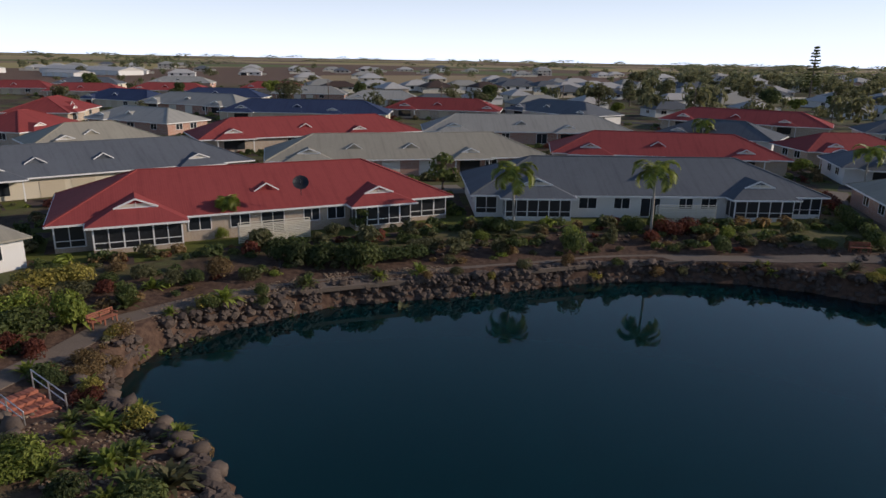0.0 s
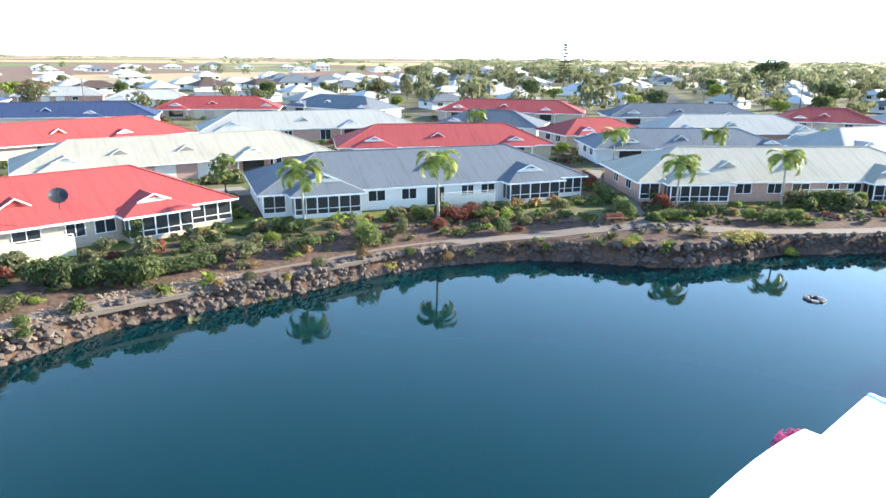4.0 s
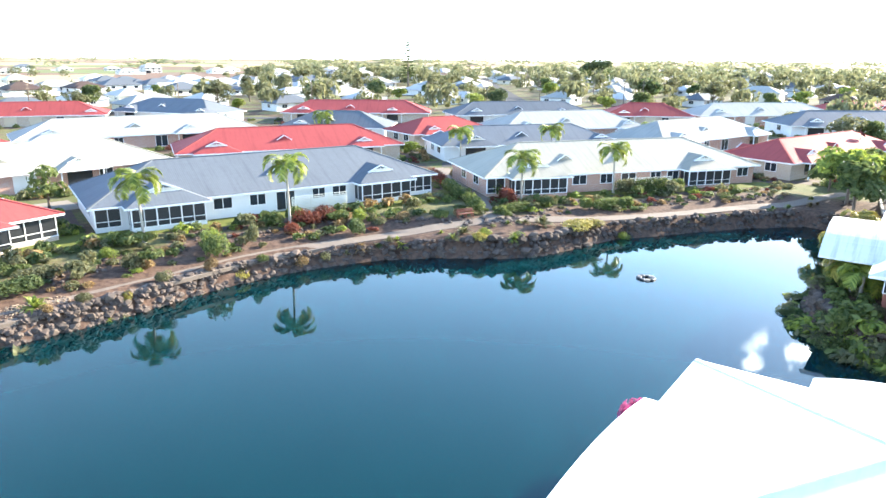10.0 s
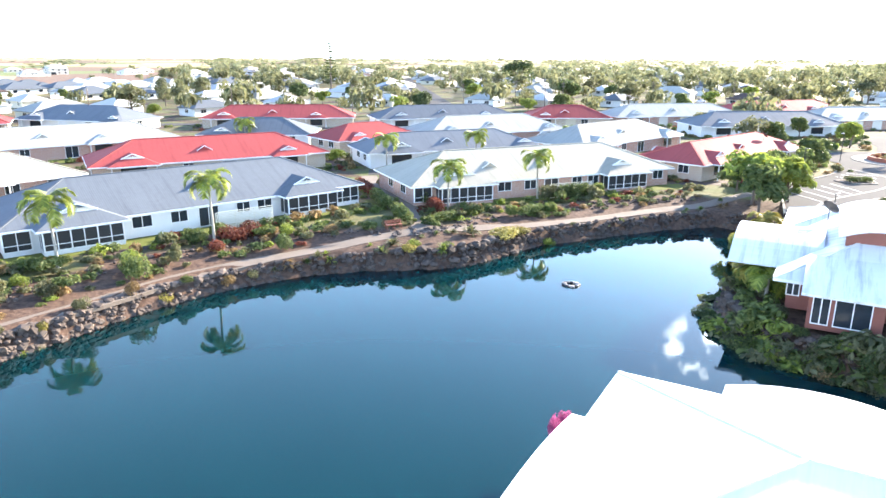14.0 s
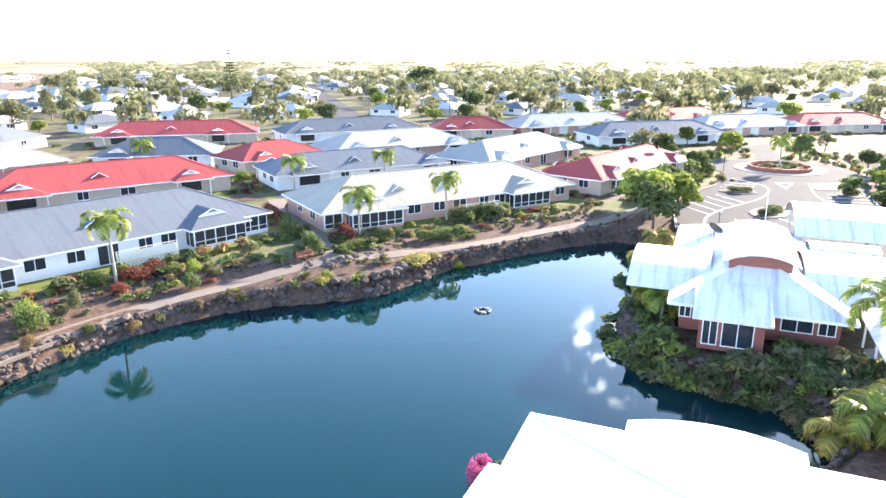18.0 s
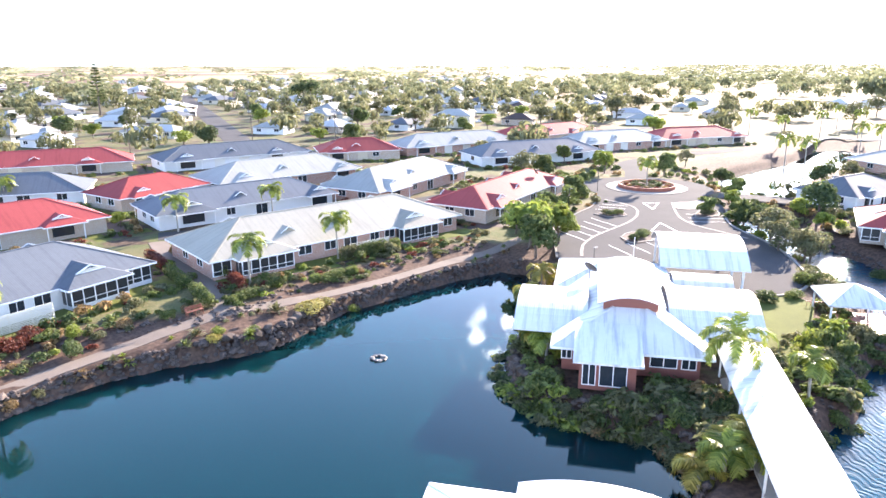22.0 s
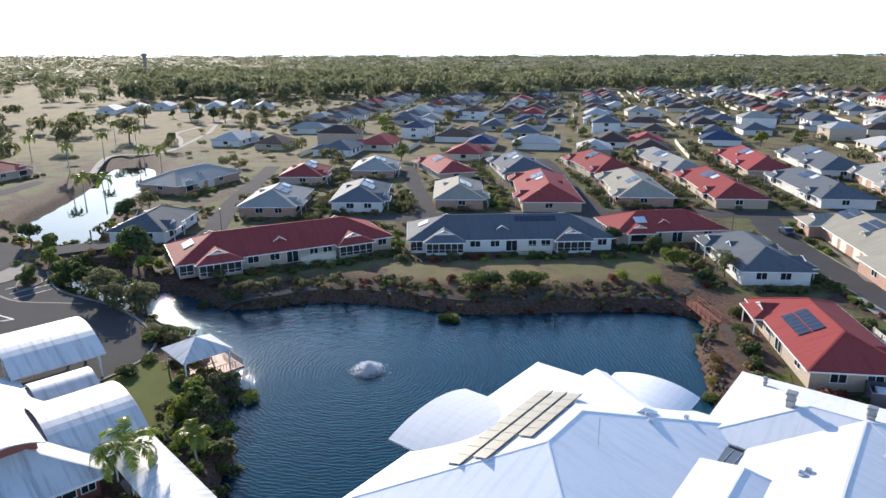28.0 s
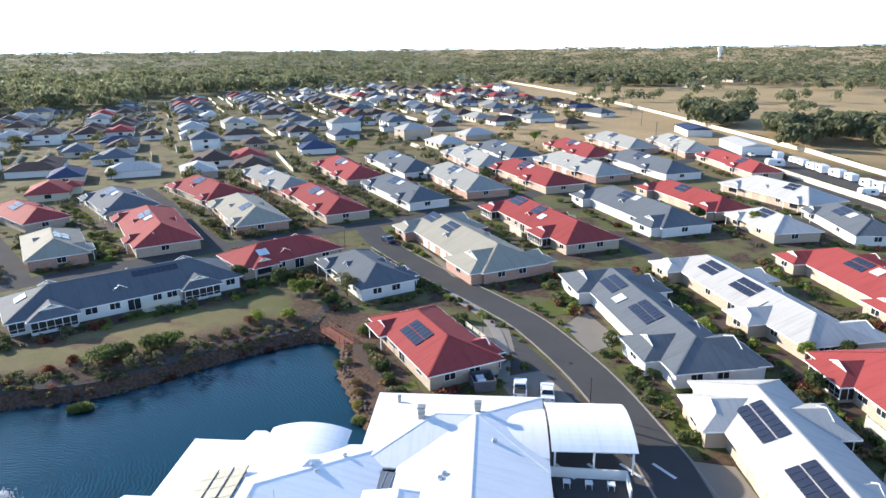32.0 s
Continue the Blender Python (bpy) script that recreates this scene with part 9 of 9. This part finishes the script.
# silo on the skyline
silo = thing("silo", pose(*polar(81.4, 1500), 0), "tall grey concrete silo on the hazy skyline", "silo")
v, f = [], []
tube_data([(0, 0, 0), (0, 0, 32)], [3.6, 3.6], 14, v, f)
part("shaft", v, f, M["concrete"], silo)
v, f = [], []
box_data(-4.5, -4.5, 30, 4.5, 4.5, 36, v, f)
part("head_house", v, f, M["concrete"], silo)
# water tower on the skyline
wt = thing("water_tower", pose(662, -1775, 0), "white concrete water tower above far trees", "tower")
v, f = [], []
tube_data([(0, 0, 0), (0, 0, 22), (0, 0, 24), (0, 0, 33)], [4, 4, 7, 7], 16, v, f)
part("tank", v, f, M["white_wall"], wt)
# picket rail round the roundabout bed and low red flowers
for k in range(14):
    a = 2 * math.pi * k / 14
    shrub(RC[0] + 4.4 * math.cos(a), RC[1] + 4.4 * math.sin(a), "red" if k % 2 else "dry", 0.8, 0.6, G + 0.55)
for k in range(8):
    a = 2 * math.pi * k / 8
    shrub(RC[0] + 2.6 * math.cos(a), RC[1] + 2.6 * math.sin(a), "olive" if k % 2 else "dark", 1.2, 0.8, G + 0.55)
for x, y, kind, w in ((102, 53, "dark", 1.3), (104, 52.4, "green", 1.2), (102.8, 54.2, "olive", 1.1), (89.4, 42.4, "dark", 1.3), (91.6, 42.2, "dark", 1.3), (93.6, 42.8, "green", 1.2), (112.6, 40.6, "olive", 1.3), (115, 41, "green", 1.3)):
    shrub(x, y, kind, w, w * 0.75, G + 0.16)

# strap plants and low bushes between the stones at the water's edge
edge = random.Random(91)
for i in range(0, len(LAKE_1), 2):
    a, b = Vector(LAKE_1[i]), Vector(LAKE_1[(i + 1) % len(LAKE_1)])
    if a.y < 24 or a.x > 34:
        continue
    d = (b - a).normalized()
    out = Vector((d.y, -d.x))
    if shore_at(a.x + out.x * 0.3, a.y + out.y * 0.3) < 0:
        out = -out
    for _ in range(2 if a.x < -6 else 1):
        p = a + d * edge.uniform(0, 1.6) + out * edge.uniform(1.75, 2.5 if a.x > -6 else 3.2)
        if edge.random() < 0.55:
            tuft(p.x, p.y, edge.choice(("green", "lime", "lime", "dry", "grey")), edge.uniform(1.0, 1.5))
        else:
            shrub(p.x, p.y, edge.choice(("olive", "dry", "green", "yellow")), edge.uniform(0.6, 1.0), edge.uniform(0.7, 1.1))
